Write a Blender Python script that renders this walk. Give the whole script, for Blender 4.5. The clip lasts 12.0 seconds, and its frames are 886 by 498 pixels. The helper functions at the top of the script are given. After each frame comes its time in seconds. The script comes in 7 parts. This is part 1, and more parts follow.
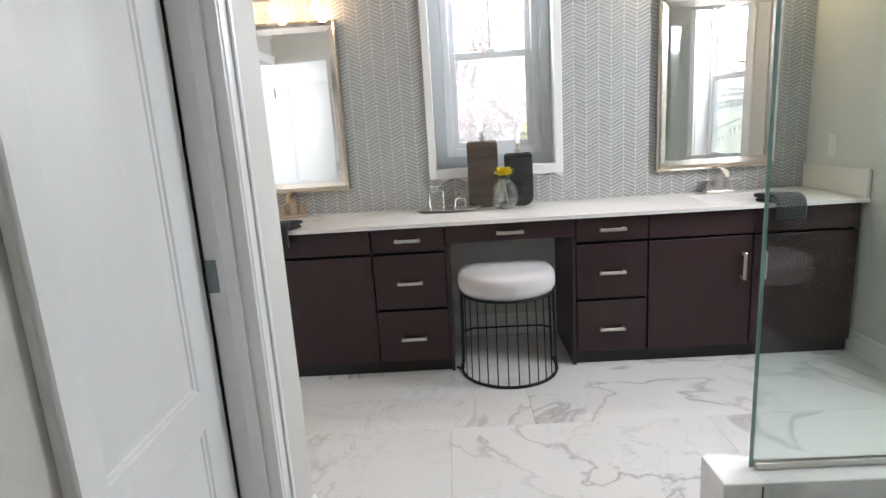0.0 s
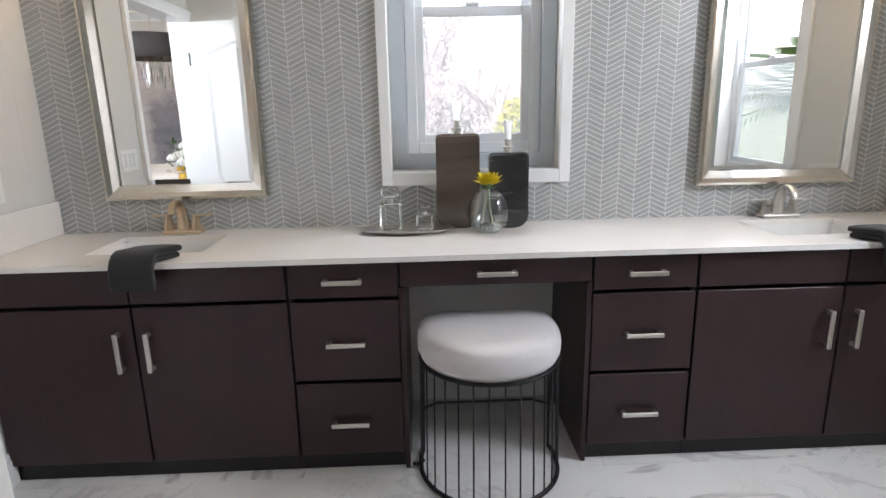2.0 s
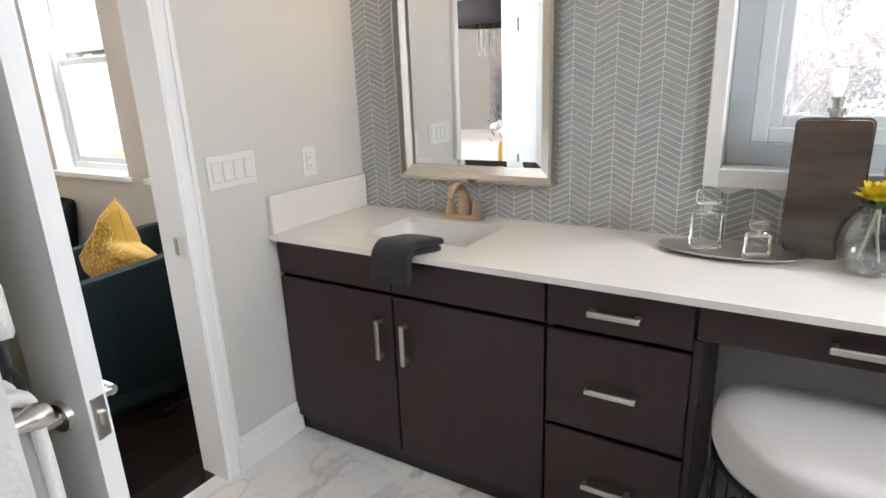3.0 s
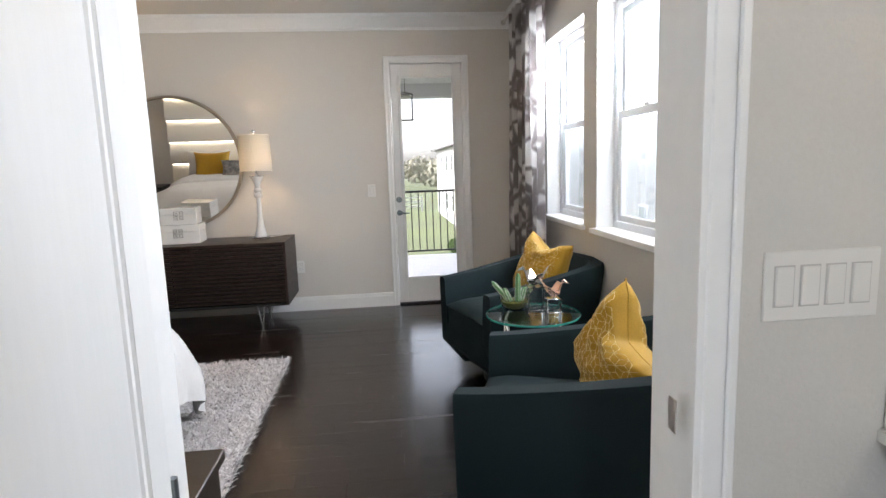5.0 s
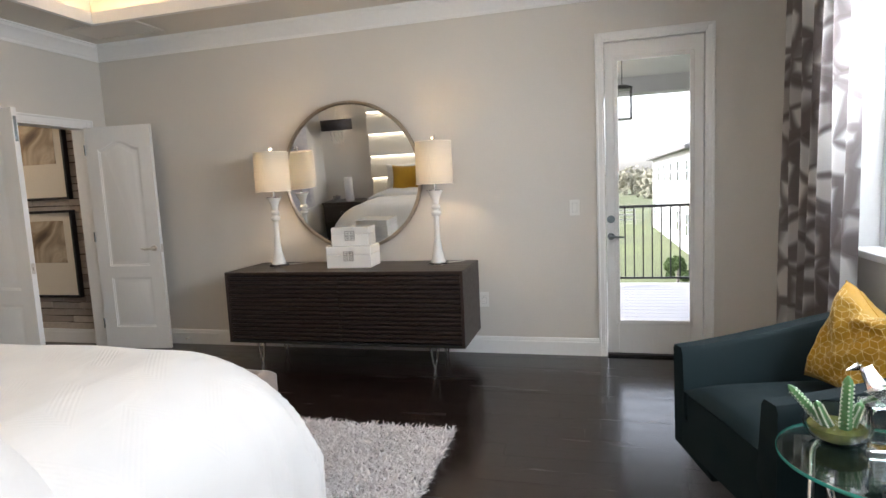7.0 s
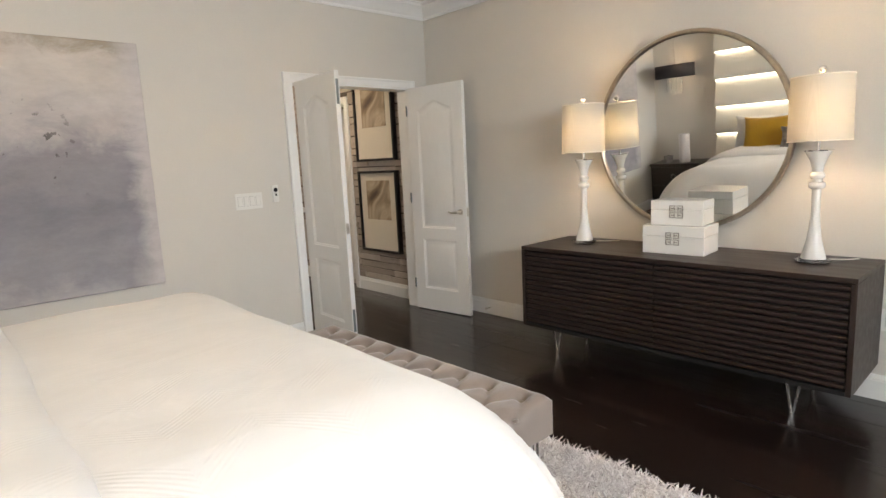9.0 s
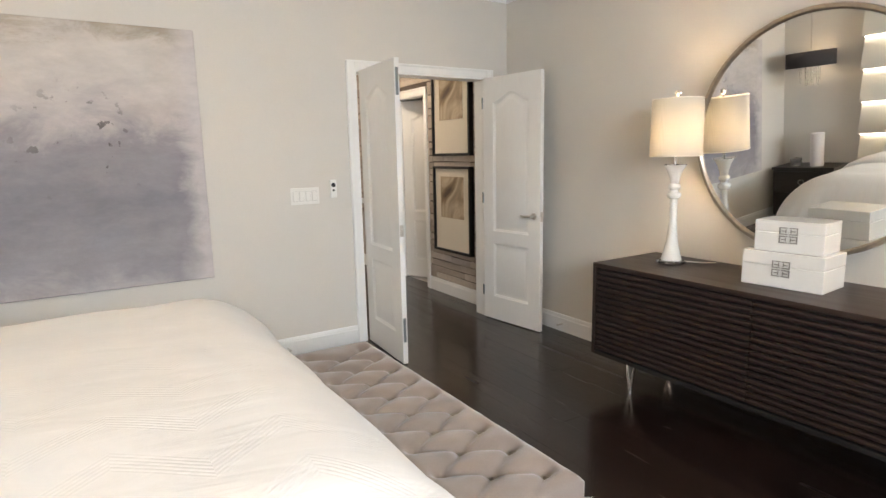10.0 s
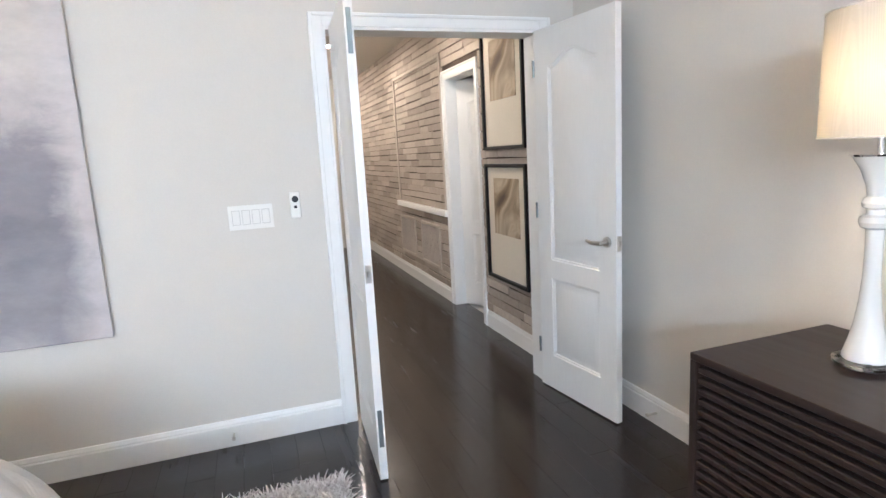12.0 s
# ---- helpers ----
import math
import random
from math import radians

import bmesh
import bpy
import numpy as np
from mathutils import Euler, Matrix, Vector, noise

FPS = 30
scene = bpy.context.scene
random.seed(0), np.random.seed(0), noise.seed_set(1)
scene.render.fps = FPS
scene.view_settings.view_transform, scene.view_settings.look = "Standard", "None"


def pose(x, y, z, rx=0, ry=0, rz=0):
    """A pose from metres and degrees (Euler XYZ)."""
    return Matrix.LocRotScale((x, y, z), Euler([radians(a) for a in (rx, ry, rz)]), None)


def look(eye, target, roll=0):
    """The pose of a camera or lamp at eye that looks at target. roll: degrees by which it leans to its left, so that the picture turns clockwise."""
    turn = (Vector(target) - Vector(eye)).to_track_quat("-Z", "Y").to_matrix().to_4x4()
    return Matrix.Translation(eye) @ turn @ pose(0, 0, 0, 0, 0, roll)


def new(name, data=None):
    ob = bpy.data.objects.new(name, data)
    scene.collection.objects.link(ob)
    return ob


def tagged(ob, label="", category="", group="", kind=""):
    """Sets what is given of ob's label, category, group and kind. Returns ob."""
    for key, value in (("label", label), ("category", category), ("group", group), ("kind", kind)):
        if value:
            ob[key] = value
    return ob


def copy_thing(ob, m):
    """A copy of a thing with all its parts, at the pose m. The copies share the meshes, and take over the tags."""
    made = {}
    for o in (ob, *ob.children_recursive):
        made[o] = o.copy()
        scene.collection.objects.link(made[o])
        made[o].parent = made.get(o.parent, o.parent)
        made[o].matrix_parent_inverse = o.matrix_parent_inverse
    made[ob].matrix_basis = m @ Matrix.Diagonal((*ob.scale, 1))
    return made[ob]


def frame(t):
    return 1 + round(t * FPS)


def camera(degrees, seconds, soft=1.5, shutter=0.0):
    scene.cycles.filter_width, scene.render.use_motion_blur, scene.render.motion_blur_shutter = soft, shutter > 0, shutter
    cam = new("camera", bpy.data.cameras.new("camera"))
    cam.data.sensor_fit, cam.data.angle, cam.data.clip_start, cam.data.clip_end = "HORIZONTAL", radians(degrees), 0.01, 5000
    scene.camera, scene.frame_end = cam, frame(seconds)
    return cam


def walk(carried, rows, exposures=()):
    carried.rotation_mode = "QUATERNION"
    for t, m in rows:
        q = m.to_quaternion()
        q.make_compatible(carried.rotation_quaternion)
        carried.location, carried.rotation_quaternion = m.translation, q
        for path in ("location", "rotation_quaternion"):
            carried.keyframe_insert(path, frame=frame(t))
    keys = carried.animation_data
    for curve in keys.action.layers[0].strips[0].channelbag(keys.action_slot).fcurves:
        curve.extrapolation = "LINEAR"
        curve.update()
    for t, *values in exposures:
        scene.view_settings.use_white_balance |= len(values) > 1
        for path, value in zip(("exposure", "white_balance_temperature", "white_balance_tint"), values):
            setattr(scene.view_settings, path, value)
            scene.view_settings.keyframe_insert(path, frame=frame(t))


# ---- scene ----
cam = camera(76.0, 12.0)
PATH = [
    (0, (-0.037, 0.046, 1.406), (-0.095, 1.998, 0.978), -3.6),
    (0.5, (-0.121, 0.301, 1.404), (0.138, 2.23, 0.947), -3.0),
    (1, (-0.099, 0.534, 1.404), (0.226, 2.456, 0.957), -2.5),
    (1.5, (-0.028, 0.812, 1.426), (0.201, 2.747, 0.976), -1.4),
    (2, (-0.018, 1.119, 1.391), (0.046, 3.06, 0.916), -1.2),
    (2.5, (-0.016, 1.401, 1.417), (-0.362, 3.293, 0.87), -2.0),
    (3, (0.047, 1.64, 1.431), (-0.97, 3.266, 0.863), -2.3),
    (3.5, (-0.036, 1.84, 1.39), (-1.546, 3.067, 0.926), -3.0),
    (3.7, (-0.115, 1.927, 1.396), (-1.751, 2.998, 0.974), -3.6),
    (5.3, (-0.978, 2.288, 1.371), (-2.957, 2.347, 1.085), -2.1),
    (5.5, (-1.105, 2.318, 1.371), (-3.085, 2.298, 1.089), -2.5),
    (6.1, (-1.415, 2.356, 1.368), (-3.375, 2.054, 1.105), -2.3),
    (6.5, (-1.622, 2.355, 1.362), (-3.56, 1.924, 1.12), -2.2),
    (7, (-1.943, 2.258, 1.365), (-3.863, 1.743, 1.144), -2.7),
    (7.5, (-2.222, 2.259, 1.377), (-4.077, 1.55, 1.14), -2.3),
    (9.3, (-2.868, 1.907, 1.381), (-4.08, 0.347, 1.067), -1.7),
    (9.5, (-2.962, 1.932, 1.422), (-4.102, 0.32, 1.104), -0.7),
    (10, (-3.247, 1.786, 1.422), (-4.292, 0.113, 1.092), -1.2),
    (10.5, (-3.567, 1.57, 1.435), (-4.553, -0.146, 1.147), -1.8),
    (11, (-3.947, 1.349, 1.429), (-4.758, -0.456, 1.139), -1.7),
    (11.5, (-4.241, 1.092, 1.399), (-4.968, -0.747, 1.099), -2.0),
    (12, (-4.544, 0.759, 1.402), (-5.179, -1.108, 1.069), -3.2),
]
walk(cam, [(t, look(eye, target, roll)) for t, eye, target, roll in PATH],
     [(0, 3.35, 6250, 12), (1.0, 3.2, 6050, 12), (1.6, 3.2, 6100, 13), (3.7, 3.5, 6250, 13), (5.3, 2.95, 6150, 12), (7.5, 3.1, 6150, 11), (9.5, 3.45, 6600, 10), (10.5, 3.7, 5900, 10), (12, 3.92, 5500, 10)])

# ---- world and light ----
SKY_ELEV, SKY_TURN = radians(38), radians(200)
world = bpy.data.worlds.new("overcast_sky")
scene.world = world
world.use_nodes = True
wn = world.node_tree
sky = wn.nodes.new("ShaderNodeTexSky")
sky.sky_type, sky.sun_disc = "NISHITA", False
sky.sun_elevation, sky.sun_rotation = SKY_ELEV, SKY_TURN
sky.air_density, sky.dust_density, sky.ozone_density = 1.0, 4.0, 0.6
sky_soft = wn.nodes.new("ShaderNodeHueSaturation")
sky_soft.inputs["Saturation"].default_value = 0.35
wn.links.new(sky.outputs[0], sky_soft.inputs["Color"])
wn.links.new(sky_soft.outputs[0], wn.nodes["Background"].inputs[0])
wn.nodes["Background"].inputs[1].default_value = 0.10
sun = new("sun", bpy.data.lights.new("sun", "SUN"))
sun.data.energy, sun.data.angle, sun.data.color = 0.5, radians(14), (1.0, 0.96, 0.9)
sun.matrix_world = look((0, -8, 12), (-2, 2, 0))


WARM = (1.0, 0.69, 0.38)


def window_light(name, at, facing, wide, high, watts):
    """Sky light in the upper part of a window's opening, shining into the room."""
    ob = new(name, bpy.data.lights.new(name, "AREA"))
    ob.data.shape, ob.data.size, ob.data.size_y = "RECTANGLE", wide, high
    ob.data.energy, ob.data.color = watts, (0.93, 0.97, 1.0)
    ob.matrix_world = look(at, (at[0] + facing[0], at[1] + facing[1], at[2] + facing[2]))
    return ob


for xc in (-4.855, -3.785, -2.705):
    window_light("window_light", (xc, 3.80, 1.985), (0, -1, -0.15), 0.78, 0.56, 6.2)
window_light("window_light", (0.224, 3.875, 2.22), (0, -1, -0.15), 0.5, 0.24, 2.2)
window_light("window_light", (2.355, 2.4, 2.16), (-1, 0, -0.15), 0.8, 0.32, 6.2)

# ---- materials ----


def nodes_of(name):
    m = bpy.data.materials.new(name)
    m.use_nodes = True
    nt = m.node_tree
    return m, nt, nt.nodes["Principled BSDF"]


def link(nt, a, b):
    nt.links.new(a, b)


def coords(nt, scale=(1, 1, 1), kind="Object"):
    tc = nt.nodes.new("ShaderNodeTexCoord")
    mp = nt.nodes.new("ShaderNodeMapping")
    mp.inputs["Scale"].default_value = scale
    link(nt, tc.outputs[kind], mp.inputs["Vector"])
    return mp.outputs[0]


def noise_tex(nt, vec, scale, detail=4.0, rough=0.55, distort=0.0):
    n = nt.nodes.new("ShaderNodeTexNoise")
    n.inputs["Scale"].default_value = scale
    n.inputs["Detail"].default_value = detail
    n.inputs["Roughness"].default_value = rough
    n.inputs["Distortion"].default_value = distort
    link(nt, vec, n.inputs["Vector"])
    return n.outputs["Fac"]


def ramp(nt, fac, stops):
    r = nt.nodes.new("ShaderNodeValToRGB")
    els = r.color_ramp.elements
    while len(els) < len(stops):
        els.new(0.5)
    for e, (p, c) in zip(els, stops):
        e.position = p
        e.color = (*c, 1) if len(c) == 3 else c
    link(nt, fac, r.inputs[0])
    return r.outputs["Color"]


def mix(nt, fac, a, b, mode="MIX"):
    m = nt.nodes.new("ShaderNodeMix")
    m.data_type, m.blend_type = "RGBA", mode
    for sock, v in ((m.inputs["Factor"], fac), (m.inputs["A"], a), (m.inputs["B"], b)):
        if isinstance(v, (int, float)):
            sock.default_value = v
        elif isinstance(v, tuple):
            sock.default_value = (*v, 1)
        else:
            link(nt, v, sock)
    return m.outputs["Result"]


def bump(nt, bsdf, height, strength, distance=0.002):
    b = nt.nodes.new("ShaderNodeBump")
    b.inputs["Strength"].default_value = strength
    b.inputs["Distance"].default_value = distance
    link(nt, height, b.inputs["Height"])
    link(nt, b.outputs[0], bsdf.inputs["Normal"])


def shade(c, k):
    return tuple(max(0.0, min(1.0, v * k)) for v in c)


def surface(name, colour, rough=0.5, metal=0.0, grain=40.0, vary=0.06, relief=0.1, coarse=3.0, stretch=(1, 1, 1), sheen=0.0, coat=0.0, spec=0.5):
    """A surface with a fine grain and a broad drift of tone, and fine relief."""
    m, nt, b = nodes_of(name)
    v = coords(nt, stretch)
    fine, broad = noise_tex(nt, v, grain), noise_tex(nt, v, coarse, 2.0)
    c1 = ramp(nt, fine, [(0.3, shade(colour, 1 - vary)), (0.7, shade(colour, 1 + vary))])
    c2 = ramp(nt, broad, [(0.3, (1 - vary,) * 3), (0.7, (1.0, 1.0, 1.0))])
    link(nt, mix(nt, 1.0, c1, c2, "MULTIPLY"), b.inputs["Base Color"])
    r = ramp(nt, broad, [(0.3, (rough * 0.9,) * 3), (0.7, (min(1, rough * 1.1),) * 3)])
    link(nt, r, b.inputs["Roughness"])
    b.inputs["Metallic"].default_value = metal
    b.inputs["Specular IOR Level"].default_value = spec
    b.inputs["Sheen Weight"].default_value = sheen
    b.inputs["Coat Weight"].default_value = coat
    if relief:
        bump(nt, b, fine, relief)
    return m


def clear(name, colour=(1, 1, 1), rough=0.0, ior=1.45):
    m, nt, b = nodes_of(name)
    b.inputs["Base Color"].default_value = (*colour, 1)
    b.inputs["Transmission Weight"].default_value = 1.0
    b.inputs["Roughness"].default_value = rough
    b.inputs["IOR"].default_value = ior
    return m


def pane_glass(name, tint=(1, 1, 1), gloss=0.03):
    """Thin window glass: mostly clear, with a Fresnel gloss."""
    m, nt, b = nodes_of(name)
    nt.nodes.remove(b)
    t = nt.nodes.new("ShaderNodeBsdfTransparent")
    t.inputs[0].default_value = (*tint, 1)
    g = nt.nodes.new("ShaderNodeBsdfGlossy")
    g.inputs["Roughness"].default_value = 0.0
    lw = nt.nodes.new("ShaderNodeLayerWeight")
    pw = nt.nodes.new("ShaderNodeMath")
    pw.operation, pw.inputs[1].default_value = "POWER", 5.0
    link(nt, lw.outputs["Facing"], pw.inputs[0])
    fr = nt.nodes.new("ShaderNodeMath")
    fr.operation, fr.inputs[1].default_value, fr.inputs[2].default_value = "MULTIPLY_ADD", 0.8, gloss
    link(nt, pw.outputs[0], fr.inputs[0])
    mx = nt.nodes.new("ShaderNodeMixShader")
    link(nt, fr.outputs[0], mx.inputs[0])
    link(nt, t.outputs[0], mx.inputs[1])
    link(nt, g.outputs[0], mx.inputs[2])
    link(nt, mx.outputs[0], nt.nodes["Material Output"].inputs[0])
    return m


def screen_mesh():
    """Assumed insect screen, too fine to see thread by thread: mostly open, its pale translucence adds haze to the
    view.
    """
    m, nt, b = nodes_of("screen_haze_mesh")
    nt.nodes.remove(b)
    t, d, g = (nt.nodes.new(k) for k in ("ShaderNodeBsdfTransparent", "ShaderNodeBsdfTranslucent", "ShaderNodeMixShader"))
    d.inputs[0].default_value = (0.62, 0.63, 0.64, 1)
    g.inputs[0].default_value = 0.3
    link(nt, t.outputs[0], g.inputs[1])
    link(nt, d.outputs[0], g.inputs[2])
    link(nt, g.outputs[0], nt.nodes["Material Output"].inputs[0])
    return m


def glowing(name, colour, strength):
    m, nt, b = nodes_of(name)
    b.inputs["Base Color"].default_value = (*colour, 1)
    b.inputs["Emission Color"].default_value = (*colour, 1)
    b.inputs["Emission Strength"].default_value = strength
    return m


M_WALL = surface("greige_wall_paint", (0.64, 0.61, 0.565), 0.75, grain=160, vary=0.02, relief=0.25)
M_WALL_BATH = surface("grey_bath_wall_paint", (0.63, 0.615, 0.58), 0.75, grain=120, vary=0.02, relief=0.4)
M_CEIL = surface("ceiling_paint", (0.68, 0.645, 0.59), 0.85, grain=120, vary=0.02, relief=0.3)
M_WHITE = surface("white_trim_paint", (0.82, 0.82, 0.81), 0.35, grain=30, vary=0.015, relief=0.04)
M_DOOR = surface("white_door_paint", (0.78, 0.78, 0.77), 0.42, grain=90, vary=0.015, relief=0.06, stretch=(1, 1, 0.15))
M_VINYL = surface("white_vinyl", (0.70, 0.715, 0.73), 0.35, grain=20, vary=0.01, relief=0.0)
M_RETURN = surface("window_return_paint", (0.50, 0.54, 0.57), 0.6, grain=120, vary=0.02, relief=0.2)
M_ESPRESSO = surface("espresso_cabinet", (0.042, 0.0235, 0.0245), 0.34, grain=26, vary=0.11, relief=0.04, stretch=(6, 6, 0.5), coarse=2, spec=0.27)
# Darker espresso copy: shade of door gaps and recesses put into the colour.
M_ESPRESSO_SHADE = surface("espresso_gap_shade", (0.007, 0.005, 0.005), 0.45, grain=26, vary=0.2, relief=0.04)
M_NICKEL = surface("brushed_nickel", (0.62, 0.59, 0.55), 0.3, 1.0, grain=90, vary=0.05, relief=0.03, stretch=(1, 8, 8))
M_CHROME = surface("polished_chrome", (0.78, 0.78, 0.78), 0.08, 1.0, grain=10, vary=0.01, relief=0)
M_BRONZE = surface("champagne_bronze", (0.60, 0.47, 0.33), 0.3, 1.0, grain=60, vary=0.05, relief=0.02)
M_CHAMP = surface("champagne_silver_frame", (0.69, 0.65, 0.585), 0.16, 1.0, grain=40, vary=0.06, relief=0.03)
M_STEEL_DARK = surface("dark_steel", (0.012, 0.012, 0.014), 0.42, 0.4, grain=60, vary=0.1, relief=0.03)
M_QUARTZ = surface("white_quartz", (0.78, 0.75, 0.71), 0.18, grain=220, vary=0.025, relief=0.0)
M_CERAMIC = surface("white_ceramic", (0.80, 0.79, 0.77), 0.12, grain=12, vary=0.01, relief=0.0, coat=0.3)
M_BLACKTOWEL = surface("charcoal_terry", (0.020, 0.019, 0.020), 0.95, grain=420, vary=0.35, relief=0.9, sheen=0.15)
M_WHITETOWEL = surface("white_terry", (0.74, 0.73, 0.71), 0.95, grain=420, vary=0.08, relief=0.5, sheen=0.3)
M_GOLDTOWEL = surface("ochre_terry", (0.34, 0.25, 0.05), 0.95, grain=420, vary=0.2, relief=0.9, sheen=0.3)
M_MIRROR, _nt, _b = nodes_of("mirror_silver")
_b.inputs["Base Color"].default_value = (0.88, 0.90, 0.90, 1)
_b.inputs["Metallic"].default_value, _b.inputs["Roughness"].default_value = 1.0, 0.01
M_PANE = pane_glass("window_pane")
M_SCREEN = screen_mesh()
M_SHOWER = pane_glass("shower_pane", (0.95, 0.98, 0.97))
M_GLASSEDGE = surface("glass_edge_green", (0.27, 0.43, 0.40), 0.12, grain=8, vary=0.05, relief=0)
M_GLASS = clear("clear_glass", (0.97, 0.99, 0.98))
M_TEAL = surface("dark_teal_velvet", (0.0078, 0.0165, 0.019), 0.75, grain=300, vary=0.15, relief=0.35, coarse=5, spec=0.18)
M_TAUPE = surface("taupe_velvet", (0.205, 0.162, 0.138), 0.75, grain=260, vary=0.08, relief=0.25, sheen=0.5, coarse=5)
M_STOOLSEAT = surface("pale_grey_velvet", (0.66, 0.63, 0.63), 0.85, grain=260, vary=0.05, relief=0.3, sheen=0.4)
M_LACQUER = surface("white_lacquer", (0.72, 0.71, 0.685), 0.2, grain=14, vary=0.01, relief=0.0)
M_DRESSER = surface("espresso_oak", (0.029, 0.0182, 0.0145), 0.38, grain=30, vary=0.12, relief=0.04, stretch=(8, 0.5, 8), spec=0.3)
# Near-black: the shade between the slats is put into the colour.
M_CHEST_SHADE = surface("dresser_painted_shade", (0.003, 0.002, 0.002), 0.7, grain=30, vary=0.1, relief=0)
M_LINEN = surface("cream_linen", (0.76, 0.72, 0.64), 0.9, grain=300, vary=0.04, relief=0.3)


def wood_floor():
    m, nt, b = nodes_of("espresso_hardwood")
    info = nt.nodes.new("ShaderNodeObjectInfo")
    v = coords(nt, (14, 0.9, 14))
    add = nt.nodes.new("ShaderNodeVectorMath")
    mul = nt.nodes.new("ShaderNodeMath")
    mul.operation, mul.inputs[1].default_value = "MULTIPLY", 37.0
    link(nt, info.outputs["Random"], mul.inputs[0])
    link(nt, v, add.inputs[0])
    link(nt, mul.outputs[0], add.inputs[1])
    g = noise_tex(nt, add.outputs[0], 3.0, 6.0, 0.6, 0.6)
    c = ramp(nt, g, [(0.25, (0.0085, 0.0048, 0.004)), (0.55, (0.0145, 0.0085, 0.007)), (0.8, (0.021, 0.013, 0.0105))])
    k = ramp(nt, info.outputs["Random"], [(0.0, (0.75,) * 3), (1.0, (1.25,) * 3)])
    link(nt, mix(nt, 1.0, c, k, "MULTIPLY"), b.inputs["Base Color"])
    r = ramp(nt, noise_tex(nt, add.outputs[0], 1.2, 3.0), [(0.3, (0.18,) * 3), (0.7, (0.28,) * 3)])
    link(nt, r, b.inputs["Roughness"])
    b.inputs["Specular IOR Level"].default_value = 0.45
    b.inputs["Coat Weight"].default_value, b.inputs["Coat Roughness"].default_value = 0.2, 0.12
    hand = noise_tex(nt, coords(nt, (2.5, 9, 1)), 2.2, 2.0)
    bump(nt, b, mix(nt, 0.5, g, hand), 0.13, 0.003)
    return m


def marble():
    m, nt, b = nodes_of("veined_marble_tile")
    info = nt.nodes.new("ShaderNodeObjectInfo")
    geo = nt.nodes.new("ShaderNodeNewGeometry")
    comb = nt.nodes.new("ShaderNodeVectorMath")
    mul = nt.nodes.new("ShaderNodeMath")
    mul.operation, mul.inputs[1].default_value = "MULTIPLY", 53.0
    link(nt, info.outputs["Random"], mul.inputs[0])
    rot = nt.nodes.new("ShaderNodeMapping")
    rot.inputs["Rotation"].default_value = (0, 0, 0.6)
    link(nt, geo.outputs["Position"], rot.inputs["Vector"])
    link(nt, rot.outputs[0], comb.inputs[0])
    link(nt, mul.outputs[0], comb.inputs[1])
    v = comb.outputs[0]

    def vein(scale, width, dist):
        n = noise_tex(nt, v, scale, 5.0, 0.55, dist)
        s = nt.nodes.new("ShaderNodeMath")
        s.operation = "SUBTRACT"
        s.inputs[1].default_value = 0.5
        a = nt.nodes.new("ShaderNodeMath")
        a.operation = "ABSOLUTE"
        link(nt, n, s.inputs[0])
        link(nt, s.outputs[0], a.inputs[0])
        return ramp(nt, a.outputs[0], [(0.0, (1, 1, 1)), (width, (0, 0, 0))])

    big, small = vein(1.1, 0.022, 1.1), vein(2.9, 0.013, 1.6)
    mask = ramp(nt, noise_tex(nt, v, 1.7, 2.0), [(0.42, (0, 0, 0)), (0.62, (1, 1, 1))])
    cloud = ramp(nt, noise_tex(nt, v, 1.3, 3.0), [(0.35, (0.74, 0.72, 0.70)), (0.7, (0.80, 0.785, 0.77))])
    small_m = mix(nt, 1.0, small, mask, "MULTIPLY")
    c = mix(nt, mix(nt, 1.0, big, ramp(nt, noise_tex(nt, v, 0.9, 2.0), [(0.35, (0.1,) * 3), (0.6, (0.85,) * 3)]), "MULTIPLY"), cloud, (0.42, 0.40, 0.40))
    c = mix(nt, mix(nt, 1.0, small_m, (0.5, 0.5, 0.5), "MULTIPLY"), c, (0.46, 0.45, 0.45))
    link(nt, c, b.inputs["Base Color"])
    b.inputs["Roughness"].default_value = 0.22
    return m


def varied(name, low, high, rough, random_of="object", relief=0.1, grain=60, spec=0.5):
    """Pieces that differ in tone from one to the next."""
    m, nt, b = nodes_of(name)
    if random_of == "object":
        n = nt.nodes.new("ShaderNodeObjectInfo")
        rnd = n.outputs["Random"]
    else:
        n = nt.nodes.new("ShaderNodeNewGeometry")
        rnd = n.outputs["Random Per Island"]
    c = ramp(nt, rnd, [(0.0, low), (1.0, high)])
    f = noise_tex(nt, coords(nt), grain)
    c2 = ramp(nt, f, [(0.3, (0.9,) * 3), (0.7, (1.05,) * 3)])
    link(nt, mix(nt, 1.0, c, c2, "MULTIPLY"), b.inputs["Base Color"])
    b.inputs["Roughness"].default_value = rough
    b.inputs["Specular IOR Level"].default_value = spec
    bump(nt, b, f, relief)
    return m


M_FLOOR = wood_floor()
M_MARBLE = marble()
M_GROUT = surface("pale_grout", (0.62, 0.60, 0.58), 0.9, grain=200, vary=0.05, relief=0.3)
M_GROUT_WHITE = surface("white_grout", (0.74, 0.74, 0.73), 0.9, grain=200, vary=0.04, relief=0.3)

# ---- mesh helpers ----


def B():
    return bmesh.new()


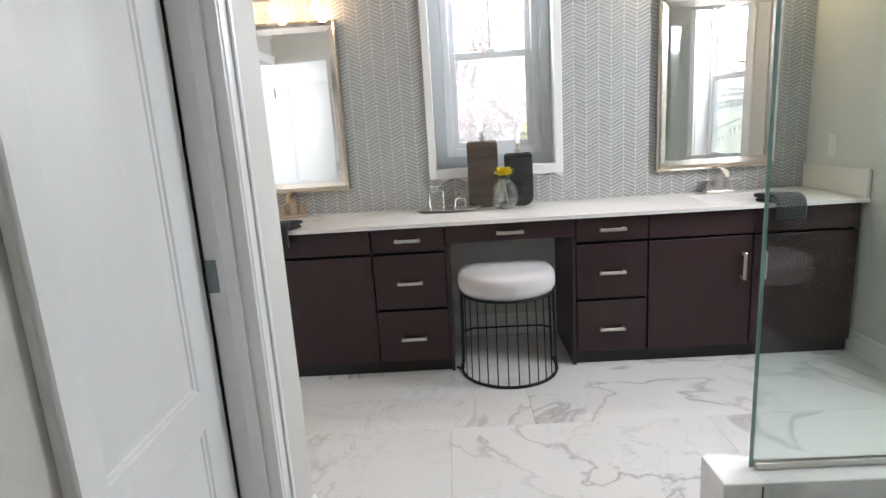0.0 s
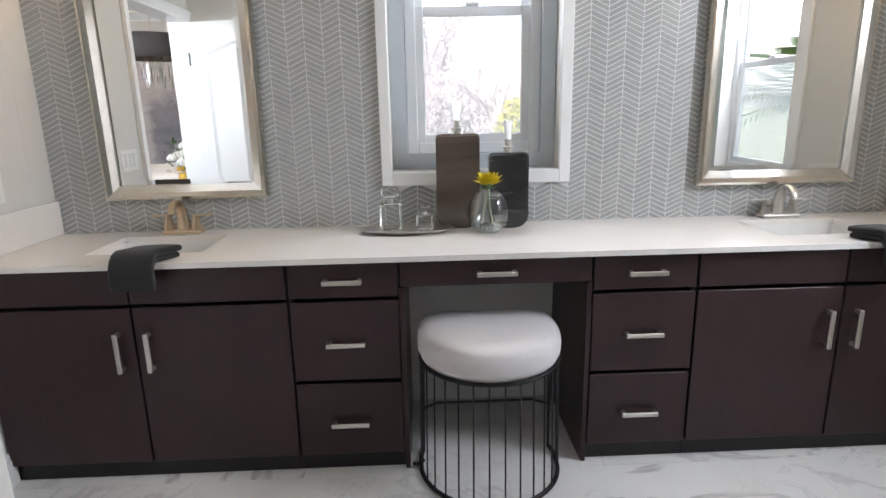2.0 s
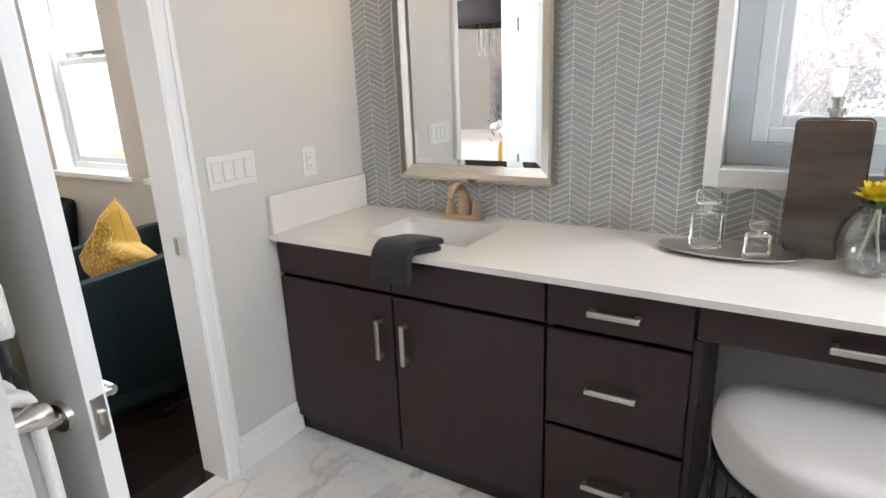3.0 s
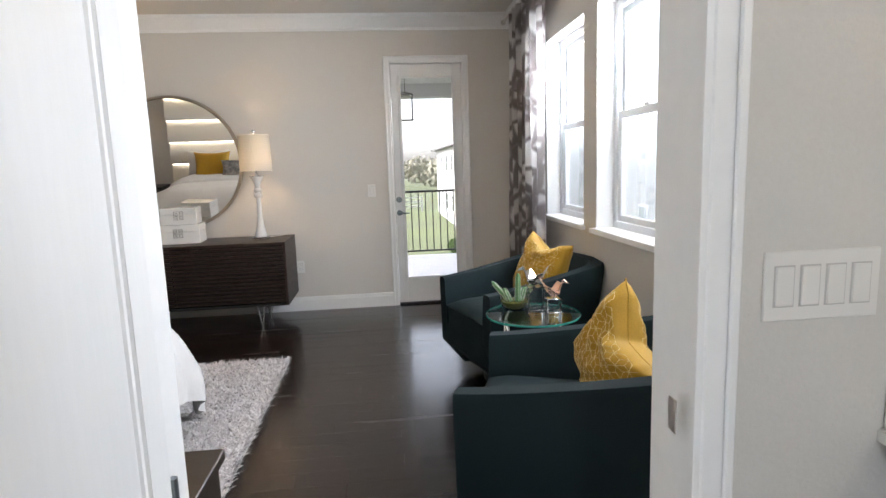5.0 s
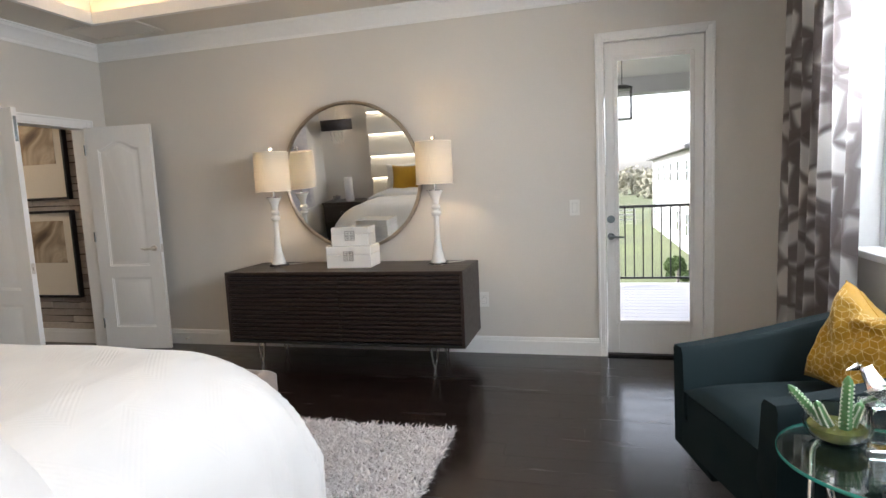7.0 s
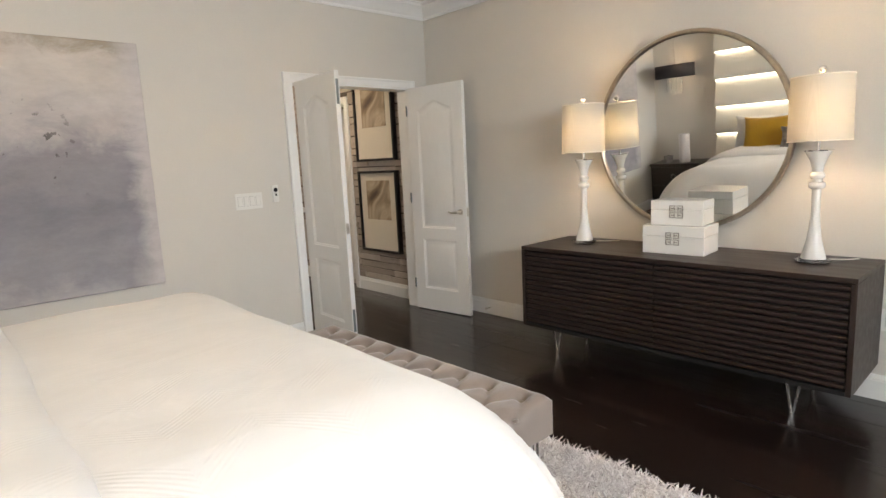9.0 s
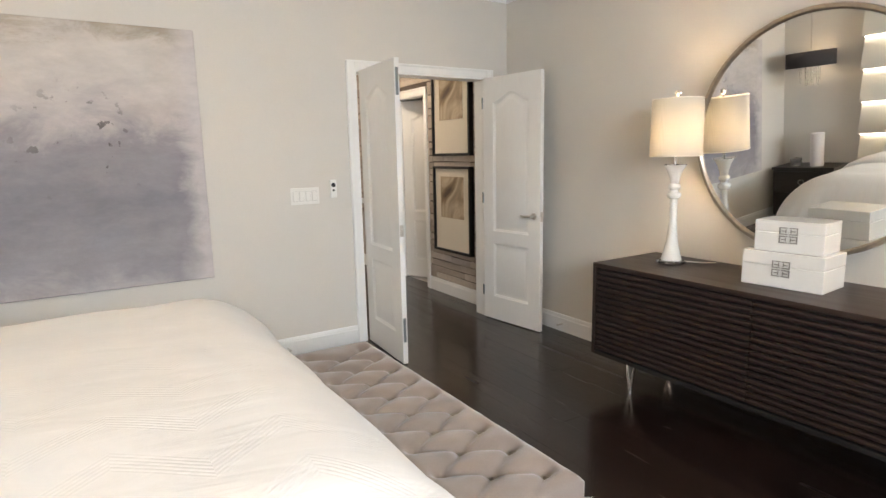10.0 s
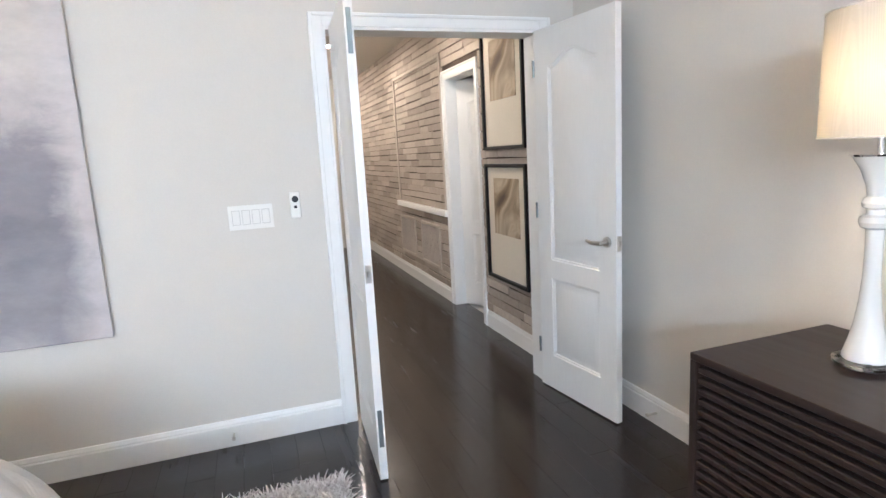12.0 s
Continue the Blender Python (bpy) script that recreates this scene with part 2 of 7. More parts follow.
def box(bm, lo, hi, bev=0.0, seg=1, m=None):
    vs = bmesh.ops.create_cube(bm, size=1.0)["verts"]
    c = [(a + b) / 2 for a, b in zip(lo, hi)]
    s = [abs(b - a) for a, b in zip(lo, hi)]
    for v in vs:
        v.co = Vector((v.co.x * s[0] + c[0], v.co.y * s[1] + c[1], v.co.z * s[2] + c[2]))
    if bev:
        es = list({e for v in vs for e in v.link_edges})
        r = bmesh.ops.bevel(bm, geom=es, offset=bev, segments=seg, affect="EDGES", profile=0.5)
        vs = list({v for f in r["faces"] for v in f.verts} | {v for v in vs if v.is_valid})
    if m is not None:
        bmesh.ops.transform(bm, matrix=m, verts=vs)
    return vs


def cyl(bm, p0, p1, r0, r1=None, n=14, caps=True):
    p0, p1 = Vector(p0), Vector(p1)
    d = p1 - p0
    m = Matrix.Translation((p0 + p1) / 2) @ d.to_track_quat("Z", "Y").to_matrix().to_4x4()
    return bmesh.ops.create_cone(bm, cap_ends=caps, segments=n, radius1=r0, radius2=r0 if r1 is None else r1, depth=d.length, matrix=m)["verts"]


def ball(bm, at, r, scale=(1, 1, 1), n=16):
    m = Matrix.Translation(at) @ Matrix.Diagonal((*scale, 1))
    return bmesh.ops.create_uvsphere(bm, u_segments=n, v_segments=max(6, n // 2), radius=r, matrix=m)["verts"]


def lathe(bm, profile, at=(0, 0, 0), n=32, scale=(1, 1)):
    rings = []
    for r, z in profile:
        rings.append([bm.verts.new((at[0] + scale[0] * r * math.cos(2 * math.pi * i / n), at[1] + scale[1] * r * math.sin(2 * math.pi * i / n), at[2] + z)) for i in range(n)])
    for a, b in zip(rings, rings[1:]):
        for i in range(n):
            bm.faces.new((a[i], a[(i + 1) % n], b[(i + 1) % n], b[i]))
    for ring, flip in ((rings[0], True), (rings[-1], False)):
        if profile[0 if flip else -1][0] > 1e-5:
            bm.faces.new(ring[::-1] if flip else ring)
    bmesh.ops.remove_doubles(bm, verts=[v for r in (rings[0], rings[-1]) for v in r], dist=1e-6)


def tube(bm, pts, r, n=8, closed=False):
    pts = [Vector(p) for p in pts]
    k = len(pts)
    rings = []
    up = None
    for i, p in enumerate(pts):
        a = pts[(i - 1) % k] if closed or i else p
        b = pts[(i + 1) % k] if closed or i < k - 1 else p
        d = (b - a).normalized()
        if up is None:
            up = Vector((0, 0, 1)) if abs(d.z) < 0.9 else Vector((1, 0, 0))
        side = d.cross(up).normalized()
        up = side.cross(d).normalized()
        rr = r[i] if isinstance(r, (list, tuple)) else r
        rings.append([bm.verts.new(p + rr * (math.cos(2 * math.pi * j / n) * side + math.sin(2 * math.pi * j / n) * up)) for j in range(n)])
    for i in range(k if closed else k - 1):
        a, b = rings[i], rings[(i + 1) % k]
        for j in range(n):
            bm.faces.new((a[j], a[(j + 1) % n], b[(j + 1) % n], b[j]))
    if not closed:
        bm.faces.new(rings[0][::-1])
        bm.faces.new(rings[-1])


def prism(bm, outline, d0, d1, axis="y"):
    """A flat outline of (a, b) points, given depth along an axis."""
    def place(a, b, d):
        return {"y": (a, d, b), "x": (d, a, b), "z": (a, b, d)}[axis]
    lo = [bm.verts.new(place(a, b, d0)) for a, b in outline]
    hi = [bm.verts.new(place(a, b, d1)) for a, b in outline]
    k = len(outline)
    bm.faces.new(lo)
    bm.faces.new(hi[::-1])
    for i in range(k):
        bm.faces.new((lo[i], hi[i], hi[(i + 1) % k], lo[(i + 1) % k]))


def grid(bm, nu, nv, fn, closed_u=False):
    vs = [[bm.verts.new(fn(i / (nu if closed_u else nu - 1), j / (nv - 1))) for j in range(nv)] for i in range(nu)]
    for i in range(nu if closed_u else nu - 1):
        for j in range(nv - 1):
            a, b = vs[i], vs[(i + 1) % nu]
            bm.faces.new((a[j], b[j], b[j + 1], a[j + 1]))
    return vs


def mesh_of(name, bm, material, smooth=0):
    bmesh.ops.recalc_face_normals(bm, faces=bm.faces)
    me = bpy.data.meshes.new(name)
    bm.to_mesh(me)
    bm.free()
    me.materials.append(material)
    if smooth:
        me.polygons.foreach_set("use_smooth", [True] * len(me.polygons))
        me.set_sharp_from_angle(angle=radians(smooth))
    return me


def part(name, bm, material, parent=None, label="", smooth=0):
    ob = new(name, mesh_of(name, bm, material, smooth))
    if parent is not None:
        ob.parent = parent
    if label:
        tagged(ob, label)
    return ob


def thing(name, at, label, category, group="", turn=0.0):
    ob = new(name)
    ob.empty_display_size = 0.1
    ob.matrix_world = pose(*at, 0, 0, turn)
    return tagged(ob, label, category, group)


def setting(name, bm, material, label="", smooth=0):
    return tagged(part(name, bm, material, None, "", smooth), label, kind="structure")


def wall_with_holes(bm, axis, plane0, plane1, a0, a1, z0, z1, holes):
    """A wall slab between two planes, running from a0 to a1, with rectangular holes (a0, a1, z0, z1) right through it."""
    cuts = sorted({a0, a1, *[h[0] for h in holes], *[h[1] for h in holes]})
    for c0, c1 in zip(cuts, cuts[1:]):
        mid = (c0 + c1) / 2
        spans, z = [], z0
        for h in sorted((h for h in holes if h[0] < mid < h[1]), key=lambda h: h[2]):
            if h[2] > z:
                spans.append((z, h[2]))
            z = h[3]
        if z < z1:
            spans.append((z, z1))
        for s0, s1 in spans:
            lo, hi = ((c0, plane0, s0), (c1, plane1, s1)) if axis == "x" else ((plane0, c0, s0), (plane1, c1, s1))
            box(bm, lo, hi)
    bmesh.ops.remove_doubles(bm, verts=bm.verts, dist=1e-5)

# ---- the large structure ----
BW, BE, BS, BN = -6.378, -1.78, -2.146, 3.55          # bedroom
TW, TE, TS, TN = -1.655, 2.17, -1.2, 3.69             # bathroom
HW, HE, HS = -6.30, -4.90, -8.2                       # hall
CEIL = 2.78
WINS = [(-5.28, -4.43), (-4.21, -3.36), (-3.13, -2.28)]
WZ0, WZ1 = 0.95, 2.30

bm = B(); wall_with_holes(bm, "y", BW - 0.18, BW, BS - 0.13, BN + 0.2, -0.1, 3.1, [(2.335, 3.045, -0.1, 2.36)])
setting("wall_west", bm, M_WALL, "greige painted bedroom wall behind the dresser")
bm = B(); wall_with_holes(bm, "x", BN, BN + 0.2, BW, BE + 0.125, -0.1, 3.1, [(a, b, WZ0, WZ1) for a, b in WINS])
setting("wall_north", bm, M_WALL, "greige bedroom wall with three windows")
bm = B(); wall_with_holes(bm, "x", BS - 0.13, BS, BW, BE, -0.1, 3.1, [(-6.15, -4.976, -0.1, 2.035)])
setting("wall_south", bm, M_WALL, "pale greige bedroom wall with the entry opening")
bm = B(); wall_with_holes(bm, "y", BE, BE + 0.062, BS - 0.13, BN, -0.1, 3.1, [(1.85, 2.752, -0.1, 2.05)])
setting("wall_east", bm, M_WALL, "greige bedroom wall behind the bed")
bm = B(); wall_with_holes(bm, "y", BE + 0.063, TW, TS, BN, -0.1, 3.1, [(1.85, 2.752, -0.1, 2.05)])
box(bm, (BE + 0.126, BN, -0.1), (TW, TN + 0.18, 3.1))
setting("wall_bath_west", bm, M_WALL_BATH, "grey painted bathroom wall with the bedroom doorway")
bm = B(); wall_with_holes(bm, "x", TN, TN + 0.18, TW, TE, -0.1, 3.1, [(-0.153, 0.596, 1.125, 2.42)])
setting("wall_bath_north", bm, M_WALL_BATH, "bathroom wall behind the vanity")
bm = B(); wall_with_holes(bm, "y", TE, TE + 0.18, TS - 0.1, TN + 0.18, -0.1, 3.1, [(1.95, 2.85, 0.93, 2.35)])
setting("wall_bath_east", bm, M_WALL_BATH, "grey bathroom wall with a window")
bm = B(); box(bm, (TW, TS - 0.1, -0.1), (TE, TS, 3.1))
setting("wall_bath_south", bm, M_WALL_BATH, "grey bathroom wall")
bm = B(); wall_with_holes(bm, "y", -0.72, -0.61, TS, 1.84, -0.1, CEIL, [(0.80, 1.52, -0.1, 2.05)])
box(bm, (TW, 1.73, -0.1), (-0.72, 1.84, CEIL))
setting("wall_closet", bm, M_WALL_BATH, "grey textured wall of the water closet")
bm = B(); wall_with_holes(bm, "y", HW - 0.12, HW, HS, BS - 0.13, -0.1, 2.75, [(-4.08, -3.40, -0.1, 2.04)])
setting("wall_hall_west", bm, surface("hall_joint_plaster", (0.10, 0.075, 0.06), 0.9, grain=80, vary=0.3, relief=0.4), "hall wall with a whitewashed brick face")
bm = B(); box(bm, (HE, HS, -0.1), (HE + 0.12, BS - 0.13, 2.75)); box(bm, (HW - 0.12, HS - 0.12, -0.1), (HE + 0.12, HS, 2.75))
setting("wall_hall_east", bm, M_WALL, "plain hall walls")
bm = B(); box(bm, (HW - 1.5, -4.9, -0.1), (HW - 0.12, -4.8, 2.75)); box(bm, (HW - 1.5, -2.9, -0.1), (HW - 0.12, -2.8, 2.75)); box(bm, (HW - 1.6, -4.9, -0.1), (HW - 1.5, -2.8, 2.75))
setting("wall_side_room", bm, M_WALL, "plain walls of the side room")
bm = B(); box(bm, (HW - 1.6, HS - 0.12, 2.6), (HE + 0.12, BS - 0.13, 2.75))
setting("ceiling_hall", bm, M_CEIL, "plain hall ceiling")

# ceilings: a flat border round a lit tray, and the bathroom's
TX0, TX1, TY0, TY1 = -5.74, -2.42, -1.53, 2.93
bm = B()
for lo, hi in (((BW, BS), (TX0, BN)), ((TX1, BS), (BE, BN)), ((TX0, BS), (TX1, TY0)), ((TX0, TY1), (TX1, BN))):
    box(bm, (*lo, CEIL), (*hi, CEIL + 0.03))
setting("ceiling_border", bm, M_CEIL, "flat ceiling border round the lit tray")
bm = B()
W = 0.16
box(bm, (TX0 - W, TY0 - W, 3.05), (TX1 + W, TY1 + W, 3.1))
for lo, hi in (((TX0 - W - 0.05, TY0 - W - 0.05), (TX0 - W, TY1 + W + 0.05)), ((TX1 + W, TY0 - W - 0.05), (TX1 + W + 0.05, TY1 + W + 0.05)),
               ((TX0 - W, TY0 - W - 0.05), (TX1 + W, TY0 - W)), ((TX0 - W, TY1 + W), (TX1 + W, TY1 + W + 0.05))):
    box(bm, (*lo, CEIL + 0.032), (*hi, 3.1))
setting("ceiling_tray", bm, M_CEIL, "raised tray ceiling with warm cove light")
bm = B()
for lo, hi in (((TX0 - 0.02, TY0 - 0.02), (TX0 + 0.02, TY1 + 0.02)), ((TX1 - 0.02, TY0 - 0.02), (TX1 + 0.02, TY1 + 0.02)),
               ((TX0 + 0.02, TY0 - 0.02), (TX1 - 0.02, TY0 + 0.02)), ((TX0 + 0.02, TY1 - 0.02), (TX1 - 0.02, TY1 + 0.02))):
    box(bm, (*lo, CEIL - 0.03), (*hi, CEIL + 0.06))
setting("trim_tray_lip", bm, M_WHITE, "white painted lip of the ceiling tray")
M_LED = glowing("warm_led_strip", WARM, 3.2)
for lo, hi in (((TX0 - 0.11, TY0), (TX0 - 0.09, TY1)), ((TX1 + 0.09, TY0), (TX1 + 0.11, TY1)), ((TX0, TY0 - 0.11), (TX1, TY0 - 0.09)), ((TX0, TY1 + 0.09), (TX1, TY1 + 0.11))):
    bm = B(); box(bm, (*lo, CEIL + 0.034), (*hi, CEIL + 0.046))
    tagged(part("led_strip", bm, M_LED), "warm glowing led strip hidden in the ceiling cove", "cove light", "cove light strips")
bm = B(); box(bm, (TW, TS, CEIL), (TE, TN, CEIL + 0.1))
setting("ceiling_bath", bm, M_CEIL, "plain bathroom ceiling")
bm = B(); box(bm, (BW - 0.25, BS - 0.2, 3.12), (TE + 0.25, TN + 0.25, 3.2)); box(bm, (BW - 0.25, HS - 0.3, 3.12), (HE + 0.3, BS - 0.2, 3.2))
setting("roof_deck", bm, M_WHITE, "flat deck that closes the place above")
bm = B(); box(bm, (BW - 0.18, BS - 0.2, -0.3), (TE + 0.18, TN + 0.18, -0.014)); box(bm, (HW - 1.6, HS - 0.12, -0.3), (HE + 0.12, BS - 0.2, -0.014))
setting("floor", bm, M_GROUT, "subfloor under planks and marble tiles")


def run(bm, profile, p0, p1, inward):
    """Extrudes a (out, z) profile along a wall from p0 to p1; inward: the way out of the wall."""
    ends = []
    for p in (p0, p1):
        ends.append([bm.verts.new((p[0] + inward[0] * o, p[1] + inward[1] * o, z)) for o, z in profile])
    k = len(profile)
    for i in range(k):
        bm.faces.new((ends[0][i], ends[0][(i + 1) % k], ends[1][(i + 1) % k], ends[1][i]))
    bm.faces.new(ends[0][::-1])
    bm.faces.new(ends[1])


BASE = [(0, 0), (0.016, 0), (0.016, 0.105), (0.011, 0.112), (0.013, 0.118), (0.008, 0.135), (0, 0.138)]
CROWN = [(0, 0), (0.012, 0), (0.014, 0.022), (0.03, 0.04), (0.055, 0.078), (0.085, 0.1), (0.088, 0.122), (0.1, 0.125), (0.1, 0.135), (0, 0.135)]
bm = B()
for p0, p1, n in (((BW, BS + 0.02), (BW, 2.285), (1, 0)), ((BW, 3.095), (BW, BN), (1, 0)), ((BW, BN), (BE, BN), (0, -1)), ((-4.91, BS), (BE, BS), (0, 1)),
                  ((BE, BS), (BE, 1.78), (-1, 0)), ((BE, 2.82), (BE, BN), (-1, 0)), ((HW, -3.33), (HW, BS - 0.13), (1, 0)), ((HW, HS), (HW, -4.15), (1, 0)), ((HE, HS), (HE, BS - 0.13), (-1, 0)), ((BW, BS), (-6.2, BS), (0, 1))):
    run(bm, BASE, p0, p1, n)
setting("baseboard", bm, M_WHITE, "white moulded baseboard in bedroom and hall")
bm = B()
for p0, p1, n in (((TW, 2.81), (TW, 3.14), (1, 0)), ((TE, 1.87), (TE, TN), (-1, 0)), ((-0.61, TS), (-0.61, 0.73), (1, 0)), ((-0.61, 1.59), (-0.61, 1.84), (1, 0)), ((-0.098, TN), (0.585, TN), (0, -1)), ((TW + 0.02, 1.84), (-0.61, 1.84), (0, 1))):
    run(bm, BASE, p0, p1, n)
setting("baseboard_bath", bm, M_WHITE, "white baseboard in the bathroom")
bm = B()
C2 = [(o, CEIL - 0.135 + z) for o, z in CROWN]
for p0, p1, n in (((BW, BS), (BW, BN), (1, 0)), ((BW, BN), (BE, BN), (0, -1)), ((BW, BS), (BE, BS), (0, 1)), ((BE, BS), (BE, BN), (-1, 0))):
    run(bm, C2, p0, p1, n)
setting("trim_crown", bm, M_WHITE, "white crown moulding round the bedroom ceiling", 30)


def casing(name, axis, plane, out, a0, a1, z1, depth, width=0.066, label="white door casing", jamb_to=None):
    """Flat moulded casing round an opening on one face of a wall, and the lining of the opening to jamb_to."""
    bm = B()
    t = out * 0.018

    def bx(x0, x1, zz0, zz1, p0, p1, bev=0.003):
        lo, hi = ((x0, p0, zz0), (x1, p1, zz1)) if axis == "x" else ((p0, x0, zz0), (p1, x1, zz1))
        box(bm, lo, hi, bev)
    bx(a0 - width, a0, 0, z1 + width, plane, plane + t)
    bx(a1, a1 + width, 0, z1 + width, plane, plane + t)
    bx(a0, a1, z1, z1 + width, plane, plane + t)
    bx(a0 - width, a0 - width + 0.018, 0, z1 + width, plane + t, plane + t * 1.5, 0.003)
    bx(a1 + width - 0.018, a1 + width, 0, z1 + width, plane + t, plane + t * 1.5, 0.003)
    bx(a0 - width + 0.018, a1 + width - 0.018, z1 + width - 0.018, z1 + width, plane + t, plane + t * 1.5, 0.003)
    if jamb_to is not None:
        p0, p1 = plane + t * 0.8, jamb_to
        bx(a0 - 0.004, a0 + 0.012, 0, z1, p0, p1, 0.001)
        bx(a1 - 0.012, a1 + 0.004, 0, z1, p0, p1, 0.001)
        bx(a0 + 0.012, a1 - 0.012, z1 - 0.014, z1 + 0.003, p0, p1, 0.001)
    return setting(name, bm, M_WHITE, label)


casing("trim_bath_doorway", "y", TW, 1, 1.85, 2.752, 2.05, 0, width=0.055, label="white casing round the bathroom doorway", jamb_to=BE - 0.014)
casing("trim_bath_doorway_bedside", "y", BE, -1, 1.85, 2.752, 2.05, 0, label="white casing on the bedroom side")
casing("trim_entry", "x", BS, 1, -6.15, -4.976, 2.035, 0, label="white casing of the double entry doors", jamb_to=BS - 0.144)
casing("trim_closet_door", "y", -0.61, 1, 0.80, 1.52, 2.05, 0, label="white casing of the closet door", jamb_to=-0.72)
casing("trim_hall_door", "y", HW, 1, -4.08, -3.40, 2.04, 0, label="white casing of a hall door", jamb_to=HW - 0.12)
casing("trim_balcony_door", "y", BW, 1, 2.335, 3.045, 2.36, 0, width=0.05, label="white casing of the balcony door", jamb_to=BW - 0.18)

# ---- windows ----


def window(name, axis, a0, a1, z0, z1, inner, outer, rail, label):
    """A white single-hung window set in an opening: frame, two sashes and panes. inner, outer: wall faces."""
    w = tagged(new(name), label, kind="structure")
    s = 1 if outer > inner else -1
    f = inner + s * 0.11

    def bx(bm, x0, x1, zz0, zz1, d0, d1, bev=0.004):
        p, q = f + s * d0, f + s * d1
        lo, hi = ((x0, p, zz0), (x1, q, zz1)) if axis == "x" else ((p, x0, zz0), (q, x1, zz1))
        box(bm, lo, hi, bev)

    def ring(bm, x0, x1, zz0, zz1, t, d0, d1, tb=None):
        tb = tb or t
        bx(bm, x0, x0 + t, zz0, zz1, d0, d1)
        bx(bm, x1 - t, x1, zz0, zz1, d0, d1)
        bx(bm, x0 + t, x1 - t, zz0, zz0 + tb, d0, d1)
        bx(bm, x0 + t, x1 - t, zz1 - t, zz1, d0, d1)
    bm = B(); ring(bm, a0, a1, z0, z1, 0.05, 0, 0.07); part("window_frame", bm, M_VINYL, w)
    for nm, y0, y1, d in (("lower_sash", z0 + 0.045, rail + 0.02, 0.012), ("upper_sash", rail - 0.02, z1 - 0.045, 0.036)):
        bm = B(); ring(bm, a0 + 0.045, a1 - 0.045, y0, y1, 0.042, d, d + 0.024)
        sash = part(nm, bm, M_VINYL, w)
        bm = B(); bx(bm, a0 + 0.085, a1 - 0.085, y0 + 0.04, y1 - 0.04, d + 0.009, d + 0.013, 0)
        pane = part("pane", bm, M_PANE, sash)
        pane.visible_shadow = False
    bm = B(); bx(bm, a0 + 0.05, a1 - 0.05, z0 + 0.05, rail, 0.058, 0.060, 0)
    mesh = part("insect_screen", bm, M_SCREEN, w, "fine grey insect screen, assumed, that hazes the view")
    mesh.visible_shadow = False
    bm = B(); bx(bm, (a0 + a1) / 2 - 0.03, (a0 + a1) / 2 + 0.03, rail + 0.02, rail + 0.034, 0.004, 0.03, 0.003)
    part("sash_lock", bm, M_VINYL, w)
    return w


for i, (a, b) in enumerate(WINS):
    w = window("window_%d" % (i + 1), "x", a, b, WZ0, WZ1, BN, BN + 0.2, 1.64, "white single-hung bedroom window with a deep sill")
    bm = B(); box(bm, (a - 0.035, BN - 0.035, WZ0 - 0.028), (a, BN - 0.001, WZ0), 0.004); box(bm, (b, BN - 0.035, WZ0 - 0.028), (b + 0.035, BN - 0.001, WZ0), 0.004)
    box(bm, (a, BN - 0.035, WZ0 - 0.028), (b, BN + 0.12, WZ0 + 0.006), 0.003)
    part("window_sill", bm, M_WHITE, w)
    bm = B(); box(bm, (a, BN + 0.002, WZ0), (a + 0.006, BN + 0.115, WZ1)); box(bm, (b - 0.006, BN + 0.002, WZ0), (b, BN + 0.115, WZ1)); box(bm, (a + 0.006, BN + 0.002, WZ1 - 0.006), (b - 0.006, BN + 0.115, WZ1))
    part("window_lining", bm, M_WHITE, w)
w = window("window_4", "x", -0.083, 0.531, 1.195, 2.36, TN - 0.005, TN + 0.18, 1.82, "white bathroom window above the vanity")
bm = B()
for x0, x1, z0, z1 in ((-0.2, -0.153, 1.065, 2.48), (0.596, 0.645, 1.065, 2.48), (-0.153, 0.596, 1.065, 1.125), (-0.153, 0.596, 2.42, 2.48)):
    box(bm, (x0, TN - 0.03, z0), (x1, TN - 0.004, z1), 0.003)
part("casing", bm, M_WHITE, w)
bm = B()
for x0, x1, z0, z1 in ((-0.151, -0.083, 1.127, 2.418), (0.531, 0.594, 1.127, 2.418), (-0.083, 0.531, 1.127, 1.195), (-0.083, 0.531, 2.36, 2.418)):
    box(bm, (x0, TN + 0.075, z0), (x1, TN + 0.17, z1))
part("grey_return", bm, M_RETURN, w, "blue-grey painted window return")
bm = B(); box(bm, (0.216, TN + 0.143, 1.83), (0.232, TN + 0.161, 2.30), 0.002)
part("muntin", bm, M_VINYL, w)
w = window("window_5", "y", 1.95, 2.85, 0.93, 2.35, TE, TE + 0.18, 1.66, "white bathroom window in the side wall")
bm = B()
for y0, y1, z0, z1 in ((1.85, 1.95, 0.85, 2.43), (2.85, 2.95, 0.85, 2.43), (1.95, 2.85, 0.85, 0.93), (1.95, 2.85, 2.35, 2.43)):
    box(bm, (TE - 0.02, y0, z0), (TE - 0.001, y1, z1), 0.003)
part("casing", bm, M_WHITE, w)
bm = B(); box(bm, (TE, 1.952, 0.932), (TE + 0.11, 1.958, 2.348)); box(bm, (TE, 2.842, 0.932), (TE + 0.11, 2.848, 2.348)); box(bm, (TE, 1.958, 0.932), (TE + 0.11, 2.842, 0.938))
part("window_lining", bm, M_WHITE, w)

# ---- doors ----


def panel_outline(x0, x1, z0, z1, arch, inset):
    x0, x1, z0, z1 = x0 + inset, x1 - inset, z0 + inset, z1 - inset
    pts = [(x0, z0), (x1, z0), (x1, z1)]
    if arch:
        k = 14
        for i in range(1, k):
            u = i / k
            s = math.sin(math.pi * u)
            pts.append((x1 + (x0 - x1) * u, z1 + arch * s * s))
    pts.append((x0, z1))
    return pts


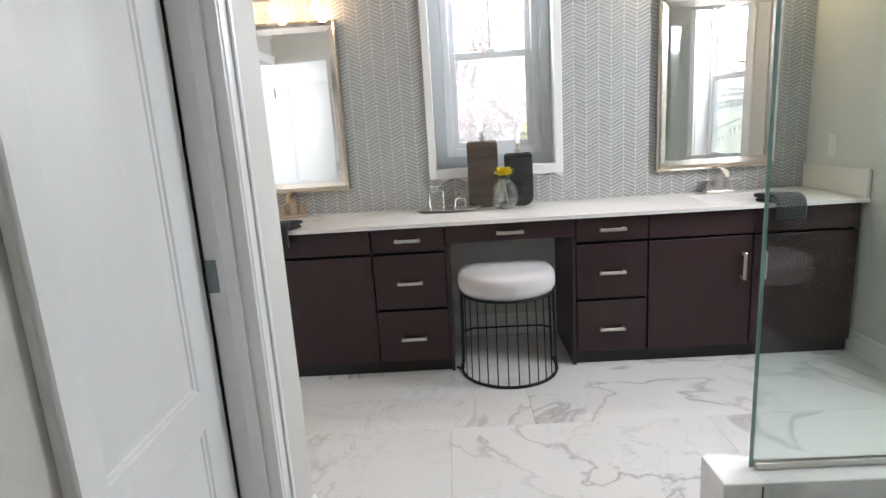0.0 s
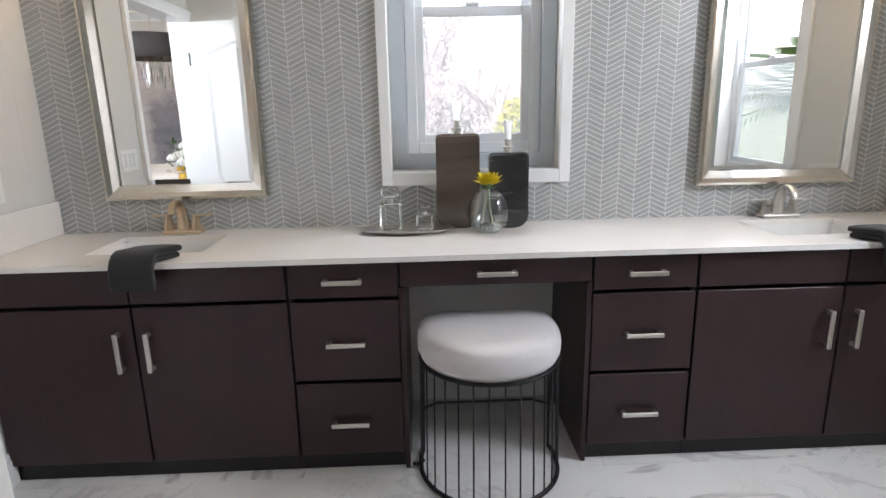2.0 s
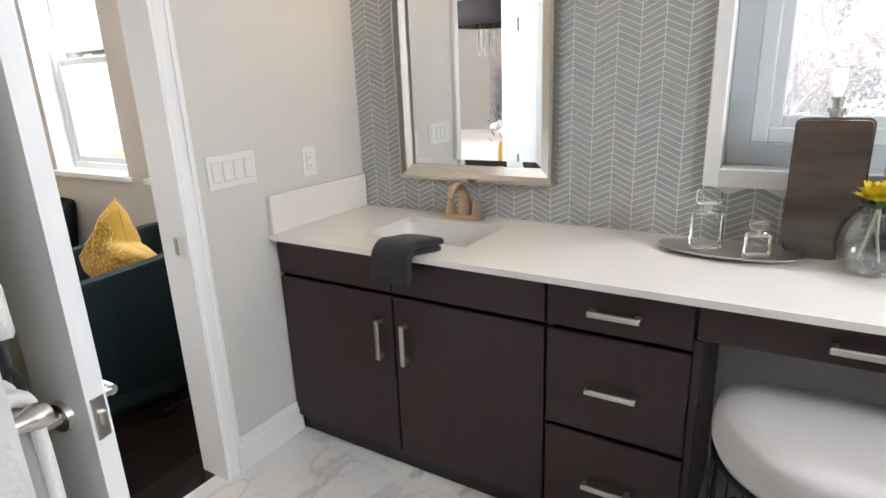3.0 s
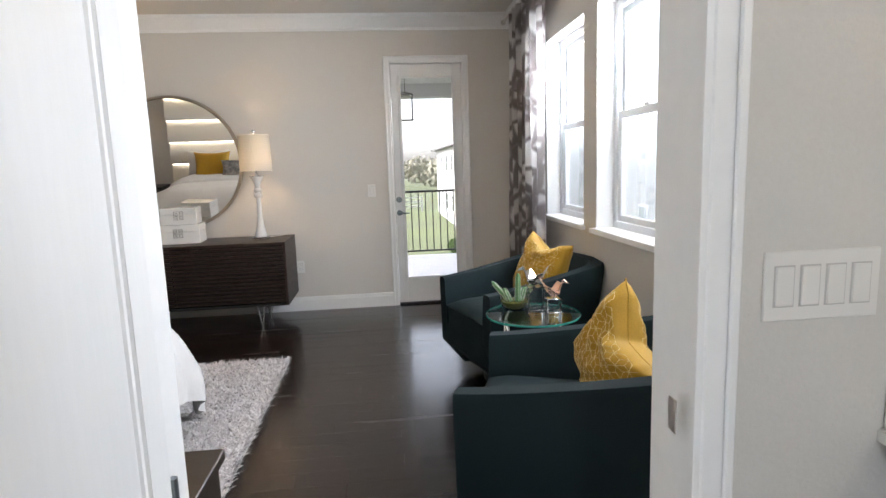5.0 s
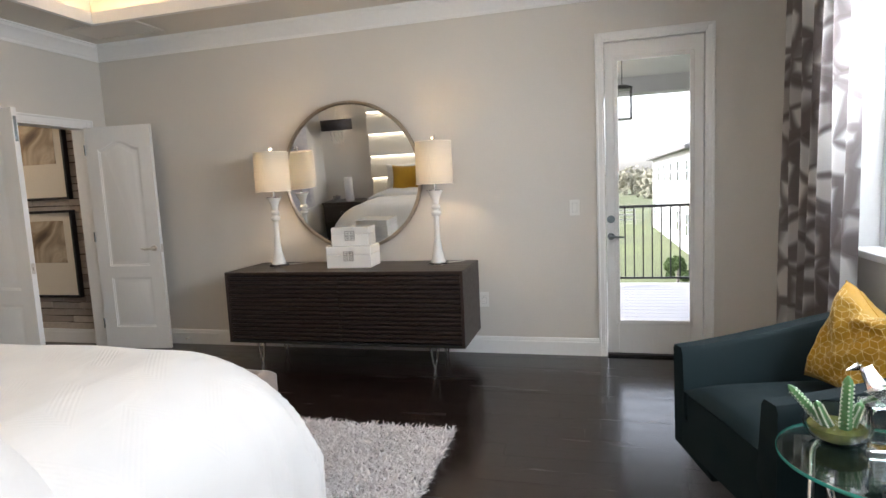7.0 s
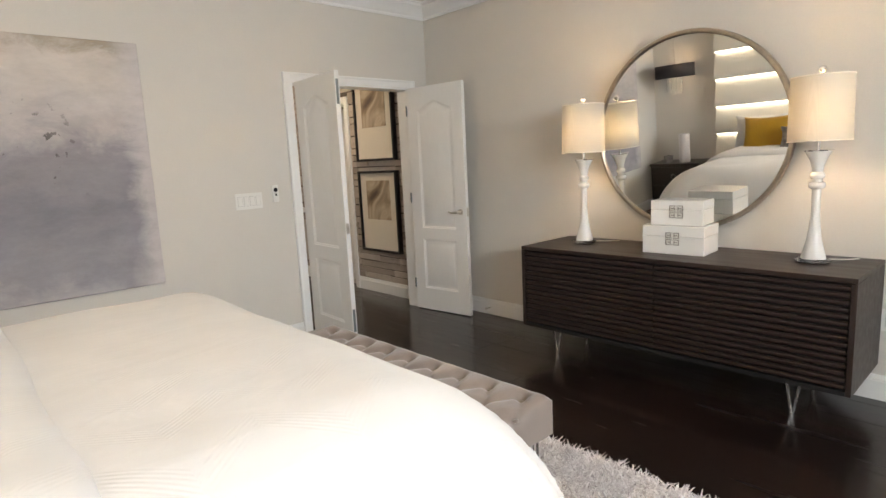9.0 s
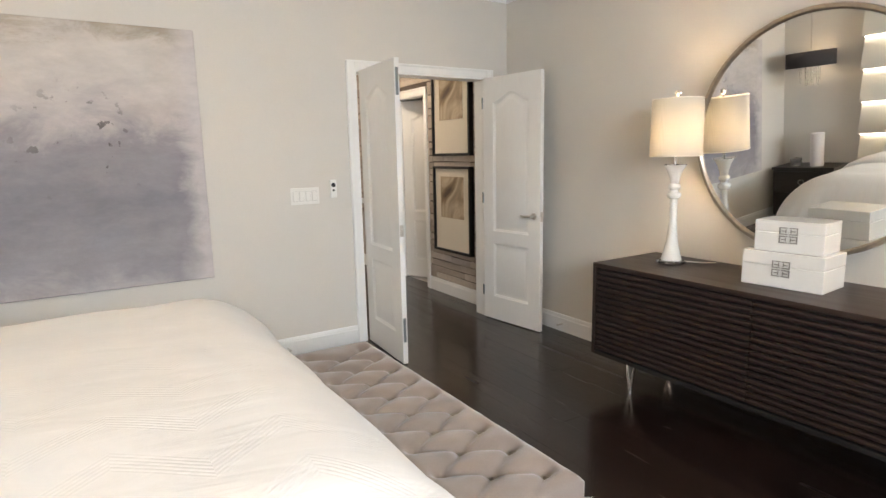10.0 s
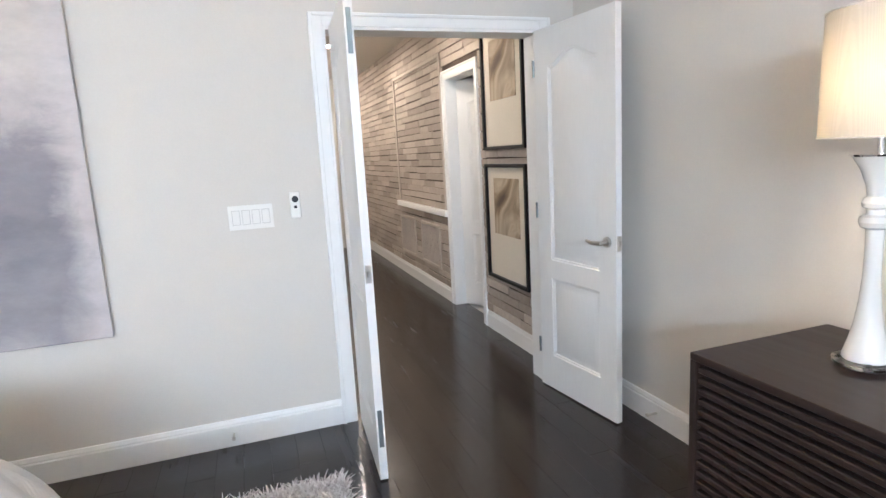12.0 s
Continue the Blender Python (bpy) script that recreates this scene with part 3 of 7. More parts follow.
def moulding(bm, x0, x1, z0, z1, face, out, arch):
    """A raised panel set in a sunk, stepped groove."""
    prof = [(0.0, 0.0), (0.004, -0.004), (0.012, -0.0055), (0.016, -0.0095), (0.03, -0.0095), (0.052, -0.003), (0.056, -0.0015)]
    loops = []
    for ins, h in prof:
        loops.append([bm.verts.new((a, face + out * h, b)) for a, b in panel_outline(x0, x1, z0, z1, arch, ins)])
    k = len(loops[0])
    for a, b in zip(loops, loops[1:]):
        for i in range(k):
            bm.faces.new((a[i], a[(i + 1) % k], b[(i + 1) % k], b[i]))
    bm.faces.new(loops[-1])


def lever(parent, x, z, face, out, way, material):
    bm = B()
    cyl(bm, (x, face, z), (x, face + out * 0.01, z), 0.027, 0.025, 20)
    cyl(bm, (x, face + out * 0.01, z), (x, face + out * 0.05, z), 0.011, 0.009, 12)
    tube(bm, [(x - way * 0.008, face + out * 0.05, z), (x + way * 0.02, face + out * 0.055, z), (x + way * 0.06, face + out * 0.055, z - 0.003), (x + way * 0.1, face + out * 0.05, z + 0.004)], [0.01, 0.011, 0.009, 0.006], 10)
    part("door_lever", bm, material, parent, "satin nickel lever on a round rose", 40)


M_HINGE = surface("satin_steel_hinge", (0.20, 0.23, 0.24), 0.4, 0.8, grain=60, vary=0.05, relief=0.03)


def panel_door(name, at, turn, width, height, handed, label, arch=0.07, latch=True, hinge_face=0.0, levers=(1, -1), knuckles=(0.25, 1.05, 1.83)):
    """A white moulded two-panel door. Local x runs from the hinge along the leaf, y through it."""
    d = tagged(new(name), label, kind="structure")
    d.matrix_world = pose(*at, 0, 0, turn)
    T = 0.035
    sx = 0.12
    core = T / 2 - 0.0105
    bm = B(); box(bm, (0, -core, 0.008), (width, core, height))
    for out in (1, -1):
        lo, hi = sorted((out * core, out * T / 2))
        for x0, x1, z0, z1 in ((0, sx, 0.008, height), (width - sx, width, 0.008, height), (sx, width - sx, 0.008, 0.21), (sx, width - sx, 0.67, 0.775)):
            box(bm, (x0, lo, z0), (x1, hi, z1))
        prism(bm, [(sx, height), (width - sx, height)] + panel_outline(sx, width - sx, 0.775, height - 0.2, arch, 0.0)[2:], lo, hi)
    part("leaf", bm, M_DOOR, d)
    for out in (1, -1):
        for nm, z0, z1, a in (("upper_panel", 0.775, height - 0.2, arch), ("lower_panel", 0.21, 0.67, 0.0)):
            bm = B(); moulding(bm, sx, width - sx, z0, z1, out * (T / 2 - 0.0005), out, a)
            part(nm, bm, M_DOOR, d, "", 25)
    for out in levers:
        lever(d, width - 0.06, 0.93, out * T / 2, out, -1, M_NICKEL)
    if latch:
        bm = B(); box(bm, (width - 0.001, -0.012, 0.89), (width + 0.003, 0.012, 0.965), 0.001); box(bm, (width + 0.002, -0.006, 0.915), (width + 0.012, 0.006, 0.94), 0.002)
        part("latch_plate", bm, M_NICKEL, d, "nickel latch plate")
    for z in knuckles:
        bm = B()
        cyl(bm, (-0.004, hinge_face, z - 0.045), (-0.004, hinge_face, z + 0.045), 0.007, n=10)
        box(bm, (-0.003, min(0, hinge_face), z - 0.044), (0.0, max(0, hinge_face), z + 0.044))
        part("hinge", bm, M_HINGE, d, "satin steel butt hinge")
    return d


panel_door("door_1", (-1.648, 1.874, 0), 11.3, 0.795, 2.03, 1, "open white two-panel bathroom door with nickel levers", hinge_face=0.02, knuckles=(0.2, 0.86, 1.78))
panel_door("door_2", (-5.022, BS + 0.016, 0), 86.6, 0.625, 2.028, 1, "open white arched-panel entry door, one of a pair", hinge_face=0.02, levers=())
for z in (0.16, 1.80):
    bm = B(); box(bm, (0.6245, -0.01, z), (0.6275, 0.01, z + 0.17), 0.001); box(bm, (0.627, -0.004, z + 0.05), (0.631, 0.004, z + 0.09), 0.001)
    part("flush_bolt", bm, M_HINGE, bpy.data.objects["door_2"], "nickel flush bolt in the door edge")
panel_door("door_3", (-6.132, BS + 0.012, 0), 96.6, 0.635, 2.028, 1, "open white arched-panel entry door with a nickel lever", hinge_face=-0.02, levers=(-1,))
panel_door("door_4", (-0.741, 1.496, 0), -90, 0.685, 2.03, 1, "closed white panelled closet door", hinge_face=0.0, levers=())
for z in (0.25, 1.045, 1.83):
    bm = B(); box(bm, (-0.0115, 0.020, z - 0.045), (-0.0085, 0.052, z + 0.045), 0.001); part("hinge_leaf", bm, M_HINGE, bpy.data.objects["door_4"], "grey steel hinge leaf on the jamb")
bm = B(); box(bm, (-0.668, 1.496, 0), (-0.632, 1.5085, 2.036), 0.002); box(bm, (-0.668, 0.8115, 0), (-0.632, 0.824, 2.036), 0.002)
setting("trim_door_stop", bm, M_WHITE, "white door stop on the closet jambs")
panel_door("door_5", (HW - 0.10, -4.06, 0), 118, 0.64, 2.02, 1, "open white door in the hall", hinge_face=0.0)

# balcony door with a full glass lite
d = tagged(new("door_6"), "white balcony door with a tall glass lite", kind="structure")
X0, X1 = BW - 0.075, BW - 0.03
bm = B()
for y0, y1, z0, z1 in ((2.352, 2.436, 0.02, 2.345), (2.944, 3.03, 0.02, 2.345), (2.436, 2.944, 0.02, 0.27), (2.436, 2.944, 2.218, 2.345)):
    box(bm, (X0, y0, z0), (X1, y1, z1), 0.002)
part("leaf", bm, M_DOOR, d)
bm = B()
for y0, y1, z0, z1 in ((2.415, 2.445, 0.25, 2.24), (2.936, 2.966, 0.25, 2.24), (2.445, 2.936, 0.25, 0.28), (2.445, 2.936, 2.21, 2.24)):
    box(bm, (X1, y0, z0), (X1 + 0.012, y1, z1), 0.004)
part("lite_frame", bm, M_DOOR, d)
bm = B(); box(bm, (X0 + 0.02, 2.436, 0.27), (X0 + 0.025, 2.944, 2.218))
pane = part("pane", bm, M_PANE, d); pane.visible_shadow = False
bm = B(); cyl(bm, (X1, 2.385, 1.055), (X1 + 0.018, 2.385, 1.055), 0.03, 0.027, 20); cyl(bm, (X1 + 0.018, 2.385, 1.055), (X1 + 0.03, 2.385, 1.055), 0.012, n=12)
part("deadbolt", bm, M_HINGE, d, "round nickel deadbolt", 40)
bm = B(); cyl(bm, (X1, 2.385, 0.925), (X1 + 0.012, 2.385, 0.925), 0.028, 0.025, 20); cyl(bm, (X1 + 0.012, 2.385, 0.925), (X1 + 0.05, 2.385, 0.925), 0.01, n=12)
tube(bm, [(X1 + 0.05, 2.378, 0.925), (X1 + 0.055, 2.41, 0.925), (X1 + 0.052, 2.48, 0.922)], [0.01, 0.01, 0.006], 10)
part("door_lever", bm, M_HINGE, d, "dark nickel lever handle", 40)
bm = B(); box(bm, (BW - 0.18, 2.347, 0.0), (BW + 0.01, 3.033, 0.018), 0.003)
part("threshold", bm, M_STEEL_DARK, d, "dark metal threshold")

# ---- bathroom vanity ----
VF, VB = 3.12, TN - 0.004
CT = 0.885


def handle(parent, x, z, length, upright=False):
    bm = B()
    if upright:
        box(bm, (x - 0.009, VF - 0.036, z - length / 2), (x + 0.009, VF - 0.026, z + length / 2), 0.0025)
        for s in (-1, 1):
            box(bm, (x - 0.008, VF - 0.028, z + s * (length / 2 - 0.01) - 0.008), (x + 0.008, VF + 0.001, z + s * (length / 2 - 0.01) + 0.008), 0.0015)
    else:
        box(bm, (x - length / 2, VF - 0.036, z - 0.009), (x + length / 2, VF - 0.026, z + 0.009), 0.0025)
        for s in (-1, 1):
            box(bm, (x + s * (length / 2 - 0.01) - 0.008, VF - 0.028, z - 0.008), (x + s * (length / 2 - 0.01) + 0.008, VF + 0.001, z + 0.008), 0.0015)
    part("handle", bm, M_NICKEL, parent, "square brushed nickel bar handle")


def front(name, parent, x0, x1, z0, z1):
    bm = B(); box(bm, (x0 + 0.004, VF, z0 + 0.004), (x1 - 0.004, VF + 0.019, z1 - 0.004), 0.002)
    return part(name, bm, M_ESPRESSO, parent)


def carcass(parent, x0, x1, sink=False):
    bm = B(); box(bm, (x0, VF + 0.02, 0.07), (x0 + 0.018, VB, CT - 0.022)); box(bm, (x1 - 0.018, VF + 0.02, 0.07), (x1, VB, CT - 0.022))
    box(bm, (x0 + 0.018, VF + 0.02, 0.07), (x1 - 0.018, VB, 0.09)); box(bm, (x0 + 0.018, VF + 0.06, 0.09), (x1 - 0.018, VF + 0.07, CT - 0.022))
    part("body", bm, M_ESPRESSO_SHADE, parent)
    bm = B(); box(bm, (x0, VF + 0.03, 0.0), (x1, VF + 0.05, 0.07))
    part("toe_kick", bm, M_ESPRESSO_SHADE, parent)


def sink_cabinet(x0, x1, split):
    c = tagged(new("sink_cabinet"), "espresso two-door vanity cabinet under a sink", "cabinet", "vanity cabinets")
    carcass(c, x0, x1)
    front("false_front", c, x0, split, 0.722, 0.862)
    front("false_front", c, split, x1, 0.722, 0.862)
    for a, b, hx in ((x0, split, split - 0.055), (split, x1, split + 0.055)):
        d = front("door", c, a, b, 0.075, 0.714)
        handle(d, hx, 0.545, 0.155, True)


def drawer_cabinet(x0, x1):
    c = tagged(new("drawer_cabinet"), "espresso vanity cabinet with three drawers", "cabinet", "vanity cabinets")
    carcass(c, x0, x1)
    for z0, z1 in ((0.722, 0.862), (0.392, 0.714), (0.075, 0.384)):
        d = front("drawer", c, x0, x1, z0, z1)
        handle(d, (x0 + x1) / 2, z1 - (0.07 if z1 > 0.8 else 0.165), 0.145)


sink_cabinet(TW + 0.003, -0.53, -1.10)
drawer_cabinet(-0.528, -0.118)
drawer_cabinet(0.605, 1.003)
sink_cabinet(1.005, 2.145, 1.577)
c = tagged(new("knee_drawer"), "espresso pencil drawer above the knee space", "drawer")
front("drawer_front", c, -0.116, 0.603, 0.757, 0.862); handle(c, 0.2435, 0.808, 0.15)
bm = B(); box(bm, (-0.098, VF + 0.02, 0.757), (0.585, VB, CT - 0.022)); part("body", bm, M_ESPRESSO_SHADE, c)
for x0, x1 in ((-0.117, -0.099), (0.586, 0.604)):
    bm = B(); box(bm, (x0, VF + 0.004, 0.0), (x1, VB, 0.755), 0.001)
    tagged(part("end_panel", bm, M_ESPRESSO), "espresso end panel beside the knee space", "panel", "vanity end panels")

# countertop with two sink openings
bm = B()
SINKS = [(-1.31, -0.87), (1.38, 1.82)]
SY0, SY1 = 3.25, 3.56
XL, XR = TW + 0.002, TE - 0.002
for x0, x1, y0, y1 in ((XL, XR, 3.09, SY0), (XL, XR, SY1, VB), (XL, SINKS[0][0], SY0, SY1), (SINKS[0][1], SINKS[1][0], SY0, SY1), (SINKS[1][1], XR, SY0, SY1)):
    box(bm, (x0, y0, CT - 0.021), (x1, y1, CT))
bmesh.ops.remove_doubles(bm, verts=bm.verts, dist=1e-5)
ct = tagged(part("countertop", bm, M_QUARTZ), "long white quartz vanity countertop", "countertop")
bm = B(); box(bm, (XL, 3.10, CT + 0.0005), (XL + 0.02, 3.676, CT + 0.15), 0.002); part("side_splash", bm, M_QUARTZ, ct)
bm = B(); box(bm, (XR - 0.02, 3.10, CT + 0.0005), (XR, 3.676, CT + 0.15), 0.002); part("side_splash", bm, M_QUARTZ, ct)
for x0, x1 in SINKS:
    bm = B()
    cx, cy, hx, hy = (x0 + x1) / 2, (SY0 + SY1) / 2, (x1 - x0) / 2, (SY1 - SY0) / 2

    def bowl(u, v, cx=cx, cy=cy, hx=hx, hy=hy):
        a = 2 * math.pi * u
        k = 1.02 if v < 0.5 else max(0.02, 1.02 - 0.9 * ((v - 0.5) * 2) ** 1.2)
        e = 0.22
        ca, sa = math.cos(a), math.sin(a)
        px, py = math.copysign(abs(ca) ** e, ca), math.copysign(abs(sa) ** e, sa)
        return (cx + hx * k * px, cy + hy * k * py, CT - 0.021 - 0.12 * min(1, v * 2) - 0.015 * max(0, v - 0.5))
    grid(bm, 48, 12, bowl, True)
    tagged(part("sink", bm, M_CERAMIC, None, "", 40), "white undermount sink basin", "sink", "sinks")


def faucet(x):
    y = 3.615
    f = thing("faucet", (x, y, CT), "brushed bronze-nickel arched faucet with two lever handles", "faucet", "faucets")
    m = M_BRONZE if x < 0 else M_NICKEL
    bm = B(); box(bm, (-0.086, -0.03, 0.0), (0.086, 0.03, 0.018), 0.006, 2); part("base_plate", bm, m, f)
    # a broad square spout that narrows as it arches forward
    bm = B()
    path = [(0.012, 0.016, 0.028, 0.024), (0.012, 0.06, 0.023, 0.019), (0.004, 0.105, 0.019, 0.014), (-0.014, 0.132, 0.017, 0.011), (-0.042, 0.146, 0.016, 0.010), (-0.074, 0.142, 0.015, 0.010), (-0.096, 0.124, 0.014, 0.010), (-0.104, 0.104, 0.013, 0.010)]
    rings = []
    for i, (py, pz, hw, ht) in enumerate(path):
        a, b = path[max(0, i - 1)], path[min(len(path) - 1, i + 1)]
        d = Vector((0, b[0] - a[0], b[1] - a[1])).normalized()
        n = Vector((0, -d.z, d.y))
        o = Vector((0, py, pz))
        rings.append([bm.verts.new(o + Vector((sx * hw * k, 0, 0)) + n * (sn * ht * q)) for sx, sn, k, q in ((-1, -1, 1, 0.6), (-1, -1, 0.6, 1), (1, -1, 0.6, 1), (1, -1, 1, 0.6), (1, 1, 1, 0.6), (1, 1, 0.6, 1), (-1, 1, 0.6, 1), (-1, 1, 1, 0.6))])
    for p, q in zip(rings, rings[1:]):
        for i in range(8):
            bm.faces.new((p[i], p[(i + 1) % 8], q[(i + 1) % 8], q[i]))
    bm.faces.new(rings[0][::-1]); bm.faces.new(rings[-1])
    part("spout", bm, m, f, "", 50)
    for s in (-1, 1):
        bm = B(); lathe(bm, [(0.027, 0.016), (0.023, 0.03), (0.015, 0.066), (0.014, 0.078), (0.0, 0.08)], (s * 0.06, 0, 0), 8)
        box(bm, (min(s * 0.05, s * 0.135), -0.008, 0.078), (max(s * 0.05, s * 0.135), 0.008, 0.086), 0.003, 2)
        part("handle", bm, m, f, "", 35)


faucet(-1.08)
faucet(1.6)


def wall_mirror(x0, x1, z0, z1):
    f = thing("vanity_mirror", ((x0 + x1) / 2, TN - 0.018, z0), "tall mirror in a champagne silver frame", "mirror", "vanity mirrors")
    hw, h, t = (x1 - x0) / 2, z1 - z0, 0.06
    prof = [(0.0, 0.0), (0.0, -0.03), (0.012, -0.036), (0.03, -0.022), (t, -0.016), (t, 0.0)]
    bm = B()
    loops = [[bm.verts.new(((a - i if a > 0 else a + i), d, (i if b == 0 else h - i))) for a, b in ((-hw, 0), (hw, 0), (hw, 1), (-hw, 1))] for i, d in prof]
    for a, b in zip(loops, loops[1:] + loops[:1]):
        for i in range(4):
            bm.faces.new((a[i], a[(i + 1) % 4], b[(i + 1) % 4], b[i]))
    part("mirror_frame", bm, M_CHAMP, f)
    bm = B()
    rim = [[(-hw + t, 0 + t), (hw - t, t), (hw - t, h - t), (-hw + t, h - t)], [(-hw + t + 0.025, t + 0.025), (hw - t - 0.025, t + 0.025), (hw - t - 0.025, h - t - 0.025), (-hw + t + 0.025, h - t - 0.025)]]
    lo = [[bm.verts.new((a, -0.005 - 0.002 * k, b)) for a, b in r] for k, r in enumerate(rim)]
    for i in range(4):
        bm.faces.new((lo[0][i], lo[0][(i + 1) % 4], lo[1][(i + 1) % 4], lo[1][i]))
    bm.faces.new(lo[1])
    part("mirror_glass", bm, M_MIRROR, f)


wall_mirror(-1.41, -0.702, 1.035, 2.06)
wall_mirror(1.22, 1.955, 1.035, 2.06)
M_BULB = glowing("warm_bulb", WARM, 9.0)
M_SEED = pane_glass("clear_shade_glass", (0.96, 0.96, 0.96))
for xc in (-1.05, 1.59):
    f = thing("vanity_light", (xc, TN - 0.012, 2.21), "nickel vanity light with three clear glass shades, lit", "wall light", "vanity lights")
    bm = B(); box(bm, (-0.31, -0.03, -0.02), (0.31, 0.0, 0.02), 0.005); part("back_bar", bm, M_NICKEL, f)
    for k in (-0.25, 0.0, 0.25):
        bm = B(); tube(bm, [(k, -0.03, 0), (k, -0.09, 0.0), (k, -0.1, -0.02)], 0.008, 8); cyl(bm, (k, -0.1, -0.05), (k, -0.1, -0.02), 0.018, n=12); part("arm", bm, M_NICKEL, f)
        bm = B(); lathe(bm, [(0.025, -0.03), (0.05, -0.07), (0.055, -0.17)], (k, -0.1, 0), 20); bm.faces.ensure_lookup_table()
        for fc in [fc for fc in bm.faces if len(fc.verts) > 4]:
            bm.faces.remove(fc)
        s = part("shade", bm, M_SEED, f, "clear glass shade", 50); s.visible_shadow = False
        bm = B(); ball(bm, (k, -0.1, -0.09), 0.022, (1, 1, 1.5), 12); part("bulb", bm, M_BULB, f, "glowing warm bulb", 60)

# ---- bedroom: dresser and what stands on it ----
DX0, DX1, DY0, DY1, DZ0, DZ1 = -6.335, -5.762, -0.555, 1.365, 0.208, 0.768
dr = thing("dresser", (0, 0, 0), "long espresso dresser with horizontal slatted doors on clear legs", "dresser")
bm = B(); box(bm, (DX0, DY0, DZ1 - 0.024), (DX1, DY1, DZ1), 0.002); part("top", bm, M_DRESSER, dr)
bm = B(); box(bm, (DX0, DY0, DZ0), (DX1, DY0 + 0.024, DZ1 - 0.0245), 0.002); part("side", bm, M_DRESSER, dr)
bm = B(); box(bm, (DX0, DY1 - 0.024, DZ0), (DX1, DY1, DZ1 - 0.0245), 0.002); part("side", bm, M_DRESSER, dr)
bm = B(); box(bm, (DX0, DY0 + 0.0245, DZ0), (DX1 - 0.002, DY1 - 0.0245, DZ0 + 0.022)); box(bm, (DX0, DY0 + 0.0245, DZ0 + 0.022), (DX1 - 0.045, DY1 - 0.0245, DZ1 - 0.025)); part("body", bm, M_CHEST_SHADE, dr)
for y0, y1 in ((DY0 + 0.028, 0.4035), (0.4065, DY1 - 0.028)):
    # Backing behind the slats carries their gap shade as near-black colour.
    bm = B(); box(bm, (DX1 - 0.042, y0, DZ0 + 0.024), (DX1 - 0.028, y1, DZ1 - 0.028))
    leaf = part("slatted_door", bm, M_CHEST_SHADE, dr)
    n = 15
    for i in range(n):
        z = DZ0 + 0.028 + (DZ1 - DZ0 - 0.058) * i / n
        bm = B(); box(bm, (DX1 - 0.03, y0, z + 0.005), (DX1 - 0.004, y1, z + 0.0235), 0.003)
        part("slat", bm, M_DRESSER, leaf)
M_ACRYL = clear("clear_acrylic", (0.96, 0.97, 0.98), 0.02, 1.49)
for x in (DX1 - 0.118, DX0 + 0.09):
    for y in (DY0 + 0.205, DY1 - 0.265):
        bm = B(); tube(bm, [(x, y - 0.035, DZ0), (x, y - 0.004, 0.012), (x, y + 0.004, 0.012), (x, y + 0.035, DZ0)], 0.008, 8); box(bm, (x - 0.04, y - 0.05, DZ0 - 0.004), (x + 0.04, y + 0.05, DZ0 + 0.001)); cyl(bm, (x, y, 0), (x, y, 0.02), 0.012, n=12)
        part("leg", bm, M_CHROME, dr, "polished hairpin leg", 40)

m = thing("round_mirror", (BW + 0.042, 0.33, 1.475), "large round mirror in a thin brushed metal frame", "mirror")
m.matrix_world = pose(BW + 0.042, 0.33, 1.475, 0, 3.5, 0)
R = 0.612
bm = B(); grid(bm, 96, 7, lambda u, v: ((0.0, 0.03, 0.036, 0.036, 0.03, 0.024, 0.0)[round(v * 6)], (R - (0, 0, 0.004, 0.02, 0.026, 0.03, 0.03)[round(v * 6)]) * math.cos(2 * math.pi * u), (R - (0, 0, 0.004, 0.02, 0.026, 0.03, 0.03)[round(v * 6)]) * math.sin(2 * math.pi * u)), True)
part("mirror_frame", bm, surface("aged_champagne_metal", (0.42, 0.37, 0.31), 0.32, 1.0, grain=50, vary=0.1, relief=0.05), m, "", 40)
bm = B(); cyl(bm, (0.001, 0, 0), (0.02, 0, 0), R - 0.028, n=96); part("mirror_glass", bm, M_MIRROR, m)


def shade_mat():
    mm, nt, b = nodes_of("linen_lamp_shade")
    nt.nodes.remove(b)
    d = nt.nodes.new("ShaderNodeBsdfDiffuse")
    t = nt.nodes.new("ShaderNodeBsdfTranslucent")
    w = nt.nodes.new("ShaderNodeTexWave")
    w.inputs["Scale"].default_value, w.inputs["Distortion"].default_value = 160.0, 1.5
    link(nt, coords(nt), w.inputs["Vector"])
    c = ramp(nt, w.outputs["Fac"], [(0.2, (0.75, 0.72, 0.65)), (0.8, (0.79, 0.76, 0.69))])
    link(nt, c, d.inputs[0])
    link(nt, mix(nt, 1.0, c, (0.155, 0.152, 0.138), "MULTIPLY"), t.inputs[0])
    mx = nt.nodes.new("ShaderNodeMixShader")
    mx.inputs[0].default_value = 0.4
    link(nt, d.outputs[0], mx.inputs[1])
    link(nt, t.outputs[0], mx.inputs[2])
    link(nt, mx.outputs[0], nt.nodes["Material Output"].inputs[0])
    return mm


M_SHADE = shade_mat()
M_LAMPBULB = glowing("lamp_bulb", (1.0, 0.68, 0.37), 21.0)


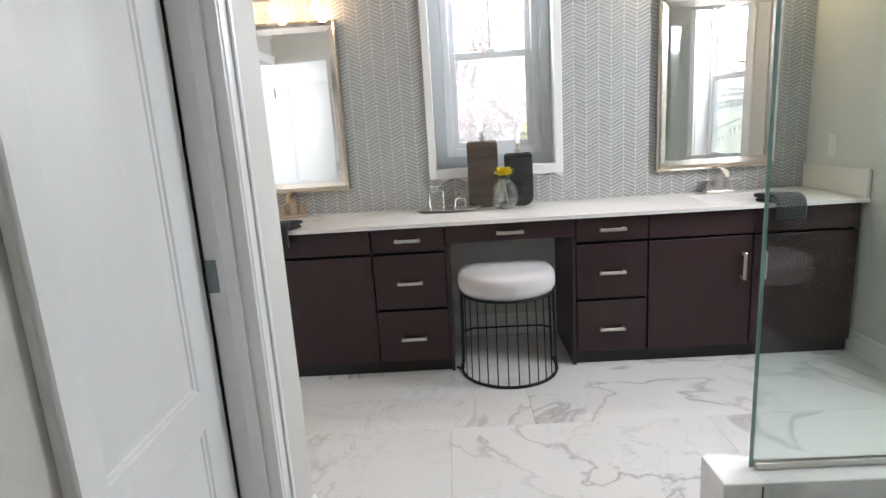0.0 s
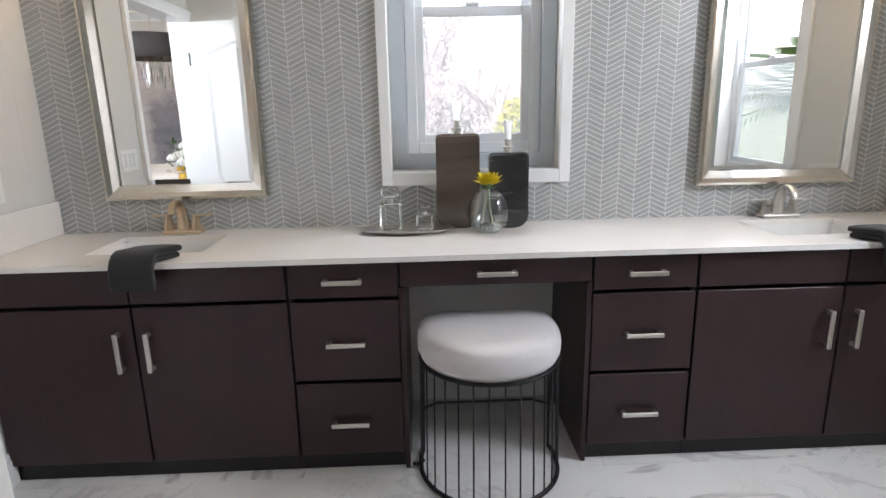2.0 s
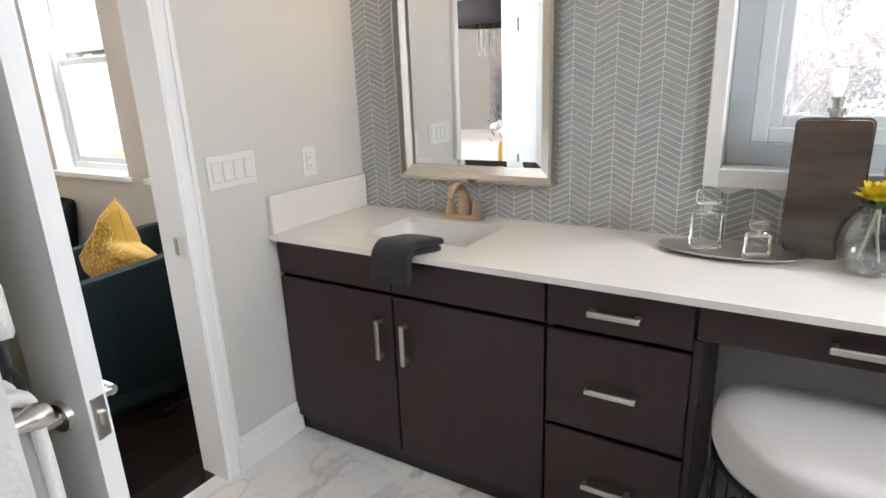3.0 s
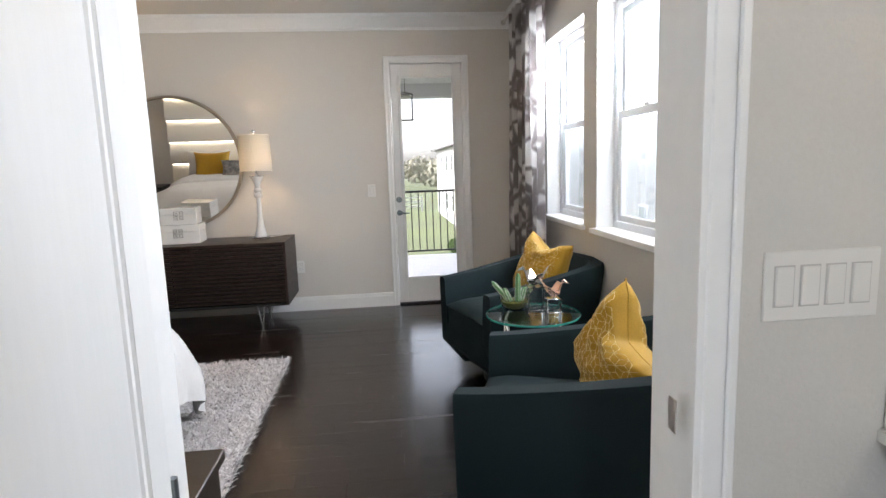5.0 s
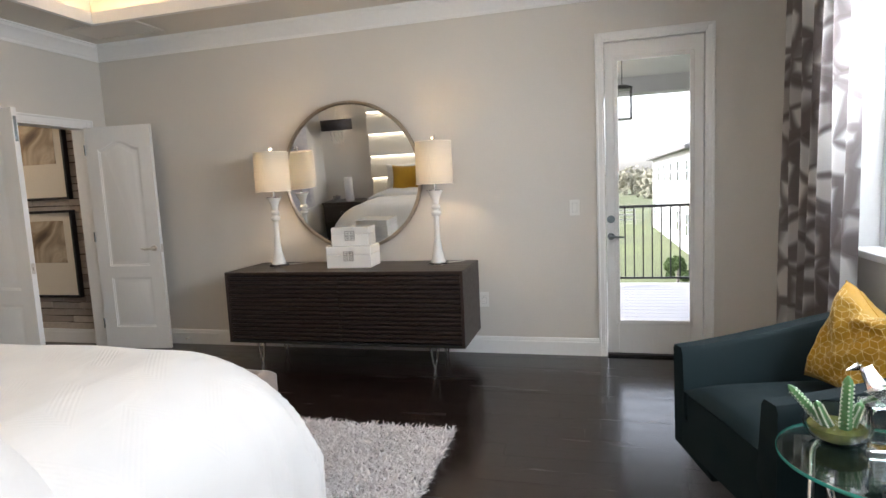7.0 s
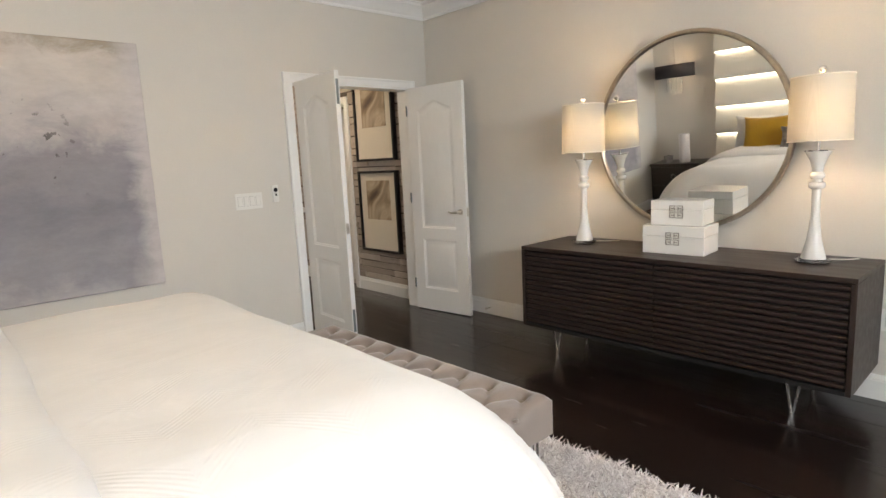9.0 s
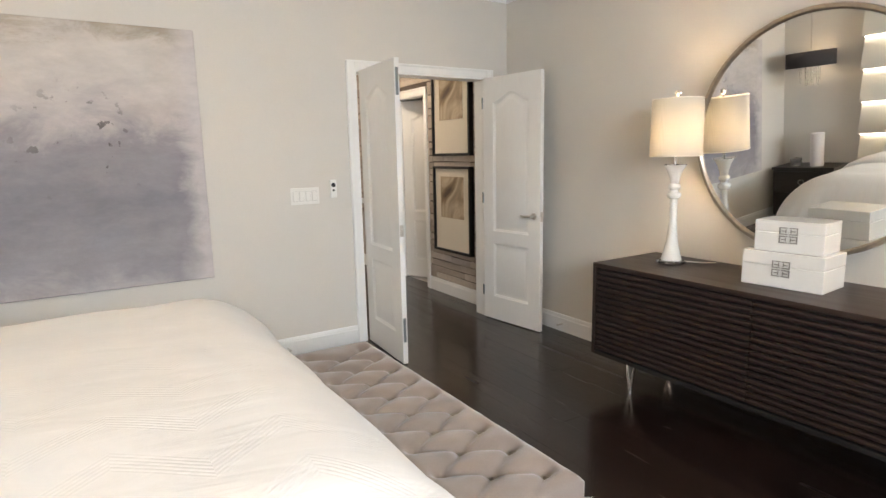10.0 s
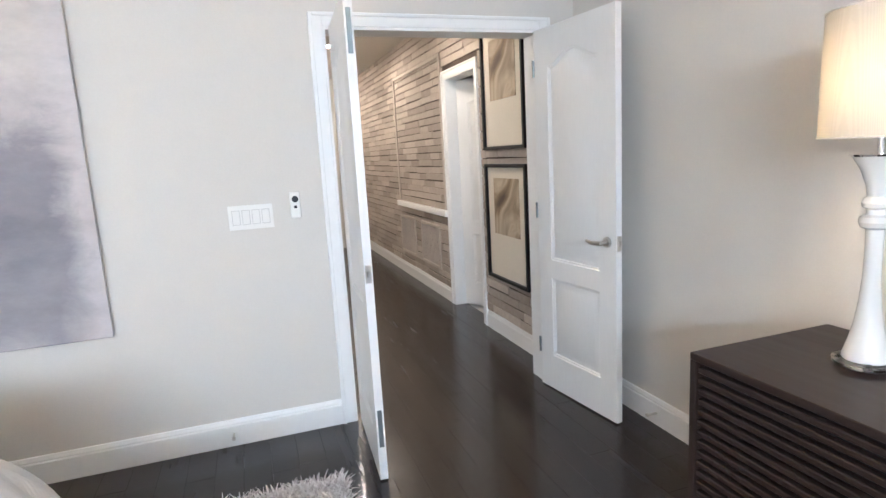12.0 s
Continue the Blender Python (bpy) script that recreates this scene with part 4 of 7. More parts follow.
def table_lamp(x, y):
    t = thing("table_lamp", (x, y, DZ1), "white turned lamp with a lit cream drum shade", "lamp", "dresser lamps")
    bm = B(); lathe(bm, [(0.074, 0.004), (0.08, 0.009), (0.08, 0.016), (0.06, 0.0202)], n=28)
    for a in range(4):
        ball(bm, (0.062 * math.cos(a * math.pi / 2 + 0.7), 0.062 * math.sin(a * math.pi / 2 + 0.7), 0.012), 0.012, n=8)
    part("acrylic_base", bm, M_ACRYL, t, "clear acrylic foot", 40)
    bm = B(); lathe(bm, [(0.056, 0.02), (0.057, 0.028), (0.045, 0.07), (0.034, 0.12), (0.026, 0.18), (0.021, 0.25), (0.02, 0.32), (0.021, 0.375), (0.034, 0.382), (0.039, 0.395), (0.036, 0.408), (0.022, 0.414), (0.022, 0.428), (0.032, 0.434), (0.034, 0.445), (0.03, 0.456), (0.023, 0.462), (0.027, 0.49), (0.04, 0.53), (0.06, 0.565), (0.06, 0.57), (0.0, 0.571)], n=36)
    part("body", bm, M_LACQUER, t, "", 30)
    bm = B(); cyl(bm, (0, 0, 0.57), (0, 0, 0.625), 0.008, n=10)
    part("stem", bm, M_CHROME, t, "", 40)
    bm = B(); lathe(bm, [(0.064, 0.566), (0.066, 0.571), (0.0, 0.574)], n=28); part("cap_plate", bm, M_CHROME, t, "", 40)
    bm = B(); lathe(bm, [(0.005, 0.93), (0.005, 0.944), (0.015, 0.949), (0.02, 0.961), (0.015, 0.975), (0.0, 0.981)], n=14); part("finial", bm, M_CHROME, t, "chrome ball finial", 60)
    bm = B(); grid(bm, 48, 4, lambda u, v: (0.14 * math.cos(2 * math.pi * u) * (1 - 0.03 * v), 0.14 * math.sin(2 * math.pi * u) * (1 - 0.03 * v), 0.615 + 0.315 * v), True)
    sh = part("shade", bm, M_SHADE, t, "cream linen drum shade", 60)
    bm = B(); tube(bm, [(0.14 * math.cos(a / 24 * math.tau), 0.14 * math.sin(a / 24 * math.tau), 0.616) for a in range(24)], 0.003, 6, True); part("lower_ring", bm, M_LINEN, sh)
    bm = B(); tube(bm, [(0.1355 * math.cos(a / 24 * math.tau), 0.1355 * math.sin(a / 24 * math.tau), 0.929) for a in range(24)], 0.003, 6, True)
    for a in range(3):
        tube(bm, [(0, 0, 0.93), (0.1355 * math.cos(a * math.tau / 3), 0.1355 * math.sin(a * math.tau / 3), 0.929)], 0.002, 5)
    part("upper_ring", bm, M_LINEN, sh)
    bm = B(); ball(bm, (0, 0, 0.75), 0.028, (1, 1, 1.3), 12); part("bulb", bm, M_LAMPBULB, t, "glowing warm bulb", 60)
    bm = B(); tube(bm, [(-0.06, 0.01, 0.006), (-0.1, 0.04, 0.004), (-0.14, 0.12, 0.004), (-0.19, 0.16, 0.004)], 0.003, 6); part("cord", bm, M_LINEN, t, "thin pale cord")


table_lamp(-6.09, -0.262)
table_lamp(-6.09, 1.105)


M_ORNAMENT = surface("dull_silver", (0.30, 0.29, 0.27), 0.5, 0.6, grain=60, vary=0.1, relief=0.05)


def lidded_box(x, y, z, sx, sy, h, turn, lip):
    t = thing("storage_box", (x, y, z), "white lacquer box with a silver fretwork ornament", "box", "stacked white boxes", turn)
    bm = B(); box(bm, (-sx / 2, -sy / 2, 0.0), (sx / 2, sy / 2, h * 0.62), 0.003); part("body", bm, M_LACQUER, t)
    bm = B(); box(bm, (-sx / 2, -sy / 2, h * 0.62 + 0.0006), (sx / 2, sy / 2, h), 0.003); part("lid", bm, M_LACQUER, t)
    bm = B()
    q, f, w = 0.034, sx / 2 + 0.0005, 0.0045
    zc = h * 0.55
    for sy_ in (-1, 1):
        for sz_ in (-1, 1):
            cy, cz = sy_ * (q / 2 + 0.003), zc + sz_ * (q / 2 + 0.003)
            hq = q / 2
            for y0, y1, z0, z1 in ((-hq, hq, hq - w, hq), (-hq, hq, -hq, -hq + w), (sy_ * hq - w / 2, sy_ * hq + w / 2, -hq, hq), (-sy_ * hq * 0.55 - w / 2, -sy_ * hq * 0.55 + w / 2, -hq * 0.5, hq * 0.5), (-hq * 0.55, hq * 0.55, -w / 2, w / 2)):
                box(bm, (f, cy + y0, cz + z0), (f + 0.004, cy + y1, cz + z1))
    part("ornament", bm, M_ORNAMENT, t, "silver square fretwork ornament")


lidded_box(-6.075, 0.415, DZ1, 0.24, 0.36, 0.167, 4, 0)
lidded_box(-6.085, 0.42, DZ1 + 0.1675, 0.2, 0.30, 0.146, 6, 0)

# ---- bed ----
BX0, BX1, BY0, BY1 = -3.94, -1.9, -1.02, 0.93


def comforter_mat():
    mm, nt, b = nodes_of("white_ribbed_comforter")
    v = coords(nt)
    sep = nt.nodes.new("ShaderNodeSeparateXYZ")
    link(nt, v, sep.inputs[0])
    tri = nt.nodes.new("ShaderNodeMath")
    tri.operation, tri.inputs[1].default_value = "PINGPONG", 0.17
    link(nt, sep.outputs["X"], tri.inputs[0])
    slope = nt.nodes.new("ShaderNodeMath")
    slope.operation, slope.inputs[1].default_value = "MULTIPLY", 0.75
    link(nt, tri.outputs[0], slope.inputs[0])
    add = nt.nodes.new("ShaderNodeMath")
    add.operation = "ADD"
    link(nt, sep.outputs["Y"], add.inputs[0])
    link(nt, slope.outputs[0], add.inputs[1])
    rib = nt.nodes.new("ShaderNodeMath")
    rib.operation, rib.inputs[1].default_value = "MULTIPLY", 2 * math.pi / 0.015
    link(nt, add.outputs[0], rib.inputs[0])
    si = nt.nodes.new("ShaderNodeMath")
    si.operation = "SINE"
    link(nt, rib.outputs[0], si.inputs[0])
    band = nt.nodes.new("ShaderNodeMath")
    band.operation, band.inputs[1].default_value = "MULTIPLY", 2 * math.pi / 0.21
    link(nt, add.outputs[0], band.inputs[0])
    bs = nt.nodes.new("ShaderNodeMath")
    bs.operation = "SINE"
    link(nt, band.outputs[0], bs.inputs[0])
    mask = ramp(nt, bs.outputs[0], [(0.1, (0, 0, 0)), (0.6, (1, 1, 1))])
    weave = noise_tex(nt, v, 500)
    h = mix(nt, 0.25, mix(nt, 1.0, mask, si.outputs[0], "MULTIPLY"), weave)
    bump(nt, b, h, 0.2, 0.002)
    rumple = nt.nodes.new("ShaderNodeBump")
    rumple.inputs["Strength"].default_value, rumple.inputs["Distance"].default_value = 0.26, 0.03
    turned = nt.nodes.new("ShaderNodeMapping")
    turned.inputs["Rotation"].default_value, turned.inputs["Scale"].default_value = (0, 0, 0.7), (1.2, 5.0, 2.0)
    link(nt, v, turned.inputs["Vector"])
    link(nt, noise_tex(nt, turned.outputs[0], 1.7, 3.0, 0.5, 1.2), rumple.inputs["Height"])
    link(nt, rumple.outputs[0], b.inputs["Normal"].links[0].from_node.inputs["Normal"])
    c = ramp(nt, noise_tex(nt, v, 3.0, 2.0), [(0.3, (0.60, 0.59, 0.575)), (0.7, (0.655, 0.645, 0.63))])
    link(nt, c, b.inputs["Base Color"])
    b.inputs["Roughness"].default_value = 0.85
    b.inputs["Sheen Weight"].default_value = 0.2
    return mm


M_COMF = comforter_mat()


def drape(px, py, top, x0, x1, y0, y1, rad, floor_z):
    """Where a point of the flat cloth comes to lie: flat on top, rolling over the edges, hanging below."""
    ox = min(0.0, px - x0) + max(0.0, px - x1)
    oy = min(0.0, py - y0) + max(0.0, py - y1)
    cx, cy = min(max(px, x0), x1), min(max(py, y0), y1)
    d = math.hypot(ox, oy)
    n1 = noise.noise(Vector((px * 1.6, py * 1.6, 0.3))) * 0.012 + noise.noise(Vector((px * 4.2, py * 3.4, 4.0))) * 0.008
    edge = min(px - x0 + 0.25, x1 - px + 0.6, py - y0 + 0.25, y1 - py + 0.25)
    dome = 0.012 + 0.018 * min(1.0, max(0.0, edge) / 0.8)
    if d < 1e-6:
        wr = 0.006 * math.sin(14 * (py + 0.5 * px) + 3 * noise.noise(Vector((px * 2, py * 2, 1)))) * max(0, noise.noise(Vector((px, py, 9.0))))
        return (px, py, top + dome + n1 + wr)
    ux, uy = ox / d, oy / d
    quarter = rad * math.pi / 2
    if d < quarter:
        h, drop = rad * math.sin(d / rad), rad * (1 - math.cos(d / rad))
    else:
        h, drop = rad, rad + d - quarter
    hang = min(1.0, drop / 0.5)
    along = px * abs(uy) + py * abs(ux) + math.atan2(uy, ux) * 0.4
    fold = hang ** 1.5 * (0.024 * math.sin(along * 8.0 + 2.5 * noise.noise(Vector((px, py, 2.0)))) + 0.004 * math.sin(along * 23.0))
    corner = abs(ux * uy) * 2
    h += fold + hang * (0.06 + 0.13 * corner)
    z = max(floor_z + 0.012 * (1 + math.sin(along * 17)), top + dome * (1 - hang) + n1 * (1 - hang) - drop)
    return (cx + ux * h, cy + uy * h, z)


bed = thing("bed", (0, 0, 0), "king bed with a white ribbed comforter and a tall channelled headboard", "bed")
bm = B(); box(bm, (BX0 + 0.03, BY0 + 0.03, 0.16), (BX1, BY1 - 0.03, 0.30), 0.02, 2); part("bed_frame", bm, M_STEEL_DARK, bed)
bm = B(); box(bm, (BX0 + 0.06, BY0 + 0.06, 0.302), (BX1, BY1 - 0.06, 0.64), 0.06, 3); part("mattress", bm, M_LINEN, bed, "", 60)
for x in (BX0 + 0.06, BX1 - 0.12):
    for y in (BY0 + 0.1, BY1 - 0.06):
        bm = B(); box(bm, (x - 0.03, y - 0.03, 0.03 if x < -3 else 0.0), (x + 0.03, y + 0.03, 0.17), 0.004); part("leg", bm, M_STEEL_DARK, bed, "black square bed leg")
bm = B()
RX, RY0, RY1, RR = -3.555, BY0 + 0.26, BY1 - 0.17, 0.35
grid(bm, 110, 110, lambda u, v: drape(-4.22 + (4.22 - 1.96) * u, RY0 - 0.76 + (RY1 - RY0 + 1.52) * v, 0.812, RX, 0.0, RY0, RY1, RR, 0.05))
part("comforter", bm, M_COMF, bed, "white comforter with embossed chevron ribs", 80)
bm = B()


def fold_over(u, v):
    """The comforter's turned-back top: a soft creased roll that follows the bed's sides down."""
    y = RY0 - 0.36 + (RY1 - RY0 + 0.72) * u
    dy = max(0.0, RY0 - y, y - RY1)
    sink = RR - math.sqrt(max(0.0, RR * RR - dy * dy))
    a = -0.15 * math.pi + 1.3 * math.pi * v
    r = 0.046 + 0.014 * noise.noise(Vector((y * 3, v * 2, 1.0))) + 0.005 * noise.noise(Vector((y * 11, v * 5, 6.0)))
    x0 = -2.84 + 0.03 * noise.noise(Vector((y * 1.3, 0.0, 3.0))) + 0.05 * dy
    if v < 0.62:
        x, z = x0 - 0.075 * math.sin(a), 0.80 - r * 1.1 * math.cos(a)
    else:
        k = (v - 0.62) / 0.38
        x, z = x0 + 0.02 + 0.78 * k, 0.845 + 0.016 * noise.noise(Vector((k * 4.0, y * 4, 2.0))) + 0.006 * noise.noise(Vector((k * 11.0, y * 9, 5.0)))
    return (x, y, z + 0.035 - sink)


grid(bm, 60, 30, fold_over)
part("turned_back_cover", bm, M_COMF, bed, "turned-back white comforter fold", 80)


def dent(a, b, chop):
    """How far the top of a cushion is pressed in along its middle."""
    return chop * max(0.0, 1 - abs(a) / 0.7) * max(0.0, b + 0.2) ** 2


def rumple_of(a, b, side):
    """Creases in a stuffed cushion's face: broad dents, and folds that run in from the corners."""
    fold = math.sin(9.0 * (a - 0.55 * b) + 2.5 * noise.noise(Vector((a * 1.5, b * 1.5, side * 2.0))))
    return noise.noise(Vector((a * 2.6, b * 2.6, side * 3.0))) + 0.34 * fold * abs(a * b) ** 0.5 + 0.3 * noise.noise(Vector((a * 7.0, b * 5.0, side)))


def cushion_point(a, b, side, w, h, t, puck, chop):
    """A point of a cushion's face: a, b run from -1 to 1 across it."""
    belly = max(0.0, (1 - a ** 4) * (1 - b ** 4)) ** 0.5
    pin = 1 - 0.13 * (1 - a * a) * abs(b) ** 3
    pin2 = 1 - 0.13 * (1 - b * b) * abs(a) ** 3
    wr = puck * rumple_of(a, b, side) * belly
    return Vector((a * w / 2 * pin2, side * (t / 2 * belly + wr), (b * h / 2) * pin - dent(a, b, chop)))


def cushion(name, parent, w, h, t, mat, m, label="", top=None, puck=0.0, chop=0.0):
    """A stuffed square cushion with pinched corners and a soft belly."""
    bm = B()
    for side in (1, -1):
        grid(bm, 40, 40, lambda u, v, side=side: cushion_point(2 * u - 1, 2 * v - 1, side, w, h, t, puck, chop))
    bmesh.ops.remove_doubles(bm, verts=bm.verts, dist=1e-4)
    ob = part(name, bm, mat, parent, label, 80)
    ob.matrix_local = m
    return ob


M_GOLD = surface("gold_velvet", (0.43, 0.238, 0.006), 0.7, grain=280, vary=0.14, relief=0.3, sheen=0.1, coarse=6)
M_PRINT = surface("grey_knot_print", (0.30, 0.28, 0.26), 0.85, grain=18, vary=0.5, relief=0.2)


def channelled():
    """Padded channels that lap downwards like louvres, a light line tucked under each one's lower edge."""
    for i in range(6):
        z0 = 0.315 + i * 0.35
        bm = B(); prism(bm, [(-1.80, z0), (-1.945, z0), (-1.95, z0 + 0.02), (-1.94, z0 + 0.06), (-1.90, z0 + 0.24), (-1.868, z0 + 0.34), (-1.80, z0 + 0.348)], -1.25, 1.17)
        part("headboard_panel", bm, M_LINEN, bed, "padded cream headboard channel", 60)
        if i:
            bm = B(); box(bm, (-1.905, -1.24, z0 - 0.014), (-1.885, 1.16, z0 - 0.002)); part("headboard_led", bm, M_HLED, bed, "warm white light line between channels")


M_HLED = glowing("headboard_led", (1.0, 0.86, 0.66), 0.85)
channelled()
for y, w, mat, lab, x, t in ((-0.62, 0.7, M_LINEN, "white sleeping pillow", -2.05, 18), (0.53, 0.7, M_LINEN, "white sleeping pillow", -2.05, 18)):
    cu = cushion("pillow", None, w, 0.5, 0.2, M_COMF, pose(x, y, 0.99, t, 0, 90), "", 0)
    tagged(cu, "white pillow leaning on the headboard", "pillow", "white pillows")
for y in (-0.5, 0.42):
    tagged(cushion("pillow", None, 0.58, 0.5, 0.2, M_GOLD, pose(-2.27, y, 0.985, 18, 0, 90)), "mustard velvet pillow on the bed", "pillow", "gold pillows")
tagged(cushion("pillow", None, 0.55, 0.3, 0.16, M_PRINT, pose(-2.45, -0.05, 0.96, 22, 0, 90)), "grey lumbar pillow with a pale knotted print", "pillow")

# ---- bench at the foot of the bed ----
bx0, bx1, by0, by1 = -4.40, -3.98, -0.815, 0.70
be = thing("bench", ((bx0 + bx1) / 2, (by0 + by1) / 2, 0.03), "taupe velvet bench with deep button tufting on clear legs", "bench")
hx, hy = (bx1 - bx0) / 2, (by1 - by0) / 2
TUFTS = [(-0.135 + 0.135 * i, -hy + 0.11 + 0.165 * j + (0.0825 if i == 1 else 0.0)) for i in range(3) for j in range(9)]


CREASES = [(p, q) for i, p in enumerate(TUFTS) for q in TUFTS[i + 1:] if p[0] != q[0] and math.hypot(p[0] - q[0], p[1] - q[1]) < 0.162]


def tuft_z(x, y):
    """Height of the seat's top: pillows between creases that run from button to button."""
    near = 1.0
    for (ax, ay), (qx, qy) in CREASES:
        dx, dy = qx - ax, qy - ay
        t = max(0.0, min(1.0, ((x - ax) * dx + (y - ay) * dy) / (dx * dx + dy * dy)))
        near = min(near, math.hypot(x - ax - t * dx, y - ay - t * dy))
    dot = min(math.hypot(x - tx, y - ty) for tx, ty in TUFTS)
    e = min(hx - abs(x), hy - abs(y))
    pillow = 0.022 * (1 - math.exp(-(near / 0.026) ** 1.4))
    return pillow - 0.012 - 0.022 * math.exp(-(dot / 0.026) ** 2) - 0.03 * max(0.0, 1 - e / 0.045) ** 2


bm = B()
top = grid(bm, 46, 150, lambda u, v: ((2 * u - 1) * hx, (2 * v - 1) * hy, 0.455 + tuft_z((2 * u - 1) * hx, (2 * v - 1) * hy)))
ring = [r[0] for r in top] + [v for v in top[-1][1:]] + [r[-1] for r in top[-2::-1]] + [v for v in top[0][-2:0:-1]]
low = [bm.verts.new((v.co.x, v.co.y, 0.30)) for v in ring]
for i in range(len(ring)):
    j = (i + 1) % len(ring)
    bm.faces.new((ring[i], ring[j], low[j], low[i]))
bm.faces.new(low)
part("seat", bm, M_TAUPE, be, "taupe velvet button-tufted seat", 70)
for tx, ty in TUFTS:
    bm = B(); ball(bm, (tx, ty, 0.455 - 0.029), 0.012, (1, 1, 0.6), 10); part("button", bm, M_TAUPE, be, "", 60)
for x in (-hx + 0.05, hx - 0.05):
    for y in (-hy + 0.06, hy - 0.06):
        bm = B(); box(bm, (x - 0.018, y - 0.018, 0.0), (x + 0.018, y + 0.018, 0.30), 0.003); part("leg", bm, M_ACRYL, be, "clear acrylic leg")

# ---- shag rug: a slab under thousands of tufted strands ----
rug = thing("rug", (0, 0, 0), "shaggy silver-grey and cream rug under the bed", "rug")
RXA, RXB, RYA, RYB = -4.82, -2.45, -1.58, 1.50
bm = B(); box(bm, (RXA, RYA, 0.0005), (RXB, RYB, 0.014)); part("backing", bm, surface("rug_backing", (0.34, 0.31, 0.30), 0.95, grain=120, vary=0.3, relief=0.8), rug)


def strands(x0, x1, y0, y1, n, seed):
    rng = random.Random(seed)
    verts, faces = [], []
    for _ in range(n):
        x, y = rng.uniform(x0, x1), rng.uniform(y0, y1)
        a, l, w = rng.uniform(0, math.tau), rng.uniform(0.04, 0.07), rng.uniform(0.0028, 0.0055)
        dx, dy = math.cos(a), math.sin(a)
        b = len(verts)
        k = rng.uniform(0.4, 1.1)
        for s, wd in ((0.0, 1.0), (0.55, 0.9), (1.0, 0.25)):
            h = 0.012 + l * (s - 0.35 * k * s * s) * 0.75
            ox, oy = dx * l * k * s * s * 0.9, dy * l * k * s * s * 0.9
            verts.append((x + ox - dy * w * wd, y + oy + dx * w * wd, h))
            verts.append((x + ox + dy * w * wd, y + oy - dx * w * wd, h))
        faces += [(b, b + 1, b + 3, b + 2), (b + 2, b + 3, b + 5, b + 4)]
    return verts, faces


v, f = [], []
for area, n in (((RXA, -3.8, RYA, RYB), 52000), ((-3.8, RXB, 0.85, RYB), 20000), ((-3.8, RXB, RYA, -0.8), 4000)):
    vv, ff = strands(*area, n, 5 + n)
    o = len(v)
    v += vv
    f += [tuple(i + o for i in q) for q in ff]
me = bpy.data.meshes.new("shag_pile")
me.from_pydata(v, [], f)
me.materials.append(varied("rug_strand", (0.46, 0.42, 0.42), (0.88, 0.85, 0.845), 0.85, "island", 0.0))
pile = new("shag", me); pile.parent = rug; tagged(pile, "long silky grey and cream strands", kind="stuff")

# ---- teal chairs, cushions and glass table ----


